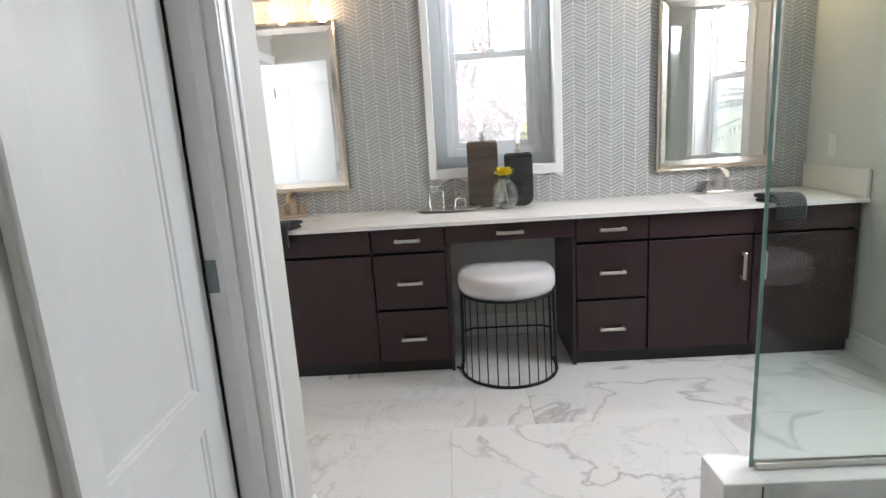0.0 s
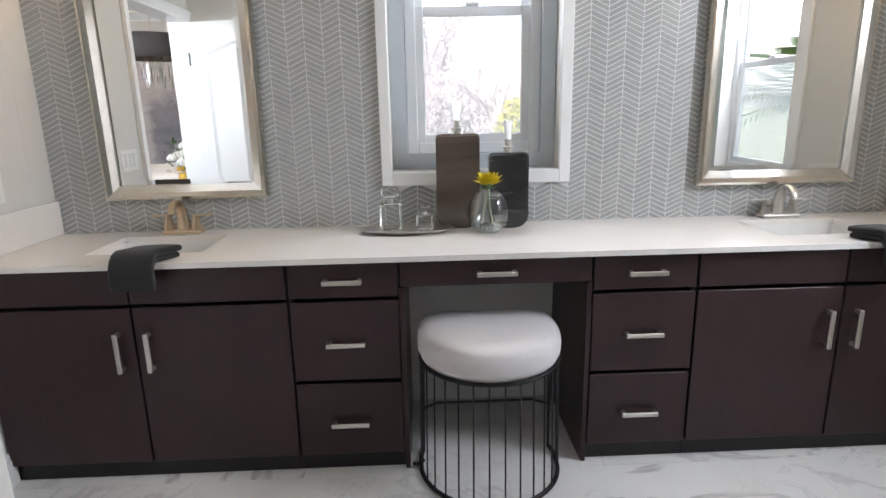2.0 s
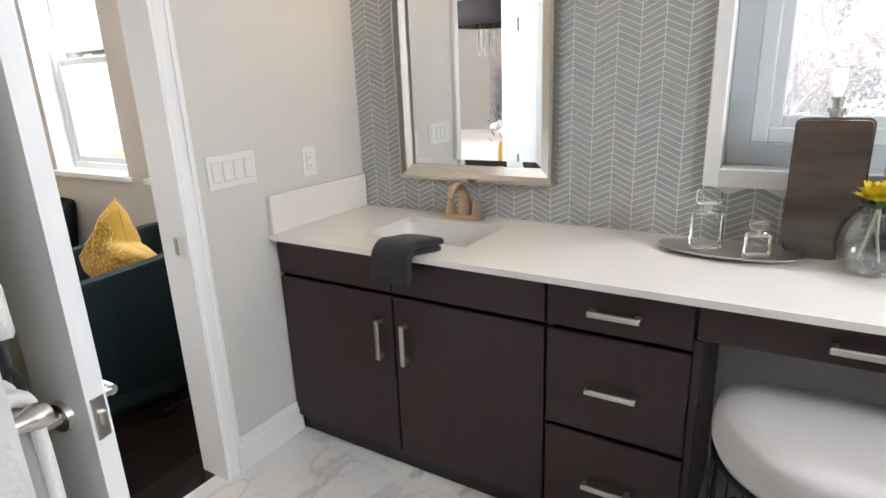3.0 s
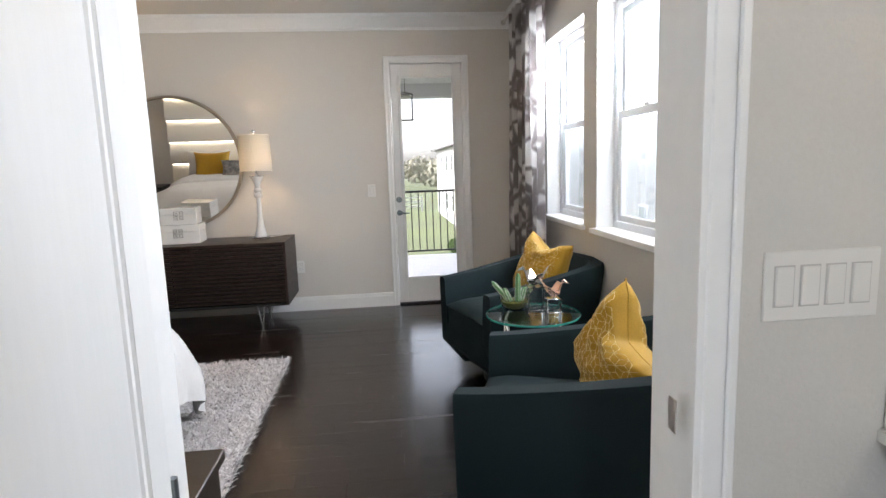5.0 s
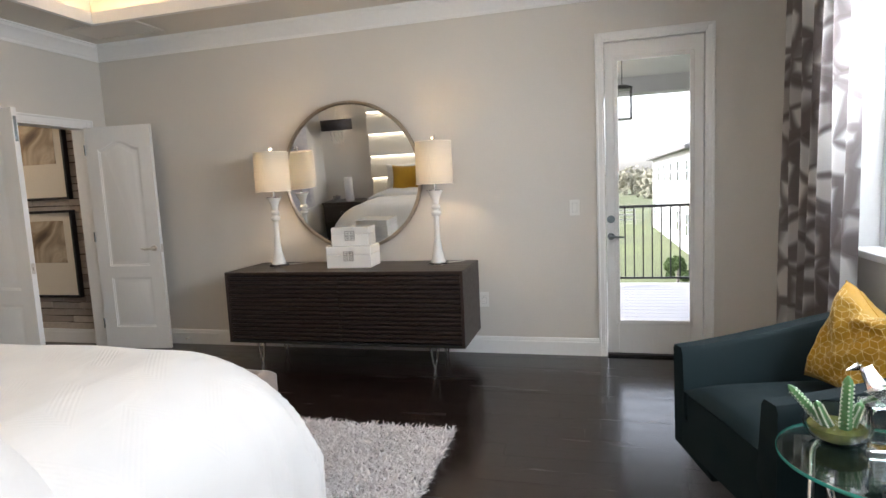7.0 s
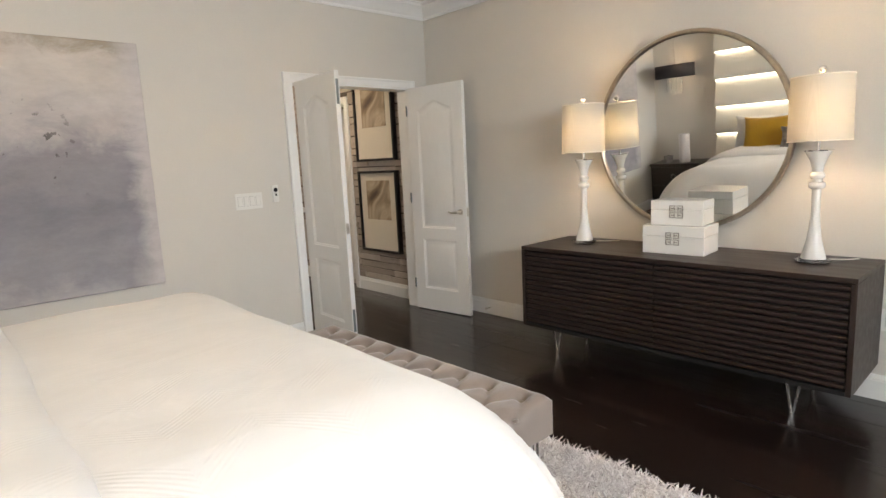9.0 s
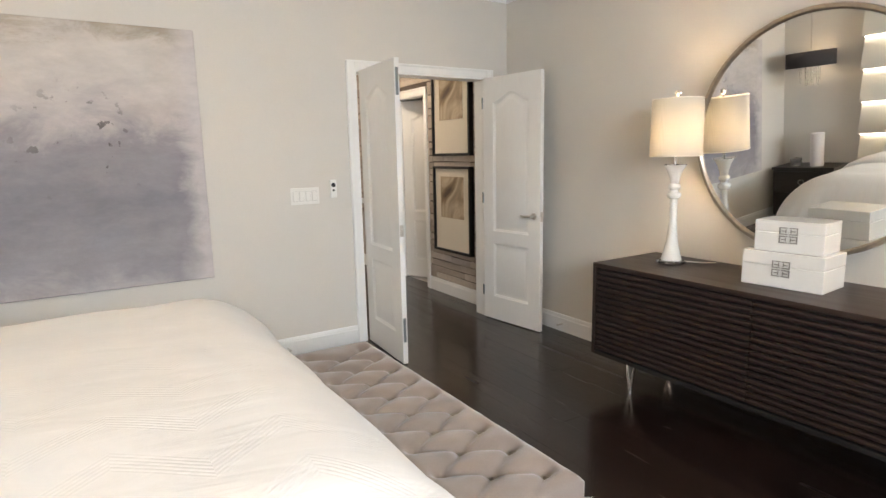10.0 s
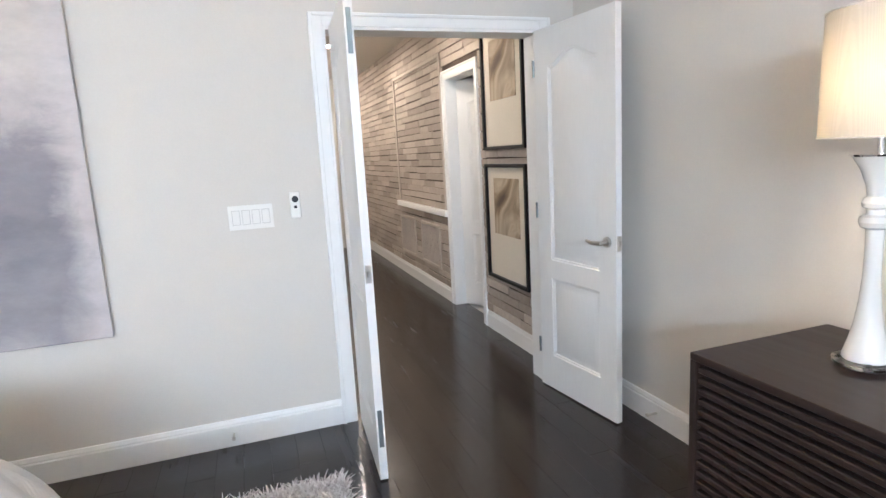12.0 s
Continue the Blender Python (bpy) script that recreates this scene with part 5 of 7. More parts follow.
def tub_chair(at, turn, label):
    """A low tub chair. Local -y is the way it faces."""
    c = thing("armchair", at, label, "armchair", "teal armchairs", turn)
    W, D, T = 0.36, 0.40, 0.085
    # outer shell: front arms, round back; tapering under
    bm = B()
    n = 40
    prof = []
    for i in range(n + 1):
        u = i / n
        # from the right arm's front, round the back, to the left arm's front
        if u < 0.36:
            p = (W, -D + (2 * D - 0.2) * u / 0.36)
            nrm = (1, 0)
        elif u > 0.64:
            p = (-W, -D + (2 * D - 0.2) * (1 - u) / 0.36)
            nrm = (-1, 0)
        else:
            a = (u - 0.36) / 0.28
            e = 0.55
            ang = math.pi * a
            ca, sa = math.cos(ang), math.sin(ang)
            p = (W * math.copysign(abs(ca) ** e, ca), D - 0.2 + 0.2 * abs(sa) ** e)
            nrm = (ca, sa)
        back = max(0.0, min(1.0, (p[1] + D) / (2 * D)))
        prof.append((p, nrm, back))
    rows = []
    for p, nrm, back in prof:
        ht = 0.645 + 0.118 * back ** 1.3
        splay = 0.03 * back
        x, y = p
        lean = 0.05 * back
        outer_low = (x * 0.74, y * 0.74 + 0.02, 0.055)
        outer_mid = (x * 0.985, y * (0.99 if y < 0 else 0.94), 0.215)
        outer_top = (x + nrm[0] * splay, y + nrm[1] * (splay + lean), ht - 0.02)
        r1 = (x + nrm[0] * (splay - 0.012), y + nrm[1] * (splay + lean - 0.012), ht)
        tt = T + 0.02 * back
        r2 = (x + nrm[0] * (splay - tt + 0.015), y + nrm[1] * (splay + lean - tt + 0.015), ht)
        in_top = (x - nrm[0] * (tt - splay), y - nrm[1] * (tt - splay - lean), ht - 0.02)
        in_low = (x - nrm[0] * (tt + 0.02), y - nrm[1] * (tt + 0.06 * back), 0.36)
        rows.append([outer_low, outer_mid, outer_top, r1, r2, in_top, in_low])
    vs = [[bm.verts.new(q) for q in r] for r in rows]
    for a, b in zip(vs, vs[1:]):
        for j in range(len(a) - 1):
            bm.faces.new((a[j], a[j + 1], b[j + 1], b[j]))
    bm.faces.new(vs[0]); bm.faces.new(vs[-1][::-1])
    part("shell", bm, M_TEAL, c, "", 48)
    bm = B()
    prism(bm, [(-D + 0.012, 0.21), (-D + 0.012, 0.45), (D - 0.13, 0.45), (D - 0.2, 0.06), (-D + 0.16, 0.06)], -(W - 0.055), W - 0.055, "x")
    part("front_panel", bm, M_TEAL, c, "", 30)
    bm = B()
    def seat(u, v):
        a, b = 2 * u - 1, 2 * v - 1
        return (a * (W - 0.088), -D + 0.0 + (2 * D - 0.16) * v, 0.455 + 0.065 * (1 - abs(a) ** 4) * (1 - abs(b) ** 6) ** 0.6 + 0.01 * (1 - v))
    grid(bm, 24, 24, seat)
    part("seat_cushion", bm, M_TEAL, c, "", 80)
    bm = B(); lathe(bm, [(0.24, 0.0), (0.24, 0.02), (0.2, 0.05), (0.1, 0.058), (0.1, 0.1)], n=36); part("swivel_base", bm, M_STEEL_DARK, c, "dark round swivel base", 30)
    bm = B(); tube(bm, [(r[3][0], r[3][1], r[3][2] - 0.004) for r in rows], 0.0035, 6); part("piping", bm, M_TEAL, c)
    return c


C1 = (-2.70, 2.93, 0.0)
C2 = (-4.27, 3.07, 0.0)
tub_chair(C1, -21, "dark teal velvet tub chair with a gold cushion")
tub_chair(C2, 17, "dark teal velvet tub chair beside a glass table")


M_STITCH = surface("pale_gold_thread", (0.74, 0.58, 0.27), 0.5, grain=60, vary=0.05, relief=0)


def lattice(parent, w, h, t, puck, chop):
    """Pale stitched hexagon stars lying on a cushion's face, worked in short threads."""
    s = 0.030
    for side in (1, -1):
        bm = B()
        for i in range(-6, 7):
            for j in range(-6, 7):
                cx, cz = i * s * 1.5, j * s * math.sqrt(3) + (s * math.sqrt(3) / 2 if i % 2 else 0)
                rim = [(cx + s * math.cos(k * math.pi / 3), cz + s * math.sin(k * math.pi / 3)) for k in range(6)]
                for p in [(rim[k], rim[k + 1]) for k in range(3)] + [((cx, cz), rim[k]) for k in (1, 3, 5)]:
                    if all(abs(x) < w / 2 * 0.93 and abs(z) < h / 2 * 0.93 for x, z in p):
                        pts = []
                        for q in (0.0, 0.15, 0.3, 0.45):
                            x, z = (p[0][n] + (p[1][n] - p[0][n]) * q for n in (0, 1))
                            pts.append(cushion_point(2 * x / w, 2 * z / h, side, w, h, t, puck, chop) + Vector((0, side * 0.0006, 0)))
                        tube(bm, pts, 0.0011, 4)
                        pts = []
                        for q in (0.58, 0.72, 0.86, 1.0):
                            x, z = (p[0][n] + (p[1][n] - p[0][n]) * q for n in (0, 1))
                            pts.append(cushion_point(2 * x / w, 2 * z / h, side, w, h, t, puck, chop) + Vector((0, side * 0.0006, 0)))
                        tube(bm, pts, 0.0011, 4)
        part("stitching", bm, M_STITCH, parent, "pale gold stitched hexagon pattern")


PIPE = [-1 + i / 9 for i in range(18)]
for at, m4 in ((C1, pose(-2.64, 3.02, 0.675, -14, 38, -6)), (C2, pose(-4.28, 3.22, 0.70, -18, 8, 22))):
    cu = cushion("cushion", None, 0.41, 0.41, 0.17, M_GOLD, m4, puck=0.022, chop=0.045)
    tagged(cu, "mustard gold velvet cushion with pale stitched hexagons", "cushion", "gold cushions")
    lattice(cu, 0.41, 0.41, 0.17, 0.022, 0.045)
    rim = [(a, -1.0) for a in PIPE] + [(1.0, b) for b in PIPE] + [(-a, 1.0) for a in PIPE] + [(-1.0, -b) for b in PIPE]
    bm = B(); tube(bm, [cushion_point(a, b, 1, 0.41, 0.41, 0.17, 0.022, 0.045) for a, b in rim], 0.0026, 6, True)
    part("piping", bm, M_GOLD, cu, "", 60)

TB = (-3.60, 2.98)
TZ = 0.60
tb = thing("side_table", (*TB, 0), "round glass side table on splayed chrome legs", "side table")
bm = B(); lathe(bm, [(0.239, TZ - 0.012), (0.242, TZ - 0.009), (0.242, TZ - 0.003), (0.239, TZ)], n=64); part("tabletop", bm, pane_glass("table_glass", (0.88, 0.97, 0.95), 0.16), tb, "clear glass top with a green edge", 30)
bm = B(); lathe(bm, [(0.2422, TZ - 0.011), (0.2435, TZ - 0.009), (0.2435, TZ - 0.003), (0.2422, TZ - 0.001)], n=64)
for fc in [fc for fc in bm.faces if len(fc.verts) > 4]:
    bm.faces.remove(fc)
part("glass_edge", bm, surface("table_glass_edge", (0.05, 0.33, 0.27), 0.1, grain=8, vary=0.05, relief=0), tb, "green polished glass edge", 40)
for k in range(4):
    a = math.tau * k / 4 + 0.5
    bm = B(); tube(bm, [(0.18 * math.cos(a), 0.18 * math.sin(a), TZ - 0.013), (0.19 * math.cos(a + 0.12), 0.19 * math.sin(a + 0.12), TZ - 0.06), (0.22 * math.cos(a + 1.5), 0.22 * math.sin(a + 1.5), 0.006)], 0.009, 10); cyl(bm, (0.18 * math.cos(a), 0.18 * math.sin(a), TZ - 0.03), (0.18 * math.cos(a), 0.18 * math.sin(a), TZ - 0.0125), 0.016, n=16)
    part("leg", bm, M_CHROME, tb, "", 40)

# ---- bathroom: loose things ----
st = thing("vanity_stool", (0.215, 3.13, 0), "black wire-cage stool with a pale grey velvet seat", "stool")


def d_shape(r, back, n=48):
    """A round front and a flat back with soft corners."""
    pts = []
    for i in range(n):
        a = math.tau * i / n
        x, y = r * math.cos(a), r * math.sin(a)
        if y > 0:
            e = 0.45
            x = r * math.copysign(abs(math.cos(a)) ** e, math.cos(a))
            y = back * abs(math.sin(a)) ** e
        pts.append((x, y))
    return pts


for nm, r, bk, z, t in (("base_ring", 0.272, 0.15, 0.009, 0.009), ("seat_ring", 0.262, 0.14, 0.482, 0.008)):
    ring_pts = d_shape(r, bk)
    if nm == "base_ring":
        ring_pts = [ring_pts[i % 48] for i in range(21, 52)]
    bm = B(); tube(bm, [(x, y, z) for x, y in ring_pts], t, 8, nm != "base_ring"); part(nm, bm, M_STEEL_DARK, st, "", 60)
lo, hi = d_shape(0.272, 0.15, 60), d_shape(0.262, 0.14, 60)
for i in list(range(30, 61, 2)) + [4, 26]:
    i %= 60
    bm = B(); tube(bm, [(*lo[i], 0.009), (*hi[i], 0.482)], 0.0035 if i >= 30 or i == 0 else 0.007, 6); part("wire", bm, M_STEEL_DARK, st)
bm = B(); tube(bm, [(-0.265, 0.1, 0.2), (-0.2, 0.146, 0.2), (0.2, 0.146, 0.2), (0.265, 0.1, 0.2)], 0.006, 8); part("brace", bm, M_STEEL_DARK, st)
bm = B()
seat_prof = [(0.88, 0.487), (0.965, 0.495), (1.0, 0.52), (1.005, 0.553), (0.98, 0.583), (0.91, 0.602), (0.7, 0.611), (0.35, 0.614)]
rings = [[bm.verts.new((x * k, y * k, z)) for x, y in d_shape(0.27, 0.17)] for k, z in seat_prof]
for a, b in zip(rings, rings[1:]):
    for i in range(48):
        bm.faces.new((a[i], a[(i + 1) % 48], b[(i + 1) % 48], b[i]))
bm.faces.new(rings[-1]); bm.faces.new(rings[0][::-1])
part("seat", bm, M_STOOLSEAT, st, "pale grey velvet cushion", 70)
bm = B(); tube(bm, [(-0.3, -0.02, 0.03), (-0.285, 0.0, 0.012), (-0.262, 0.03, 0.01)], 0.008, 8); part("foot_clip", bm, M_STEEL_DARK, st)

M_CRYSTAL = clear("milky_crystal", (1.0, 1.0, 1.0), 0.45, 1.3)
M_SMOKE = surface("smoked_bronze_glaze", (0.095, 0.068, 0.052), 0.24, grain=7, vary=0.28, relief=0.06, coat=0.5, stretch=(0.4, 0.4, 3))
M_SMOKE2 = surface("black_glaze", (0.028, 0.027, 0.028), 0.22, grain=7, vary=0.3, relief=0.05, coat=0.5, stretch=(0.4, 0.4, 3))
for x, y, w, h, mat, lab in ((0.135, 3.60, 0.188, 0.408, M_SMOKE, "tall smoked brown flat bottle with a crystal stopper"), (0.352, 3.575, 0.172, 0.325, M_SMOKE2, "black flat bottle with a crystal stopper")):
    b = thing("decorative_bottle", (x, y, CT), lab, "bottle", "vanity bottles")
    bm = B(); prism(bm, [(w / 2 - 0.055 + 0.055 * math.sin(a * math.pi / 12), 0.055 - 0.055 * math.cos(a * math.pi / 12)) for a in range(7)] + [(w / 2 - 0.02 + 0.02 * math.cos(a * math.pi / 8), h - 0.02 + 0.02 * math.sin(a * math.pi / 8)) for a in range(5)] + [(-w / 2 + 0.02 - 0.02 * math.sin(a * math.pi / 8), h - 0.02 + 0.02 * math.cos(a * math.pi / 8)) for a in range(5)] + [(-w / 2 + 0.055 - 0.055 * math.cos(a * math.pi / 12), 0.055 - 0.055 * math.sin(a * math.pi / 12)) for a in range(7)], -0.036, 0.036, "y")
    bmesh.ops.bevel(bm, geom=[e for e in bm.edges if abs(e.verts[0].co.y - e.verts[1].co.y) < 1e-6], offset=0.009, segments=3, affect="EDGES")
    part("body", bm, mat, b, "", 50)
    bm = B(); lathe(bm, [(0.016, h), (0.016, h + 0.012), (0.022, h + 0.014), (0.022, h + 0.024), (0.013, h + 0.027), (0.013, h + 0.045), (0.017, h + 0.047), (0.017, h + 0.055), (0.0, h + 0.055)], n=20); part("collar", bm, M_NICKEL, b, "silver collar", 30)
    bm = B(); lathe(bm, [(0.010, h + 0.0555), (0.013, h + 0.06), (0.021, h + 0.13), (0.019, h + 0.134), (0.0, h + 0.134)], n=8); part("stopper", bm, M_CRYSTAL, b, "faceted crystal stopper")
M_VASE = pane_glass("vase_glass", (0.95, 0.965, 0.96), 0.10)
va = thing("bud_vase", (0.255, 3.475, CT), "round clear glass vase with a yellow flower", "vase")
bm = B(); lathe(bm, [(0.0, 0.002), (0.045, 0.002), (0.075, 0.03), (0.088, 0.075), (0.082, 0.125), (0.058, 0.17), (0.05, 0.178), (0.047, 0.175), (0.055, 0.165), (0.078, 0.122), (0.083, 0.075), (0.07, 0.033), (0.042, 0.01), (0.0, 0.01)], n=40); part("glass", bm, M_VASE, va, "", 50)
bm = B()
rng = random.Random(3)
for _ in range(60):
    a, rr, z = rng.uniform(0, math.tau), rng.uniform(0, 0.055), rng.uniform(0.014, 0.03)
    ball(bm, (rr * math.cos(a), rr * math.sin(a), z), 0.009, n=6)
part("pebbles", bm, M_GLASS, va, "clear glass pebbles")
fl = thing("yellow_flower", (0.255, 3.475, CT + 0.012), "single yellow chrysanthemum with green leaves", "flower")
bm = B(); tube(bm, [(0.02, 0, 0.02), (0.005, 0, 0.1), (0, 0, 0.2)], 0.004, 6); tube(bm, [(-0.03, 0.01, 0.02), (-0.01, 0.01, 0.1), (0.0, 0, 0.18)], 0.005, 6); part("stem", bm, surface("pale_stem", (0.45, 0.48, 0.36), 0.6), fl)
M_YEL = surface("yellow_petal", (0.72, 0.56, 0.01), 0.6, grain=60, vary=0.15, relief=0.1)
M_LEAF = surface("green_leaf", (0.06, 0.12, 0.035), 0.5, grain=40, vary=0.3, relief=0.15)
bm = B()
for ringi, (cnt, el, ln, wd_) in enumerate(((18, 0.35, 0.062, 0.013), (18, 0.62, 0.064, 0.012), (16, 0.9, 0.060, 0.011), (12, 1.15, 0.052, 0.010), (8, 1.4, 0.044, 0.009))):
    for i in range(cnt):
        a = math.tau * (i + 0.5 * ringi) / cnt + 0.1 * math.sin(7.0 * i)
        ln_ = ln * (0.92 + 0.12 * math.sin(5.1 * i + ringi))
        out = Vector((math.cos(a), math.sin(a), 0))
        s = Vector((-math.sin(a), math.cos(a), 0)) * wd_
        b0 = Vector((0, 0, 0.185)) + out * 0.008
        mid = b0 + (out * math.cos(el) + Vector((0, 0, math.sin(el)))) * ln_ * 0.55
        tip = b0 + out * ln_ * math.cos(el) * 0.95 + Vector((0, 0, ln_ * math.sin(el) * 1.08))
        q = [bm.verts.new(p) for p in (b0 - s * 0.25, mid - s, tip - s * 0.5, tip + s * 0.5, mid + s, b0 + s * 0.25)]
        bm.faces.new((q[0], q[1], q[4], q[5])); bm.faces.new((q[1], q[2], q[3], q[4]))
part("petals", bm, M_YEL, fl)
bm = B()
for i in range(7):
    a = math.tau * i / 7 + 0.2
    s = Vector((-math.sin(a), math.cos(a), 0)) * 0.014
    b0, tip = Vector((0, 0, 0.165)), Vector((0.05 * math.cos(a), 0.05 * math.sin(a), 0.185 + 0.01 * (i % 3)))
    q = [bm.verts.new(p) for p in (b0, (b0 + tip) / 2 - s, tip, (b0 + tip) / 2 + s)]
    bm.faces.new(q)
part("leaves", bm, M_LEAF, fl)
tr = thing("tray", (-0.09, 3.515, CT), "oval silver tray on the countertop", "tray")
bm = B(); lathe(bm, [(0.0, 0.004), (0.5, 0.004), (0.86, 0.006), (1.0, 0.016), (1.0, 0.019), (0.84, 0.011), (0.0, 0.009)], n=48, scale=(0.205, 0.1)); part("dish", bm, M_NICKEL, tr, "", 40)
for x, y, s, lab in ((-0.16, 3.53, 1.05, "tall cut-glass perfume bottle on a tray"), (-0.015, 3.515, 0.78, "small cut-glass perfume bottle on a tray")):
    p = thing("perfume_bottle", (x, y, CT + 0.0095), lab, "perfume bottle", "perfume bottles", 20)
    bm = B(); box(bm, (-0.042 * s, -0.028 * s, 0), (0.042 * s, 0.028 * s, 0.105 * s * s), 0.008 * s, 2); part("body", bm, M_GLASS, p)
    bm = B(); cyl(bm, (0, 0, 0.105 * s * s), (0, 0, 0.125 * s * s), 0.012, n=12); part("neck", bm, M_NICKEL, p)
    bm = B(); box(bm, (-0.034 * s, -0.02 * s, 0.125 * s * s), (0.034 * s, 0.02 * s, 0.168 * s * s), 0.009 * s, 1); part("stopper", bm, M_GLASS, p, "faceted flat stopper")


def hand_towel(x, turn):
    """A towel folded to a thick pad, lying on the counter and hanging over its edge."""
    t = thing("hand_towel", (x, 3.09, CT), "folded charcoal hand towel draped over the counter edge", "towel", "charcoal hand towels")
    for nm, y_in, lift, drop, hw, th in (("under_layer", 0.078, 0.001, 0.07, 0.066, 0.025), ("cloth", 0.08, 0.024, 0.08, 0.075, 0.03)):
        r = lift + th
        line = [(y_in * (1 - i / 6), 0.0) for i in range(7)] + [(-0.02 * math.sin(a * math.pi / 12), -0.02 * (1 - math.cos(a * math.pi / 12))) for a in range(1, 7)] + [(-0.02, -0.02 - (drop - 0.02) * i / 7) for i in range(1, 8)]
        nrm = [(0.0, 1.0)] * 7 + [(-math.sin(a * math.pi / 12), math.cos(a * math.pi / 12)) for a in range(1, 7)] + [(-1.0, 0.0)] * 7
        bm = B()
        rows = []
        for (y, z), (ny, nz), i in zip(line, nrm, range(len(line))):
            off = turn * max(0.0, y) * 0.9
            row = []
            for k in range(24):
                a = math.tau * k / 24
                ca, sa = math.cos(a), math.sin(a)
                u = hw * math.copysign(abs(ca) ** 0.35, ca)
                w = th / 2 * (1 + math.copysign(abs(sa) ** 0.55, sa))
                w += 0.004 * noise.noise(Vector((u * 14, i * 0.35, x * 3 + lift * 40))) if sa > 0 else 0.0
                if i in (0, len(line) - 1):
                    u, w = u * 0.985, th / 2 + (w - th / 2) * 0.9
                row.append(bm.verts.new((u + off, y + ny * (lift + w), z + nz * (lift + w))))
            rows.append(row)
        for p, q in zip(rows, rows[1:]):
            for k in range(24):
                bm.faces.new((p[k], p[(k + 1) % 24], q[(k + 1) % 24], q[k]))
        bm.faces.new(rows[0][::-1]); bm.faces.new(rows[-1])
        part(nm, bm, M_BLACKTOWEL, t, "", 70)


hand_towel(-1.03, 0.7)
hand_towel(1.72, -0.8)

# shower: low curb and frameless glass
bm = B(); box(bm, (0.775, 1.69, 0.0), (TE - 0.001, 1.862, 0.21), 0.003)
setting("shower_curb", bm, M_MARBLE, "white marble shower curb")
sg = tagged(new("shower_glass"), "frameless glass shower panels, clear with green edges", "shower screen")
bm = B(); box(bm, (0.912, 1.772, 0.216), (TE - 0.004, 1.781, 2.15)); g = part("panel", bm, M_SHOWER, sg); g.visible_shadow = False
bm = B(); box(bm, (0.902, 0.98, 0.02), (0.911, 1.779, 2.15)); g = part("door_panel", bm, M_SHOWER, sg); g.visible_shadow = False
bm = B(); box(bm, (0.9005, 1.7795, 0.2105), (0.9125, 1.783, 2.15)); part("glass_edge", bm, M_GLASSEDGE, sg, "green glass edge")
bm = B(); box(bm, (0.915, 1.762, 0.2105), (TE - 0.004, 1.770, 0.232)); box(bm, (0.915, 1.783, 0.2105), (TE - 0.004, 1.791, 0.232)); part("channel", bm, M_NICKEL, sg, "nickel floor channel")
bm = B(); box(bm, (0.8985, 1.685, 0.02), (0.9015, 1.779, 0.2)); part("seal", bm, M_STEEL_DARK, sg, "dark door seal")

# towel bars and layered towels beside the open door


def bar(z, x0, x1, label):
    t = thing("towel_bar", (0, 1.84, z), label, "towel bar", "towel bars")
    bm = B(); cyl(bm, (x0, 0.07, 0), (x1, 0.07, 0), 0.008, n=12); part("rod", bm, M_NICKEL, t, "", 40)
    for x in (x0, x1):
        bm = B()
        prof = [(0.028, 0.0), (0.028, 0.006), (0.02, 0.014), (0.013, 0.04), (0.012, 0.06), (0.017, 0.075), (0.019, 0.085), (0.016, 0.098), (0.0, 0.104)]
        lathe(bm, prof, n=20)
        bmesh.ops.transform(bm, matrix=pose(x, 0, 0, -90, 0, 0), verts=bm.verts)
        part("post", bm, M_NICKEL, t, "bell-shaped nickel post", 40)


bar(1.01, -1.12, -0.80, "satin nickel towel bar on the closet wall")
bar(1.76, -1.12, -0.80, "satin nickel towel bar on the closet wall")


def hung(x0, x1, z, r, drops, mat, label, t=0.02):
    ob = thing("hanging_towel", ((x0 + x1) / 2, 1.905 if z > 1 else 1.91, z), label, "towel", "hanging towels")
    hw = (x1 - x0) / 2
    path = [(-r, -drops[0] + drops[0] * i / 10) for i in range(10)] + [(-r * math.cos(a * math.pi / 8), r * math.sin(a * math.pi / 8)) for a in range(9)] + [(r, -drops[1] * i / 10) for i in range(1, 11)]

    def f(u, v):
        k = v * (len(path) - 1)
        i = min(int(k), len(path) - 2)
        y, zz = (path[i][n] + (path[i + 1][n] - path[i][n]) * (k - i) for n in (0, 1))
        low = max(0.0, -zz)
        wob = 0.006 * math.sin(u * 9 + zz * 7) + 0.004 * math.sin(zz * 60) * (1 if abs(low - drops[0] + 0.07) < 0.05 else 0)
        return ((2 * u - 1) * hw, y + wob, zz)
    bm = B(); grid(bm, 16, 60, f)
    c = part("cloth", bm, mat, ob, "", 80)
    md = c.modifiers.new("thick", "SOLIDIFY"); md.thickness = t; md.offset = 0


hung(-0.92, -0.83, 1.76, 0.018, (0.61, 0.64), M_WHITETOWEL, "white hand towel folded over a bar", 0.03)
hung(-0.985, -0.925, 1.76, 0.037, (0.80, 0.76), M_BLACKTOWEL, "black bath towel folded over a bar", 0.014)
hung(-1.05, -0.99, 1.76, 0.05, (1.0, 0.98), M_GOLDTOWEL, "ochre bath towel folded over a bar", 0.012)
hung(-0.92, -0.83, 1.01, 0.022, (0.42, 0.42), M_WHITETOWEL, "white hand towel on the lower bar", 0.02)
hung(-0.985, -0.925, 1.01, 0.043, (0.5, 0.5), M_BLACKTOWEL, "black towel on the lower bar", 0.02)
hung(-1.05, -0.99, 1.01, 0.056, (0.6, 0.6), M_GOLDTOWEL, "ochre towel on the lower bar", 0.014)

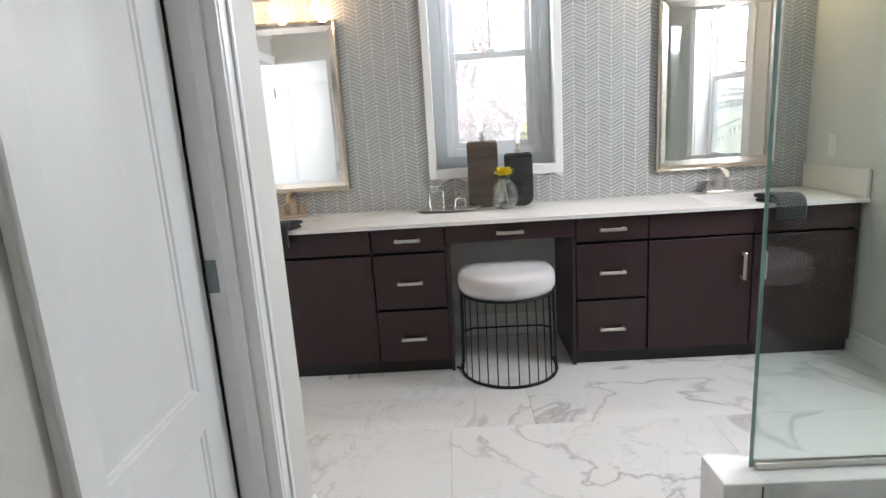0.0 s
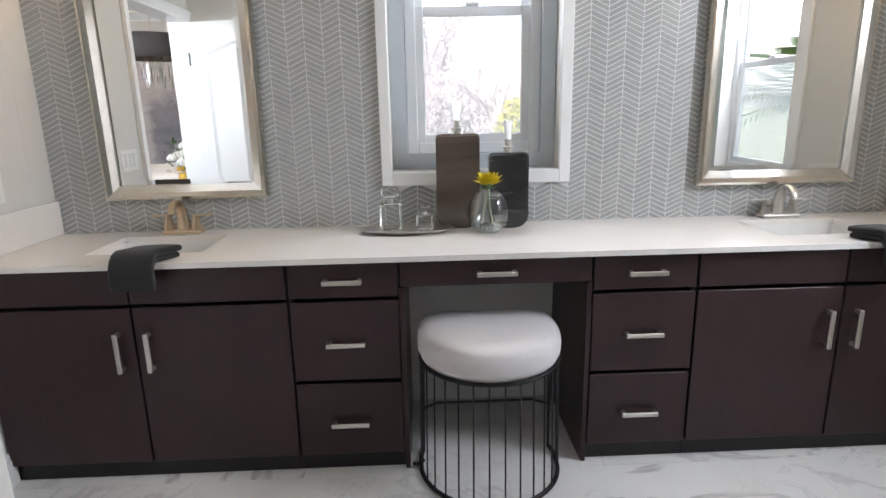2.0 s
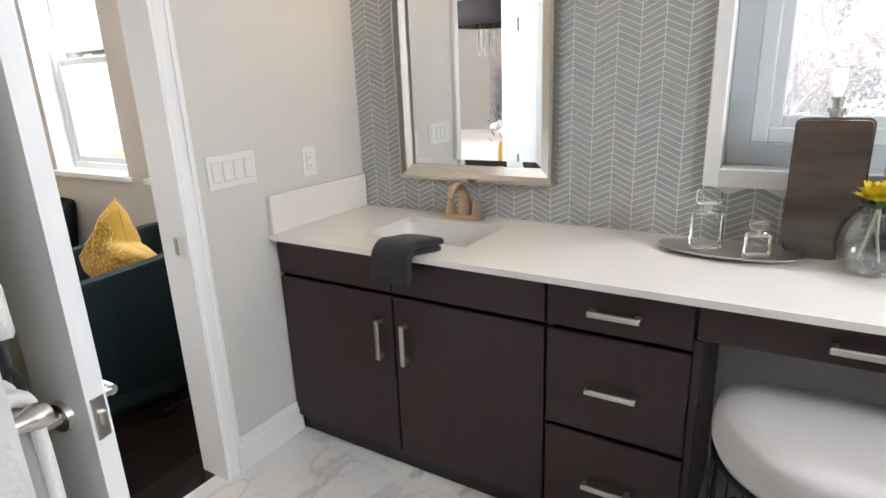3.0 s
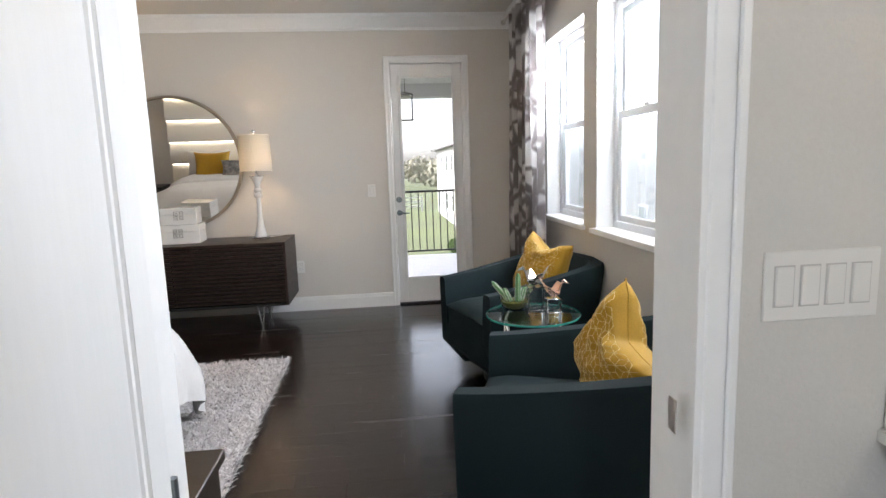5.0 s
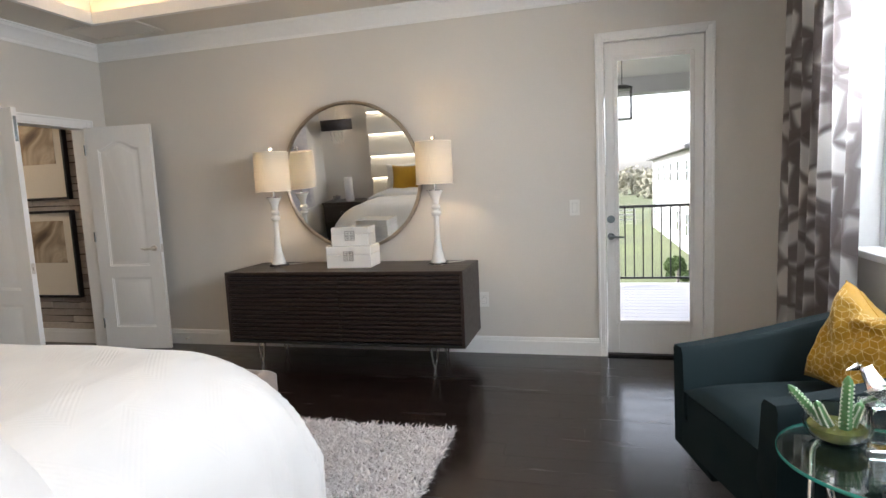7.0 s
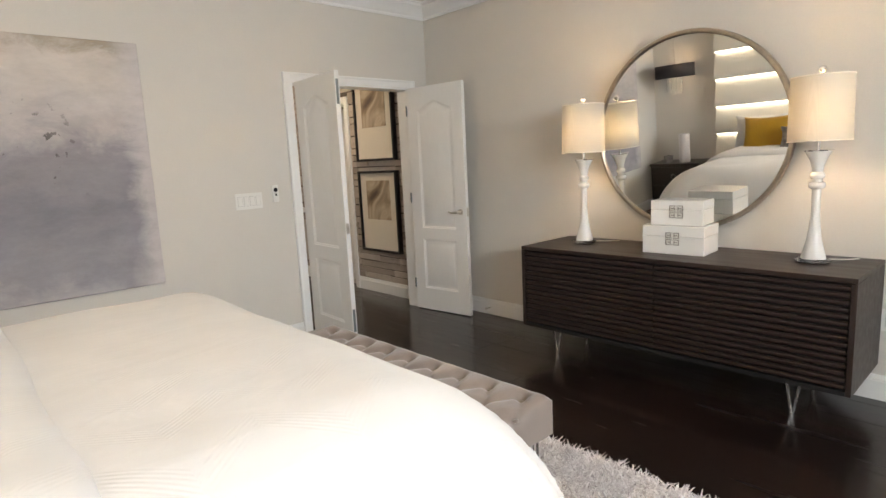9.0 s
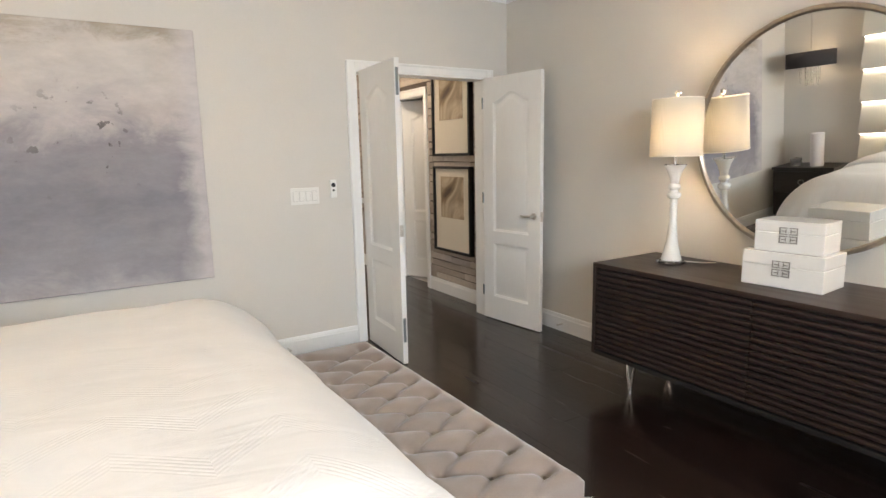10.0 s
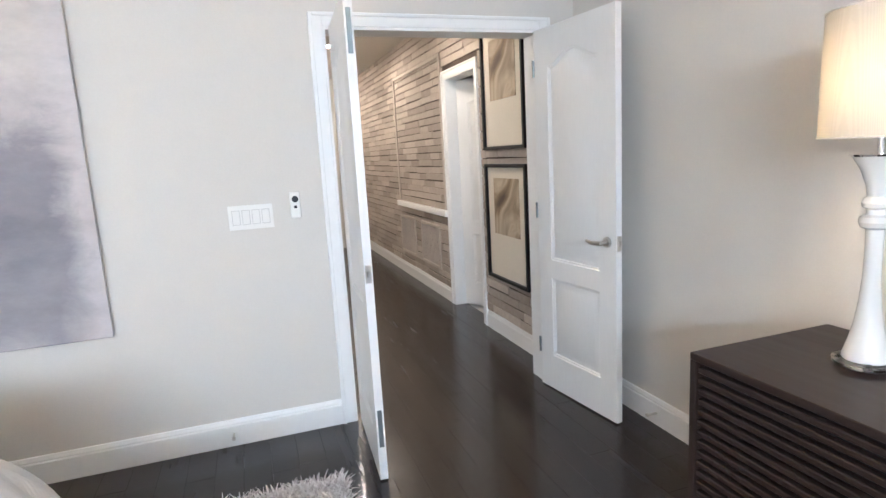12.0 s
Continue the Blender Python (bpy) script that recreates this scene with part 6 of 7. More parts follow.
# ---- switch plates and outlets ----
M_PLATE = surface("white_switch_plastic", (0.76, 0.75, 0.72), 0.35, grain=20, vary=0.01, relief=0)
M_SLOT_SHADE = surface("slot_shade_paint", (0.52, 0.51, 0.49), 0.6, grain=20, vary=0.01, relief=0)


def plate(name, at, turn, w, h, rockers, label, kind="switch plate", outlet=False):
    """A wall plate; local -y faces the room."""
    p = thing(name, at, label, kind, "", turn)
    bm = B(); box(bm, (-w / 2, -0.006, -h / 2), (w / 2, 0, h / 2), 0.002); part("plate", bm, M_PLATE, p)
    for i in range(rockers):
        x = (i - (rockers - 1) / 2) * 0.046
        # No slot is cut: a thin grey sheet draws its shade round the rocker.
        bm = B(); box(bm, (x - 0.0185, -0.0064, -0.0355), (x + 0.0185, -0.0058, 0.0355)); part("rocker_shade", bm, M_SLOT_SHADE, p, "grey sheet painted as the shade round the rocker")
        bm = B(); box(bm, (x - 0.016, -0.0095, -0.033), (x + 0.016, -0.0055, 0.033), 0.0015, m=None); part("outlet_face" if outlet else "rocker", bm, M_PLATE, p)
        if outlet:
            for z in (-0.017, 0.017):
                for dx in (-0.005, 0.005):
                    bm = B(); box(bm, (x + dx - 0.001, -0.0102, z - 0.004), (x + dx + 0.001, -0.009, z + 0.004)); part("slot", bm, M_STEEL_DARK, p)


plate("light_switch", (TW, 2.963, 1.155), 90, 0.208, 0.118, 4, "white four-gang switch plate on the bathroom wall")
plate("wall_outlet", (TW, 3.345, 1.135), 90, 0.075, 0.12, 1, "white outlet above the vanity", "outlet", True)
plate("wall_outlet", (TE, 3.443, 1.15), -90, 0.075, 0.12, 1, "white outlet above the vanity", "outlet", True)
plate("light_switch", (-4.557, BS, 1.148), 180, 0.208, 0.118, 4, "white four-gang switch plate beside the entry")
plate("light_switch", (BW, 2.12, 1.154), 90, 0.075, 0.12, 1, "white switch beside the balcony door")
plate("wall_outlet", (BW, 1.395, 0.44), 90, 0.075, 0.12, 1, "white outlet beside the dresser", "outlet", True)
plate("wall_outlet", (-3.26, BS, 0.46), 180, 0.075, 0.12, 1, "white outlet behind the bed", "outlet", True)
rc = thing("wall_remote", (-4.77, BS, 1.19), "small white wall remote with dark buttons", "remote", "", 180)
bm = B(); box(bm, (-0.025, -0.014, -0.065), (0.025, 0, 0.065), 0.005, 2); part("body", bm, M_PLATE, rc)
bm = B(); cyl(bm, (0, -0.0135, 0.028), (0, -0.0165, 0.028), 0.016, n=20); part("dial", bm, M_STEEL_DARK, rc, "dark round button")
bm = B(); cyl(bm, (0, -0.0135, -0.01), (0, -0.0165, -0.01), 0.008, n=14); part("button", bm, M_STEEL_DARK, rc)
for x, y, nx, ny in ((-4.36, BS + 0.016, 0, 1), (BW + 0.016, -1.42, 1, 0)):
    ds = thing("door_stop", (x, y, 0.065), "small nickel spring door stop on the baseboard", "door stop", "door stops")
    bm = B(); cyl(bm, (0, 0, 0), (nx * 0.05, ny * 0.05, 0), 0.006, n=10); cyl(bm, (nx * 0.05, ny * 0.05, 0), (nx * 0.06, ny * 0.06, 0), 0.009, n=12); part("spring", bm, M_NICKEL, ds)
bm = B(); box(bm, (TW - 0.03, 2.7165, 0.905), (TW - 0.004, 2.719, 0.965), 0.001)
tagged(part("strike_plate", bm, M_NICKEL), "nickel strike plate in the door jamb", "strike plate")

# ---- bedroom art, curtain, table things ----


def art_mat():
    m, nt, b = nodes_of("abstract_painting")
    v = coords(nt)
    sep = nt.nodes.new("ShaderNodeSeparateXYZ")
    link(nt, v, sep.inputs[0])
    n1 = noise_tex(nt, coords(nt, (1.0, 1, 1.6)), 2.6, 6.0, 0.68, 0.5)

    def madd(x, k, y):
        n = nt.nodes.new("ShaderNodeMath")
        n.operation, n.inputs[1].default_value = "MULTIPLY_ADD", k
        link(nt, x, n.inputs[0])
        if isinstance(y, float):
            n.inputs[2].default_value = y
        else:
            link(nt, y, n.inputs[2])
        return n.outputs[0]

    height = madd(sep.outputs["Z"], 0.55, madd(n1, 0.34, -0.05))
    body = ramp(nt, height, [(0.10, (0.42, 0.39, 0.40)), (0.19, (0.30, 0.285, 0.31)), (0.42, (0.215, 0.205, 0.235)), (0.60, (0.29, 0.27, 0.295)), (0.68, (0.47, 0.43, 0.425)), (0.80, (0.57, 0.525, 0.50)), (0.915, (0.58, 0.53, 0.49)), (0.965, (0.40, 0.34, 0.27))])
    ax = nt.nodes.new("ShaderNodeMath")
    ax.operation = "ABSOLUTE"
    link(nt, sep.outputs["X"], ax.inputs[0])
    edge = ramp(nt, madd(n1, 0.3, ax.outputs[0]), [(0.77, (0, 0, 0)), (0.89, (0.85,) * 3)])
    c = mix(nt, edge, body, (0.56, 0.52, 0.52))
    sp = noise_tex(nt, v, 14.0, 3.0)
    gap = nt.nodes.new("ShaderNodeVectorMath")
    gap.operation, gap.inputs[1].default_value = "DISTANCE", (0.12, -0.04, 0.86)
    link(nt, v, gap.inputs[0])
    near = ramp(nt, gap.outputs["Value"], [(0.16, (1, 1, 1)), (0.40, (0, 0, 0))])
    spots = mix(nt, 1.0, ramp(nt, sp, [(0.645, (0, 0, 0)), (0.68, (0.9,) * 3)]), near, "MULTIPLY")
    c = mix(nt, spots, c, (0.10, 0.09, 0.09))
    fine = ramp(nt, noise_tex(nt, coords(nt, (1.0, 1, 2.2)), 4.0, 7.0, 0.68), [(0.3, (0.84,) * 3), (0.7, (1.1,) * 3)])
    link(nt, mix(nt, 1.0, c, fine, "MULTIPLY"), b.inputs["Base Color"])
    b.inputs["Roughness"].default_value = 0.7
    bump(nt, b, noise_tex(nt, v, 60), 0.3)
    return m


ar = thing("painting", (-3.13, BS, 0.655), "large grey and mauve abstract canvas", "painting", "", 180)
bm = B(); box(bm, (-0.775, -0.042, 0), (0.775, -0.026, 1.545), 0.004); part("canvas", bm, art_mat(), ar)
for x0, x1, z0, z1 in ((-0.77, -0.73, 0.005, 1.54), (0.73, 0.77, 0.005, 1.54), (-0.729, 0.729, 0.005, 0.045), (-0.729, 0.729, 1.5, 1.54)):
    bm = B(); box(bm, (x0, -0.0258, z0), (x1, -0.002, z1), 0.001); part("stretcher_bar", bm, M_LINEN, ar, "pale wooden stretcher bar")


def curtain_mat():
    m, nt, b = nodes_of("grey_diamond_print_curtain")
    v = coords(nt)
    mp = nt.nodes.new("ShaderNodeMapping")
    mp.inputs["Scale"].default_value = (7.5, 0.0, 5.2)
    link(nt, v, mp.inputs["Vector"])
    cells, lines = nt.nodes.new("ShaderNodeTexVoronoi"), nt.nodes.new("ShaderNodeTexVoronoi")
    lines.feature = "DISTANCE_TO_EDGE"
    for w in (cells, lines):
        w.inputs["Scale"].default_value = 1.0
        w.inputs["Randomness"].default_value = 0.85
        link(nt, mp.outputs[0], w.inputs["Vector"])
    c = nt.nodes.new("ShaderNodeSeparateColor")
    link(nt, cells.outputs["Color"], c.inputs[0])
    cell = ramp(nt, c.outputs[0], [(0.0, (0.44, 0.415, 0.40)), (0.30, (0.68, 0.66, 0.645)), (0.5, (0.80, 0.79, 0.78))])
    wide = ramp(nt, noise_tex(nt, v, 5.0, 1.0), [(0.35, (0.0,) * 3), (0.65, (0.10,) * 3)])
    sub_ = nt.nodes.new("ShaderNodeMath")
    sub_.operation = "SUBTRACT"
    link(nt, lines.outputs["Distance"], sub_.inputs[0])
    link(nt, wide, sub_.inputs[1])
    ink = ramp(nt, sub_.outputs[0], [(0.0, (0.85,) * 3), (0.035, (0.7,) * 3), (0.11, (0, 0, 0))])
    col = mix(nt, ink, cell, (0.145, 0.118, 0.115))
    nt.nodes.remove(b)
    d, t = nt.nodes.new("ShaderNodeBsdfDiffuse"), nt.nodes.new("ShaderNodeBsdfTranslucent")
    link(nt, col, d.inputs[0])
    link(nt, col, t.inputs[0])
    mx = nt.nodes.new("ShaderNodeMixShader")
    mx.inputs[0].default_value = 0.58
    link(nt, d.outputs[0], mx.inputs[1])
    link(nt, t.outputs[0], mx.inputs[2])
    link(nt, mx.outputs[0], nt.nodes["Material Output"].inputs[0])
    return m


cu = thing("curtain", (-5.47, 3.43, 0), "floor-length grey and white geometric curtain on a rod", "curtain")
bm = B()
grid(bm, 150, 30, lambda u, v: (-0.53 + 1.06 * u + 0.006 * math.sin(9 * v + 20 * u), 0.055 * math.sin(u * math.tau * 7) * (0.75 + 0.25 * (1 - v)) + 0.008 * math.sin(5 * v + 31 * u), 0.02 + 2.64 * v))
part("cloth", bm, curtain_mat(), cu, "", 80)
bm = B(); cyl(bm, (-0.8, 0.0, 2.68), (3.6, 0.0, 2.68), 0.012, n=12); ball(bm, (-0.8, 0, 2.68), 0.025, n=12); part("rod", bm, M_NICKEL, cu, "nickel curtain rod", 40)
for i in range(8):
    x = -0.5 + 1.0 * i / 7
    bm = B(); tube(bm, [(x, 0.02 * math.cos(a * math.tau / 16), 2.68 + 0.02 * math.sin(a * math.tau / 16)) for a in range(16)], 0.003, 6, True); part("ring", bm, M_NICKEL, cu)

bw = thing("cactus_bowl", (TB[0] - 0.085, TB[1] - 0.075, TZ), "small glass bowl with green cactus fingers", "plant")
bm = B(); lathe(bm, [(0.0, 0.002), (0.05, 0.002), (0.078, 0.03), (0.085, 0.06), (0.076, 0.092), (0.073, 0.09), (0.081, 0.06), (0.074, 0.033), (0.048, 0.008), (0.0, 0.008)], n=36); part("bowl", bm, M_GLASS, bw, "", 50)
bm = B(); lathe(bm, [(0.0, 0.01), (0.046, 0.01), (0.07, 0.035), (0.072, 0.05), (0.0, 0.056)], n=28); part("moss", bm, surface("olive_moss", (0.16, 0.17, 0.03), 0.95, grain=90, vary=0.4, relief=1.0), bw, "", 60)
M_CACT = surface("cactus_green", (0.10, 0.23, 0.085), 0.55, grain=50, vary=0.15, relief=0.1)
M_SPINE = surface("pale_spine", (0.62, 0.66, 0.52), 0.7)
for a, lean, ln, r in ((0.3, 0.04, 0.155, 0.017), (1.9, 0.85, 0.13, 0.014), (4.6, 0.7, 0.14, 0.014), (5.2, 0.5, 0.09, 0.014), (1.2, 0.3, 0.08, 0.014)):
    bm = B()
    o = Vector((0.03 * math.cos(a), 0.03 * math.sin(a), 0.05))
    dv = Vector((math.sin(lean) * math.cos(a), math.sin(lean) * math.sin(a), math.cos(lean)))
    m4 = Matrix.Translation(o) @ dv.to_track_quat("Z", "Y").to_matrix().to_4x4()
    k = 10
    rings = []
    for i in range(14):
        t = i / 13
        rad = r * (1 - 0.25 * t) * (1 if t < 0.85 else max(0.15, math.sqrt(max(0, 1 - ((t - 0.85) / 0.15) ** 2))))
        rings.append([bm.verts.new(m4 @ Vector((rad * (1.0 if j % 2 else 0.8) * math.cos(math.tau * j / k), rad * (1.0 if j % 2 else 0.8) * math.sin(math.tau * j / k), ln * t))) for j in range(k)])
    for p, q in zip(rings, rings[1:]):
        for j in range(k):
            bm.faces.new((p[j], p[(j + 1) % k], q[(j + 1) % k], q[j]))
    bm.faces.new(rings[-1])
    fin = part("cactus_finger", bm, M_CACT, bw, "", 50)
    bm = B()
    for i in range(1, 12):
        for j in range(1, k, 2):
            t = i / 13
            p = m4 @ Vector((r * (1 - 0.25 * t) * math.cos(math.tau * j / k), r * (1 - 0.25 * t) * math.sin(math.tau * j / k), ln * t))
            bmesh.ops.create_cube(bm, size=0.004, matrix=Matrix.Translation(p))
    part("spines", bm, M_SPINE, fin, "pale spine dots")


def crane(at, turn, s, label, mat):
    c = thing("origami_crane", at, label, "figurine", "folded metal birds", turn)

    def fold(name, *tris):
        bm = B()
        for q in tris:
            bm.faces.new([bm.verts.new(tuple(s * v for v in p)) for p in q])
        bmesh.ops.remove_doubles(bm, verts=bm.verts, dist=1e-5)
        ob = part(name, bm, mat, c)
        md = ob.modifiers.new("thick", "SOLIDIFY"); md.thickness = 0.003
    body = ((0, 0, 0.04), (0.1, 0, 0.1), (-0.1, 0, 0.1), (0, 0.04, 0.12), (0, -0.04, 0.12))
    fold("body", *[(body[i], body[j], body[k]) for i, j, k in ((0, 1, 3), (0, 3, 2), (0, 2, 4), (0, 4, 1), (1, 3, 4), (2, 4, 3))])
    fold("neck", *[q for g in (0.012, -0.012) for q in (((0.08, 0, 0.09), (0.13, g, 0.26), (0.05, 0, 0.11)), ((0.13, g, 0.26), (0.2, 0, 0.225), (0.125, 0, 0.225)))])
    fold("tail", *[((-0.08, 0, 0.09), (-0.17, g, 0.24), (-0.05, 0, 0.115)) for g in (0.008, -0.008)])
    for sd in (1, -1):
        fold("wing", ((0.05, 0.03 * sd, 0.12), (-0.05, 0.03 * sd, 0.12), (-0.03, 0.13 * sd, 0.2)), ((0.05, 0.03 * sd, 0.12), (0.03, 0.12 * sd, 0.185), (-0.03, 0.13 * sd, 0.2)))
    return c


M_BOX = clear("crystal_block", (0.97, 0.97, 0.96))
cb = thing("crystal_block", (TB[0] - 0.09, TB[1] + 0.035, TZ), "clear crystal block under a folded metal bird", "block")
bm = B(); box(bm, (-0.045, -0.045, 0), (0.045, 0.045, 0.12), 0.004); part("block", bm, M_BOX, cb)
crane((TB[0] - 0.09, TB[1] + 0.035, TZ + 0.1205 - 0.021), -75, 0.52, "polished silver origami crane on a crystal block", M_CHROME)
bk = copy_thing(cb, pose(TB[0] - 0.005, TB[1] + 0.11, TZ) @ Matrix.Diagonal((0.8, 0.8, 0.6, 1)))
crane((TB[0] - 0.005, TB[1] + 0.11, TZ + 0.0725 - 0.019), 40, 0.48, "rose-gold origami crane on a crystal block", surface("rose_gold", (0.72, 0.48, 0.36), 0.2, 1.0, relief=0))

# nightstands, flowers, pendants and cylinder lamp
M_NIGHT = surface("dark_night_stand", (0.035, 0.026, 0.02), 0.35, grain=30, vary=0.2, relief=0.08, stretch=(6, 0.6, 6))
for y0, y1 in ((1.28, 1.80), (-2.06, -1.36)):
    n = thing("nightstand", (-2.02, (y0 + y1) / 2, 0), "dark espresso nightstand with ring pulls", "nightstand", "nightstands")
    hw = (y1 - y0) / 2
    bm = B(); box(bm, (-0.20, -hw, 0.64), (0.22, hw, 0.67), 0.003); part("top", bm, M_NIGHT, n)
    bm = B(); box(bm, (-0.185, -hw + 0.015, 0.08), (0.22, hw - 0.015, 0.6395), 0.002); part("body", bm, M_NIGHT, n)
    for z0, z1 in ((0.1, 0.36), (0.37, 0.62)):
        bm = B(); box(bm, (-0.2, -hw + 0.03, z0), (-0.1852, hw - 0.03, z1), 0.003); d = part("drawer", bm, M_NIGHT, n)
        bm = B(); tube(bm, [(-0.208, 0.03 * math.cos(a * math.tau / 20), (z0 + z1) / 2 + 0.03 * math.sin(a * math.tau / 20)) for a in range(20)], 0.005, 6, True); part("ring_pull", bm, M_CHROME, d, "silver ring pull", 50)
    for sx in (-0.16, 0.19):
        for sy in (-1, 1):
            bm = B(); box(bm, (sx - 0.02, sy * (hw - 0.05) - 0.02, 0), (sx + 0.02, sy * (hw - 0.05) + 0.02, 0.08)); part("leg", bm, M_NIGHT, n)
M_PENDANT = glowing("pendant_bulb", WARM, 8.0)
M_DRUM = surface("charcoal_drum_fabric", (0.05, 0.042, 0.04), 0.8, grain=200, vary=0.2, relief=0.3)
for y in (1.58, -1.72):
    p = thing("pendant_lamp", (-2.04, y, 1.9), "charcoal drum pendant with hanging crystal rods", "pendant lamp", "drum pendants")
    bm = B(); grid(bm, 40, 3, lambda u, v: (0.25 * math.cos(math.tau * u), 0.25 * math.sin(math.tau * u), -0.085 + 0.17 * v), True)
    sh = part("shade", bm, M_DRUM, p, "", 60); md = sh.modifiers.new("thick", "SOLIDIFY"); md.thickness = 0.004
    bm = B(); cyl(bm, (0, 0, 0.02), (0, 0, 0.9), 0.006, n=8); cyl(bm, (0, 0, 0.86), (0, 0, 0.88), 0.06, n=20); part("stem", bm, M_NICKEL, p)
    bm = B(); ball(bm, (0, 0, 0.0), 0.03, n=12); part("bulb", bm, M_PENDANT, p, "glowing warm bulb")
    for i in range(10):
        a = math.tau * i / 10
        r = 0.1 if i % 2 else 0.05
        bm = B(); cyl(bm, (r * math.cos(a), r * math.sin(a), -0.3 + 0.04 * (i % 3)), (r * math.cos(a), r * math.sin(a), -0.02), 0.011, n=8); part("crystal_rod", bm, M_GLASS, p, "clear crystal rod")
fv = thing("flower_vase", (-2.0, 1.37, 0.67), "gold vase of white roses with green sprigs", "flowers")
bm = B(); lathe(bm, [(0.0, 0.0), (0.06, 0.0), (0.075, 0.05), (0.07, 0.16), (0.06, 0.2), (0.055, 0.2), (0.06, 0.16), (0.0, 0.02)], n=28); part("vase", bm, surface("gold_vase", (0.6, 0.38, 0.05), 0.35, 0.3), fv, "", 50)
rng = random.Random(8)
for i in range(9):
    a, r, z = rng.uniform(0, math.tau), rng.uniform(0.0, 0.11), rng.uniform(0.26, 0.38)
    bm = B()
    for lay_ in range(3):
        for k in range(6):
            an = math.tau * (k + 0.5 * lay_) / 6
            rr = 0.018 + 0.012 * lay_
            ball(bm, (r * math.cos(a) + rr * math.cos(an) * 0.8, r * math.sin(a) + rr * math.sin(an) * 0.8, z - 0.006 * lay_), 0.02, (1, 1, 0.8), 8)
    part("rose", bm, surface("white_petal", (0.80, 0.79, 0.74), 0.7, relief=0.1) if i == 0 else bpy.data.materials["white_petal"], fv, "", 70)
bm = B()
for i in range(60):
    a, r, z = rng.uniform(0, math.tau), rng.uniform(0.04, 0.17), rng.uniform(0.2, 0.42)
    c = Vector((r * math.cos(a), r * math.sin(a), z)); s = Vector((rng.uniform(-1, 1), rng.uniform(-1, 1), rng.uniform(-0.5, 1))).normalized() * 0.035; w = s.cross(Vector((0, 0, 1))).normalized() * 0.012
    bm.faces.new([bm.verts.new(q) for q in (c, c + s * 0.5 + w, c + s, c + s * 0.5 - w)])
for i in range(6):
    a = math.tau * i / 6
    tube(bm, [(0, 0, 0.15), (0.06 * math.cos(a), 0.06 * math.sin(a), 0.28), (0.13 * math.cos(a), 0.13 * math.sin(a), 0.4)], 0.002, 5)
part("leaves", bm, M_LEAF, fv)
fv.scale = (0.88, 0.88, 1.3)
cl = thing("cylinder_lamp", (-2.05, -1.62, 0.67), "tall satin silver cylinder lamp on the nightstand", "lamp")
bm = B(); lathe(bm, [(0.0, 0.0), (0.07, 0.0), (0.07, 0.38), (0.066, 0.385), (0.0, 0.385)], n=32); part("body", bm, M_STOOLSEAT, cl, "", 40)
jb_ = thing("trinket_box", (-2.06, -1.85, 0.67), "round grey lidded trinket box", "box")
bm = B(); lathe(bm, [(0.0, 0.0), (0.06, 0.0), (0.06, 0.07), (0.063, 0.072), (0.063, 0.09), (0.0, 0.095)], n=28); ball(bm, (0, 0, 0.1), 0.01, n=8); part("body", bm, M_PRINT, jb_, "", 40)

# ceiling vent near the corner
ve = thing("ceiling_vent", (-5.98, -1.55, CEIL), "painted slatted ceiling vent", "vent")
bm = B()
for x0, x1, y0, y1 in ((-0.18, 0.18, -0.34, -0.31), (-0.18, 0.18, 0.31, 0.34), (-0.18, -0.15, -0.31, 0.31), (0.15, 0.18, -0.31, 0.31)):
    box(bm, (x0, y0, -0.012), (x1, y1, -0.0005), 0.002)
part("frame", bm, M_CEIL, ve)
for i in range(14):
    bm = B(); box(bm, (-0.15, -0.008, -0.0015), (0.15, 0.008, 0.0015)); s = part("slat", bm, M_CEIL, ve); s.matrix_local = pose(0, -0.29 + 0.0446 * i, -0.006, 35, 0, 0)

# ---- hall ----
M_MAT = surface("cream_mat_board", (0.70, 0.64, 0.54), 0.8, grain=120, vary=0.03, relief=0.05)


def print_mat():
    m, nt, b = nodes_of("sepia_leaf_print")
    n = noise_tex(nt, coords(nt), 2.3, 4.0, 0.45, 1.1)
    link(nt, ramp(nt, n, [(0.3, (0.09, 0.06, 0.04)), (0.42, (0.26, 0.19, 0.12)), (0.5, (0.50, 0.41, 0.30)), (0.58, (0.28, 0.22, 0.15)), (0.72, (0.56, 0.48, 0.36))]), b.inputs["Base Color"])
    b.inputs["Roughness"].default_value = 0.7
    return m


M_SEPIA = print_mat()
for z0, z1 in ((1.405, 2.25), (0.46, 1.305)):
    p = thing("framed_print", (HW + 0.012, -2.845, z0), "sepia leaf print, cream mat, deep black frame", "picture", "hall pictures")
    h, hw, t = z1 - z0, 0.325, 0.024
    bm = B()
    for y0, y1, a, b in ((-hw, -hw + t, 0, h), (hw - t, hw, 0, h), (-hw + t, hw - t, 0, t), (-hw + t, hw - t, h - t, h)):
        box(bm, (0.0, y0, a), (0.05, y1, b), 0.002)
    part("frame", bm, M_STEEL_DARK, p, "deep black frame")
    bm = B(); box(bm, (0.002, -hw + t, t), (0.03, hw - t, h - t)); part("mat_board", bm, M_MAT, p)
    bm = B(); box(bm, (0.0301, -0.2, 0.34), (0.034, 0.2, h - 0.1)); part("print", bm, M_SEPIA, p)
M_TAN = surface("washed_tan_paint", (0.52, 0.46, 0.40), 0.7, grain=40, vary=0.08, relief=0.1)
nf = thing("wall_panel", (HW + 0.011, -5.0, 0.82), "white moulded frame panel on the hall wall", "panel")
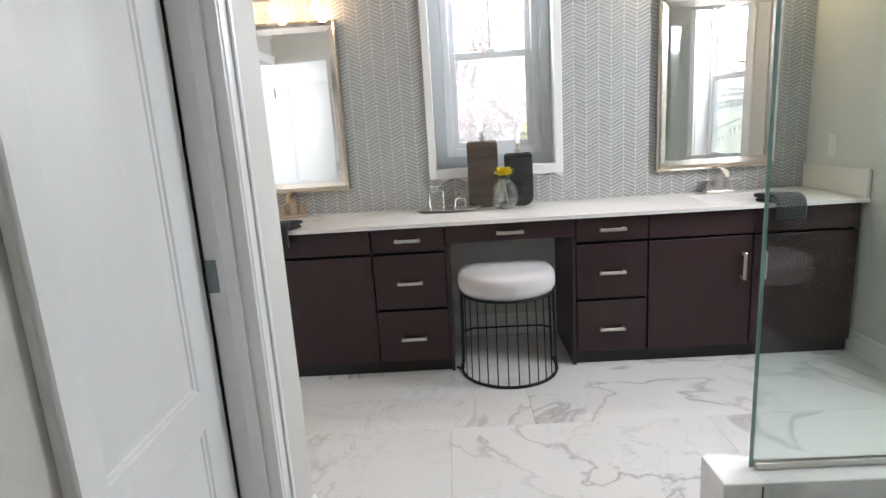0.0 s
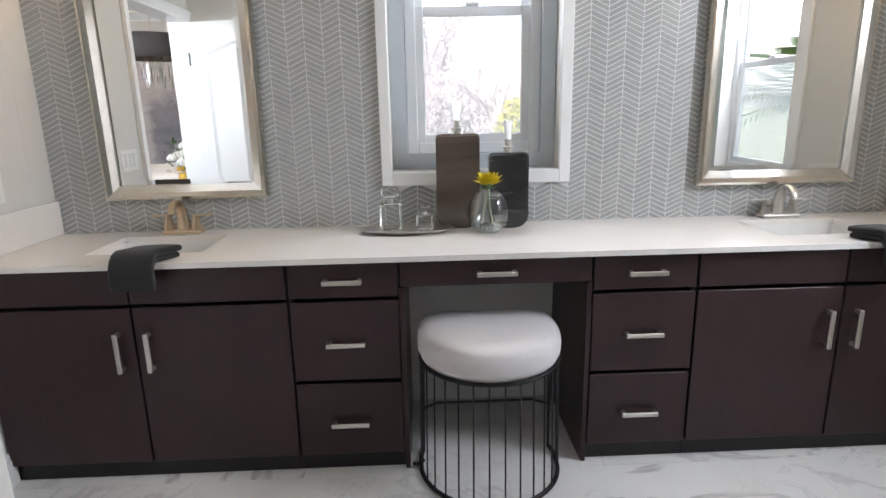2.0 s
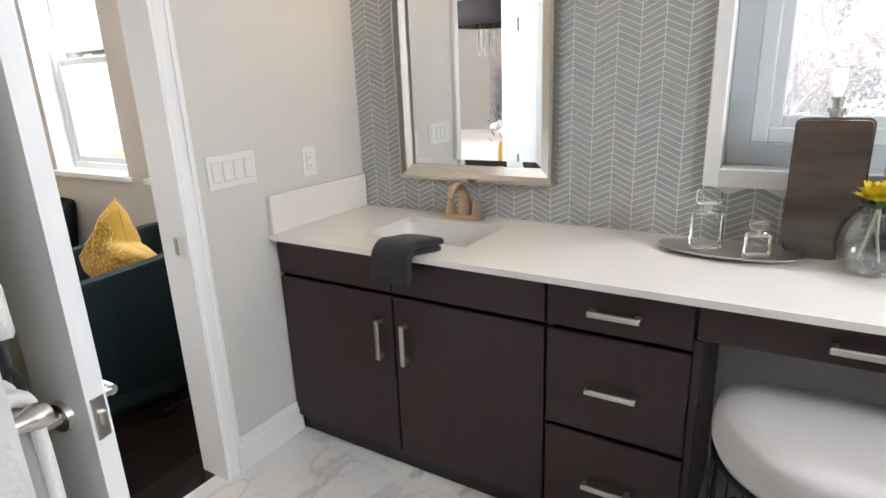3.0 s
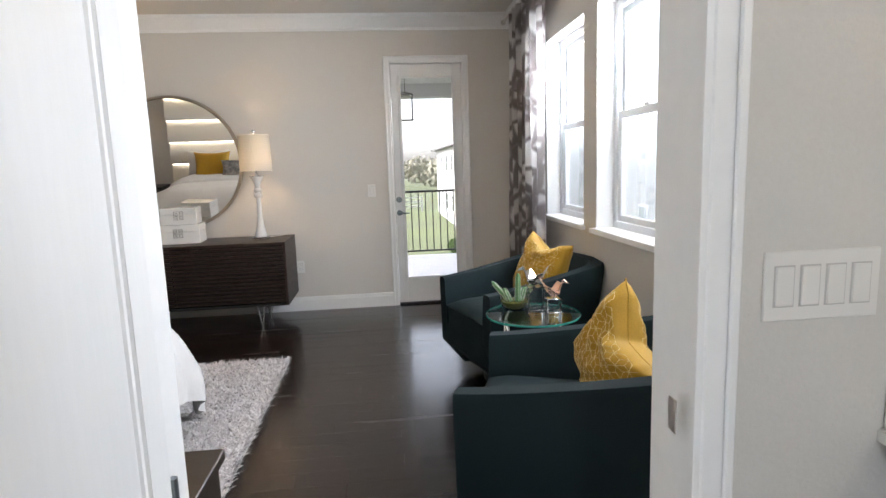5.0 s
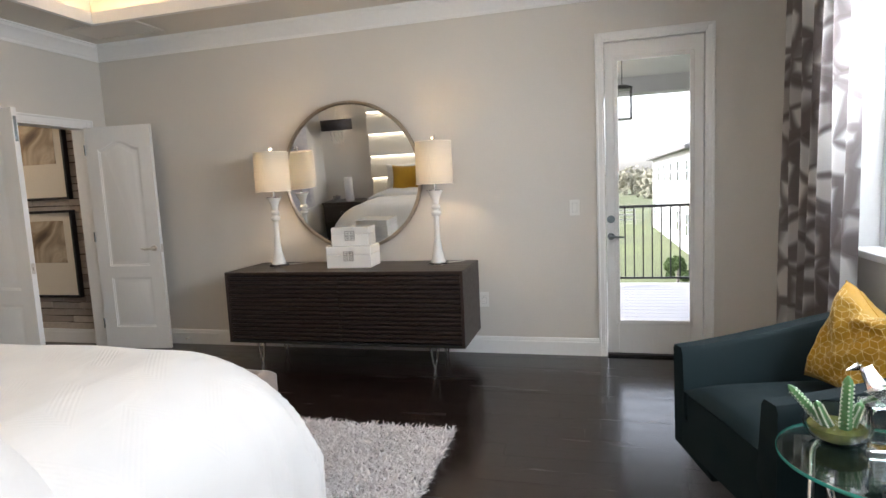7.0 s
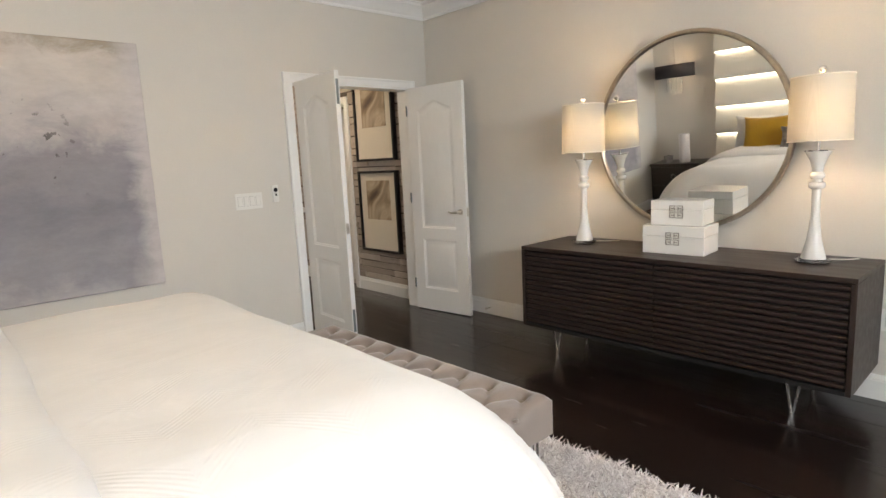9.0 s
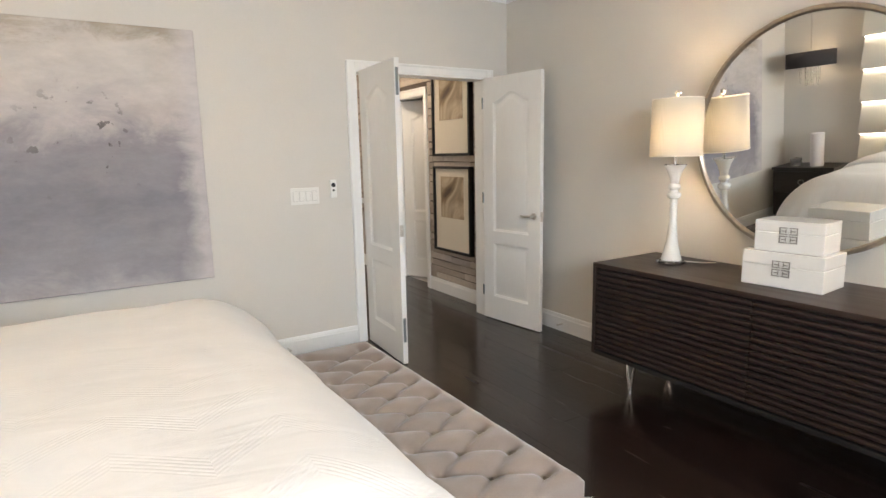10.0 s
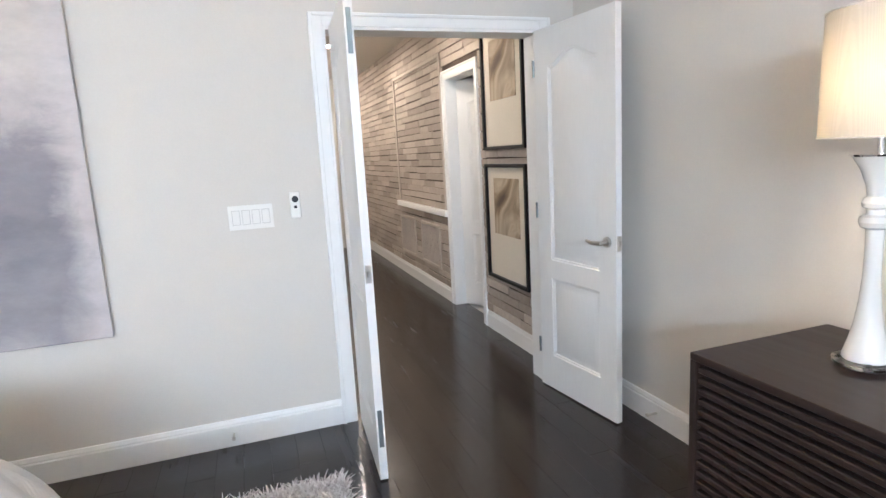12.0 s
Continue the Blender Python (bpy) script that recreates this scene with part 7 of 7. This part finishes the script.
for y0, y1, a, b in ((-0.83, -0.79, 0.065, 1.46), (0.79, 0.83, 0.065, 1.46), (-0.86, 0.86, 0, 0.06), (-0.79, 0.79, 1.42, 1.46)):
    bm = B(); box(bm, (0, y0, a), (0.04 if a == 0 else 0.016, y1, b), 0.005); part("moulding", bm, M_WHITE if a == 0 else M_TAN, nf)
for yc in (-4.72, -5.55):
    gr = thing("return_grille", (HW + 0.011, yc, 0.27), "washed tan slatted air return grille", "grille", "air return grilles")
    bm = B()
    for y0, y1, a, b in ((-0.3, -0.27, 0, 0.44), (0.27, 0.3, 0, 0.44), (-0.27, 0.27, 0, 0.03), (-0.27, 0.27, 0.41, 0.44)):
        box(bm, (0, y0, a), (0.014, y1, b), 0.002)
    part("frame", bm, M_TAN, gr)
    for i in range(12):
        bm = B(); box(bm, (0.001, -0.25 + i * 0.0445, 0.03), (0.009, -0.235 + i * 0.0445, 0.41)); part("slat", bm, M_TAN, gr)
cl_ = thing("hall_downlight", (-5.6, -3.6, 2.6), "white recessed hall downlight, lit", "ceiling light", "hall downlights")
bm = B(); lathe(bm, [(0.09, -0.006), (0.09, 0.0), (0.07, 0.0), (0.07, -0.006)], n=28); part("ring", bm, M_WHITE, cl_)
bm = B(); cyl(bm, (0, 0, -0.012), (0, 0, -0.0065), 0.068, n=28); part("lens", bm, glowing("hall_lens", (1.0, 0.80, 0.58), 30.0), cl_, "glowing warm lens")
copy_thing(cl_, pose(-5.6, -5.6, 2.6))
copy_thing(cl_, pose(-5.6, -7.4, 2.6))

# ---- outside ----
GZ = -3.3
M_GRASS = surface("pale_lawn", (0.09, 0.105, 0.04), 0.95, grain=6, vary=0.35, relief=0.4, coarse=0.15)
bm = B(); box(bm, (-600, -600, GZ - 1), (600, 600, GZ))
tagged(part("ground", bm, M_GRASS), "lawn that runs to the horizon", kind="structure")
M_STUCCO = surface("white_stucco", (0.40, 0.395, 0.39), 0.9, grain=60, vary=0.04, relief=0.4)
M_STUCCO2 = surface("grey_stucco", (0.15, 0.155, 0.16), 0.9, grain=60, vary=0.04, relief=0.4)
M_DECK = surface("pale_deck_paint", (0.44, 0.44, 0.47), 0.6, grain=60, vary=0.05, relief=0.2)
ba = thing("balcony", (0, 0, 0), "covered balcony with a dark railing and pale deck", "balcony")
DKX = -9.85
for i in range(20):
    bm = B(); box(bm, (DKX + i * 0.1645, -1.0, -0.07), (DKX + i * 0.1645 + 0.161, 4.2, -0.045), 0.002); part("deck_board", bm, M_DECK, ba)
bm = B(); box(bm, (DKX, -1.0, -0.35), (BW - 0.19, 4.2, -0.072)); part("slab", bm, M_STUCCO, ba)
bm = B(); box(bm, (DKX - 0.1, -1.0, 2.62), (BW - 0.19, 4.2, 2.75)); part("soffit", bm, M_STUCCO, ba)
bm = B(); box(bm, (DKX - 0.1, -1.0, 2.42), (DKX + 0.15, 4.2, 2.619)); part("beam", bm, M_STUCCO, ba)
bm = B(); box(bm, (DKX - 0.05, 3.62, -0.045), (DKX + 0.3, 4.0, 2.42), 0.004); part("post", bm, M_STUCCO, ba)
bm = B(); box(bm, (DKX + 0.10, -1.0, 0.965), (DKX + 0.15, 3.62, 1.0), 0.004); part("top_rail", bm, M_STEEL_DARK, ba)
bm = B(); box(bm, (DKX + 0.11, -1.0, 0.03), (DKX + 0.14, 3.62, 0.055), 0.003); part("bottom_rail", bm, M_STEEL_DARK, ba)
for i in range(40):
    y = 3.55 - 0.112 * i
    bm = B(); box(bm, (DKX + 0.117, y - 0.008, 0.0555), (DKX + 0.133, y + 0.008, 0.9645)); part("baluster", bm, M_STEEL_DARK, ba)
la = thing("lantern", (-8.15, 2.56, 1.96), "hanging black and glass porch lantern", "lantern")
bm = B(); lathe(bm, [(0.14, 0.29), (0.14, 0.305), (0.05, 0.34), (0.0, 0.345)], n=4)
bmesh.ops.rotate(bm, matrix=Matrix.Rotation(math.pi / 4, 3, "Z"), verts=bm.verts); part("cap", bm, M_STEEL_DARK, la)
for sx in (-1, 1):
    for sy in (-1, 1):
        bm = B(); box(bm, (sx * 0.085 - 0.006, sy * 0.085 - 0.006, 0), (sx * 0.085 + 0.006, sy * 0.085 + 0.006, 0.29)); part("post", bm, M_STEEL_DARK, la)
bm = B(); box(bm, (-0.095, -0.095, -0.01), (0.095, 0.095, 0.0)); part("base", bm, M_STEEL_DARK, la)
for a in range(4):
    bm = B(); box(bm, (-0.078, 0.083, 0.001), (0.078, 0.087, 0.289)); bmesh.ops.rotate(bm, matrix=Matrix.Rotation(a * math.pi / 2, 3, "Z"), verts=bm.verts); g = part("pane", bm, M_PANE, la)
bm = B(); cyl(bm, (0, 0, 0.34), (0, 0, 0.655), 0.004, n=6)
for i in range(5):
    tube(bm, [(0.012 * math.cos(a * math.tau / 10), 0, 0.36 + 0.06 * i + 0.02 * math.sin(a * math.tau / 10)) for a in range(10)], 0.0025, 5, True)
part("chain", bm, M_STEEL_DARK, la)
M_ROOF = surface("grey_shingle", (0.16, 0.155, 0.155), 0.9, grain=8, vary=0.2, relief=0.5)
M_WINDOWDARK = surface("far_window_glass", (0.10, 0.12, 0.13), 0.06, relief=0)


def house(x0, x1, y0, y1, eave, mat, label):
    h = thing("house", ((x0 + x1) / 2, (y0 + y1) / 2, GZ), label, "house", "neighbour houses")
    hx, hy, e = (x1 - x0) / 2, (y1 - y0) / 2, eave - GZ
    bm = B(); box(bm, (-hx, -hy, 0), (hx, hy, e)); part("wall", bm, mat, h)
    bm = B()
    o = 0.5
    lo = [bm.verts.new(p) for p in ((-hx - o, -hy - o, e), (hx + o, -hy - o, e), (hx + o, hy + o, e), (-hx - o, hy + o, e))]
    l2 = [bm.verts.new((v.co.x, v.co.y, e + 0.18)) for v in lo]
    r = min(hx, hy) * 0.9
    if hx > hy:
        rd = [bm.verts.new((-hx + r, 0, e + 0.18 + r * 0.42)), bm.verts.new((hx - r, 0, e + 0.18 + r * 0.42))]
        fs = [(l2[0], l2[1], rd[1], rd[0]), (l2[1], l2[2], rd[1]), (l2[2], l2[3], rd[0], rd[1]), (l2[3], l2[0], rd[0])]
    else:
        rd = [bm.verts.new((0, -hy + r, e + 0.18 + r * 0.42)), bm.verts.new((0, hy - r, e + 0.18 + r * 0.42))]
        fs = [(l2[0], l2[1], rd[0]), (l2[1], l2[2], rd[1], rd[0]), (l2[2], l2[3], rd[1]), (l2[3], l2[0], rd[0], rd[1])]
    for fv_ in fs:
        bm.faces.new(fv_)
    for i in range(4):
        bm.faces.new((lo[i], lo[(i + 1) % 4], l2[(i + 1) % 4], l2[i]))
    bm.faces.new(lo[::-1])
    part("roof", bm, M_ROOF, h)
    for z in (1.0, e - 1.9):
        k = max(2, int(2 * hx // 3.2))
        for i in range(k):
            x = -hx + (i + 0.5) * 2 * hx / k
            bm = B(); box(bm, (x - 0.5, -hy - 0.05, z), (x + 0.5, -hy + 0.02, z + 1.4)); w_ = part("window", bm, M_VINYL, h)
            bm = B(); box(bm, (x - 0.42, -hy - 0.06, z + 0.08), (x + 0.42, -hy - 0.051, z + 0.68)); part("pane", bm, M_WINDOWDARK, w_)
            bm = B(); box(bm, (x - 0.42, -hy - 0.06, z + 0.74), (x + 0.42, -hy - 0.051, z + 1.32)); part("pane", bm, M_WINDOWDARK, w_)


house(-33, -12, 15.0, 25, 3.1, M_STUCCO2, "grey two-storey house with a hipped roof")
house(-58, -36, 7.6, 17.6, 2.8, M_STUCCO, "white two-storey house beyond the lawn")
fe = thing("fence", (-60, -6, GZ), "pale rail fence across the lawn", "fence")
for i in range(14):
    bm = B(); box(bm, (-0.08, -14 + 2 * i, 0), (0.08, -13.84 + 2 * i, 1.5)); part("post", bm, M_STUCCO, fe)
for z in (0.5, 1.0, 1.4):
    bm = B(); box(bm, (-0.04, -14, z), (0.04, 12.2, z + 0.12)); part("rail", bm, M_STUCCO, fe)


def leaf_cloud(name, parent, blobs, n, size, mat, seed, label=""):
    rg = random.Random(seed)
    vs, fs = [], []
    tot = sum(b[3] ** 2 for b in blobs)
    for (x, y, z, r) in blobs:
        for _ in range(int(n * r * r / tot)):
            d = Vector((rg.gauss(0, 1), rg.gauss(0, 1), rg.gauss(0, 1))).normalized() * r * rg.uniform(0.35, 1.08)
            c = Vector((x, y, z)) + Vector((d.x, d.y, d.z * 0.8))
            a = Vector((rg.uniform(-1, 1), rg.uniform(-1, 1), rg.uniform(-1, 1))).normalized() * size * rg.uniform(0.6, 1.3)
            b = a.cross(Vector((rg.uniform(-1, 1), rg.uniform(-1, 1), rg.uniform(-1, 1)))).normalized() * size * 0.5
            o = len(vs)
            vs += [tuple(c - a), tuple(c + b), tuple(c + a), tuple(c - b)]
            fs.append((o, o + 1, o + 2, o + 3))
    me = bpy.data.meshes.new(name)
    me.from_pydata(vs, [], fs)
    me.materials.append(mat)
    ob = new(name, me)
    ob.parent = parent
    return tagged(ob, label, kind="stuff")


def branches(bm, p, d, ln, r, depth, rg, tips):
    q = p + d * ln
    tube(bm, [p, (p + q) / 2 + Vector((rg.uniform(-1, 1), rg.uniform(-1, 1), 0)) * ln * 0.06, q], [r, r * 0.85, r * 0.65], 6 if depth > 1 else 4)
    tips.append(q)
    if depth == 0:
        return
    for _ in range(3 if depth > 1 else 4):
        nd = (d + Vector((rg.uniform(-1, 1), rg.uniform(-1, 1), rg.uniform(-0.35, 0.7))) * 0.75).normalized()
        branches(bm, p.lerp(q, rg.uniform(0.45, 1.0)), nd, ln * rg.uniform(0.6, 0.8), r * 0.55, depth - 1, rg, tips)


M_BARK = surface("grey_bark", (0.34, 0.29, 0.27), 0.9, grain=20, vary=0.2, relief=0.5)
M_BUD = varied("reddish_buds", (0.58, 0.49, 0.47), (0.78, 0.71, 0.69), 0.8, "island", 0.0)
M_YGREEN = varied("yellow_green_leaves", (0.24, 0.23, 0.025), (0.42, 0.38, 0.04), 0.7, "island", 0.0)
M_GREEN = varied("mid_green_leaves", (0.05, 0.09, 0.025), (0.12, 0.17, 0.05), 0.7, "island", 0.0)
for x, y, ht, sd in ((-1.0, 13.0, 8.5, 1), (2.2, 13.0, 8.0, 2), (0.6, 15.0, 9.5, 3), (5.5, 17.5, 9.0, 4), (-4.0, 19.5, 9.0, 6)):
    rg = random.Random(sd)
    t = thing("tree", (x, y, GZ), "leafless tree with reddish spring buds", "tree", "budding trees")
    bm, tips = B(), []
    branches(bm, Vector((0, 0, 0)), Vector((0, 0, 1)), ht * 0.3, 0.16, 5, rg, tips)
    part("limbs", bm, M_BARK, t)
    leaf_cloud("buds", t, [(q.x, q.y, q.z, 0.45) for q in tips[-260:]], 16000, 0.045, M_BUD, sd, "tiny reddish buds")
for x, y, r, mat, sd, lab in ((1.35, 9.5, 0.9, M_YGREEN, 1, "yellow-green shrub beyond the bathroom window"), (-10.5, 7.9, 0.6, M_YGREEN, 2, "yellow-leaved tree beside a house"), (-7.2, 8.0, 0.6, M_YGREEN, 3, "yellow-leaved tree beside a house"), (-28, 5.75, 0.5, M_GREEN, 4, "green shrub by a white house")):
    t = thing("shrub", (x, y, GZ), lab, "shrub", "garden shrubs")
    rg = random.Random(40 + sd)
    top = 4.45 if x > 0 else 3.5 if x > -12 else 0.75
    bm = B(); tube(bm, [(0, 0, 0), (0.05, 0, top * 0.6), (0, 0.04, top)], [0.07, 0.05, 0.02], 6); part("trunk", bm, M_BARK, t)
    leaf_cloud("crown", t, [(rg.uniform(-r, r) * 0.6, rg.uniform(-r, r) * 0.6, top + rg.uniform(-r, r * 0.4), r * rg.uniform(0.35, 0.6)) for _ in range(9)], 9000, 0.07, mat, sd, lab)
for i, (x, y) in enumerate(((4.6, 2.9), (4.9, -1.1), (6.5, 4.0), (5.0, 4.6))):
    t = thing("palm", (x, y, GZ), "green fan palm outside the bathroom", "palm", "palms")
    rg = random.Random(70 + i)
    h = 4.2 + 0.5 * (i % 2)
    bm = B(); tube(bm, [(0, 0, 0), (0.06, 0, h * 0.5), (0, 0, h)], [0.14, 0.12, 0.1], 8); part("trunk", bm, M_BARK, t)
    bm = B()
    for k in range(34):
        a, el = rg.uniform(0, math.tau), rg.uniform(-0.5, 1.2)
        d = Vector((math.cos(a) * math.cos(el), math.sin(a) * math.cos(el), math.sin(el)))
        pts = [Vector((0, 0, h)) + d * s * 1.5 + Vector((0, 0, -0.55 * s * s)) for s in (0, 0.35, 0.7, 1.0)]
        for p, q in zip(pts, pts[1:]):
            for s in range(7):
                b0 = p.lerp(q, s / 7)
                side = d.cross(Vector((0, 0, 1))).normalized()
                for sg_ in (-1, 1):
                    tip = b0 + (side * sg_ * 0.8 + d * 0.5 + Vector((0, 0, -0.35))).normalized() * 0.42
                    w_ = d * 0.014
                    bm.faces.new([bm.verts.new(v) for v in (b0 - w_, b0 + w_, tip)])
    part("fronds", bm, M_GREEN, t)
wd = thing("far_woods", (-170, 0, GZ), "hazy line of distant woods", "woods")
# Distance haze is put into the crowns' pale, even colour.
M_WOODS = varied("hazy_woods", (0.24, 0.23, 0.175), (0.31, 0.29, 0.22), 0.9, "island", 0.0)
rg = random.Random(99)
leaf_cloud("crowns", wd, [(rg.uniform(-40, 60), -110 + 220 * i / 70, 1.5 + rg.uniform(0, 2.2), rg.uniform(2.5, 5.0)) for i in range(71)], 26000, 0.75, M_WOODS, 5, "distant mixed woods")
bm = B()
for i in range(30):
    y = -110 + 220 * i / 29
    cyl(bm, (0, y, 0), (0, y, 4), 0.25, n=6)
ob = part("trunks", bm, M_BARK, wd); tagged(ob, kind="stuff")

# ---- floor planks, marble tiles, wall tiles, bricks ----


def plank_mesh(name, sx, sy, sz, bev, mat):
    bm = B(); box(bm, (-sx / 2, -sy / 2, -sz), (sx / 2, sy / 2, 0), bev)
    me = mesh_of(name, bm, mat)
    return me


floor_ob = bpy.data.objects["floor"]
rng = random.Random(11)
PW = 0.125
LENS = (0.6, 0.9, 1.2, 1.5)
planks = {}
for l in LENS:
    planks[l] = plank_mesh("plank", PW - 0.0004, l - 0.0006, 0.013, 0.0007, M_FLOOR)


def lay(x0, x1, y0, y1):
    x = x0
    while x < x1 - 0.02:
        y = y0 - rng.uniform(0, 0.9)
        while y < y1:
            l = rng.choice(LENS)
            if y + l > y0 + 0.05:
                ob = new("plank", planks[l])
                ob.location = (x + PW / 2, y + l / 2, rng.uniform(-0.0005, 0.0004))
                a, b = max(y, y0), min(y + l, y1)
                ob.scale.y, ob.location.y = (b - a) / l, (a + b) / 2
                ob.parent = floor_ob
            y += l
        x += PW


lay(-6.40, -4.90, -8.2, 3.55)
lay(-4.90, -1.72, -2.2, 3.55)
tile_me = plank_mesh("marble_tile", 1.2 - 0.001, 0.6 - 0.001, 0.012, 0.0005, M_MARBLE)
for r in range(9):
    for c in range(5):
        xa = -1.722 + c * 1.2 - 0.4 * (r % 3)
        lo, hi = max(xa, -1.722), min(xa + 1.2, TE + 0.04)
        if hi - lo < 0.05:
            continue
        ob = new("marble_tile", tile_me)
        ob.location = ((lo + hi) / 2, TN - 0.3 - r * 0.6, 0)
        ob.scale.x = (hi - lo) / 1.2
        ob.parent = floor_ob

# chevron wall tiles behind the vanity
M_CHEV = varied("grey_glass_tile", (0.355, 0.36, 0.35), (0.40, 0.40, 0.388), 0.22, "object", 0.05, 30)
M_CHEV_J = varied("grey_glass_tile_far", (0.355, 0.36, 0.35), (0.40, 0.40, 0.388), 0.22, "island", 0.05, 30)
bm = B(); wall_with_holes(bm, "x", TN - 0.006, TN - 0.001, TW + 0.001, TE - 0.001, CT - 0.02, 2.74, [(-0.153, 0.596, 1.1, 2.42)])
back = setting("backsplash", bm, M_GROUT_WHITE, "white grout bed of the chevron tile wall")
CW, CH, RISE, GAP = 0.0766, 0.0226, 0.034, 0.0024


def chev_verts(w, s):
    h, r, y0, y1 = CH - GAP * 1.2, RISE * s, 0.004, 0.0
    return [(0, y0, 0), (w, y0, r), (w, y0, r + h), (0, y0, h), (0.0008, y1, 0.0006), (w - 0.0008, y1, r + 0.0006), (w - 0.0008, y1, r + h - 0.0006), (0.0008, y1, h - 0.0006)]


CF = [(4, 5, 6, 7), (0, 1, 5, 4), (1, 2, 6, 5), (2, 3, 7, 6), (3, 0, 4, 7)]
chev_me = []
for s in (1, -1):
    me = bpy.data.meshes.new("wall_tile")
    me.from_pydata(chev_verts(CW - GAP, s), [], CF)
    me.materials.append(M_CHEV)
    chev_me.append(me)
jv, jf = [], []
col = 0
x = TW + 0.003
near = 0
while x < TE - CW * 0.5:
    s = 1 if col % 2 == 0 else -1
    z = CT - 0.07
    while z < 2.70:
        za = z + (0 if s > 0 else RISE)
        zlo, zhi = z, z + CH + RISE
        inside = x + CW > -0.2 + 0.02 and x < 0.645 - 0.02 and zhi > 1.065 + 0.03 and zlo < 2.47
        if zlo > CT - 0.09 and not inside:
            if x < -0.98 and zhi < 2.25 and near < 300:
                ob = new("wall_tile", chev_me[0 if s > 0 else 1])
                ob.location = (x, TN - 0.0072, za)
                ob.parent = back
                near += 1
            else:
                o = len(jv)
                w = min(CW - GAP, TE - 0.003 - x)
                jv += [(a + x, b + TN - 0.0072, c + za) for a, b, c in chev_verts(w, s)]
                jf += [tuple(i + o for i in q) for q in CF]
        z += CH
    x += CW
    col += 1
me = bpy.data.meshes.new("wall_tiles")
me.from_pydata(jv, [], jf)
me.materials.append(M_CHEV_J)
ob = new("wall_tiles", me); ob.parent = back; tagged(ob, "grey glass chevron tiles with white joints", kind="stuff")

# whitewashed brick face in the hall
M_BRICK = varied("whitewashed_brick", (0.35, 0.295, 0.25), (0.54, 0.475, 0.415), 0.85, "object", 0.8, 26)
M_BRICK_J = varied("whitewashed_brick_far", (0.35, 0.295, 0.25), (0.54, 0.475, 0.415), 0.85, "island", 0.8, 26)
hall = bpy.data.objects["wall_hall_west"]
rng = random.Random(7)
shapes = []
for k in range(8):
    l = 0.22 + 0.06 * k
    bm = B(); box(bm, (0, 0.002, 0.003), (0.011, l - 0.003, 0.062), 0.003)
    for vv in bm.verts:
        vv.co.z += 0.006 * noise.noise(Vector((vv.co.y * 9, vv.co.z * 20, k * 3.1)))
    shapes.append((l, mesh_of("brick", bm, M_BRICK)))
jb = B()
count = 0
z = 0.14
while z < 2.56:
    y = HS + rng.uniform(-0.3, 0)
    while y < BS - 0.14:
        l, me = rng.choice(shapes)
        y1 = min(y + l, BS - 0.135)
        crosses = y < -3.335 and y1 > -4.145 and z < 2.1
        jog = rng.uniform(-0.004, 0.004)
        if not crosses and y > -3.4 and count < 295 and abs(y1 - y - l) < 1e-4:
            ob = new("brick", me); ob.location = (HW, y, z + jog); ob.parent = hall; count += 1
        else:
            for a, b in (((max(y, HS), min(y1, -4.145)), (max(y, -3.335), y1)) if crosses else ((max(y, HS), y1),)):
                if b - a > 0.012:
                    box(jb, (HW, a + 0.002, z + 0.003 + jog), (HW + 0.011, b - 0.003, z + 0.062 + jog))
        y += l
    z += 0.067
ob = part("bricks", jb, M_BRICK_J, hall, "whitewashed uneven bricks"); tagged(ob, kind="stuff")
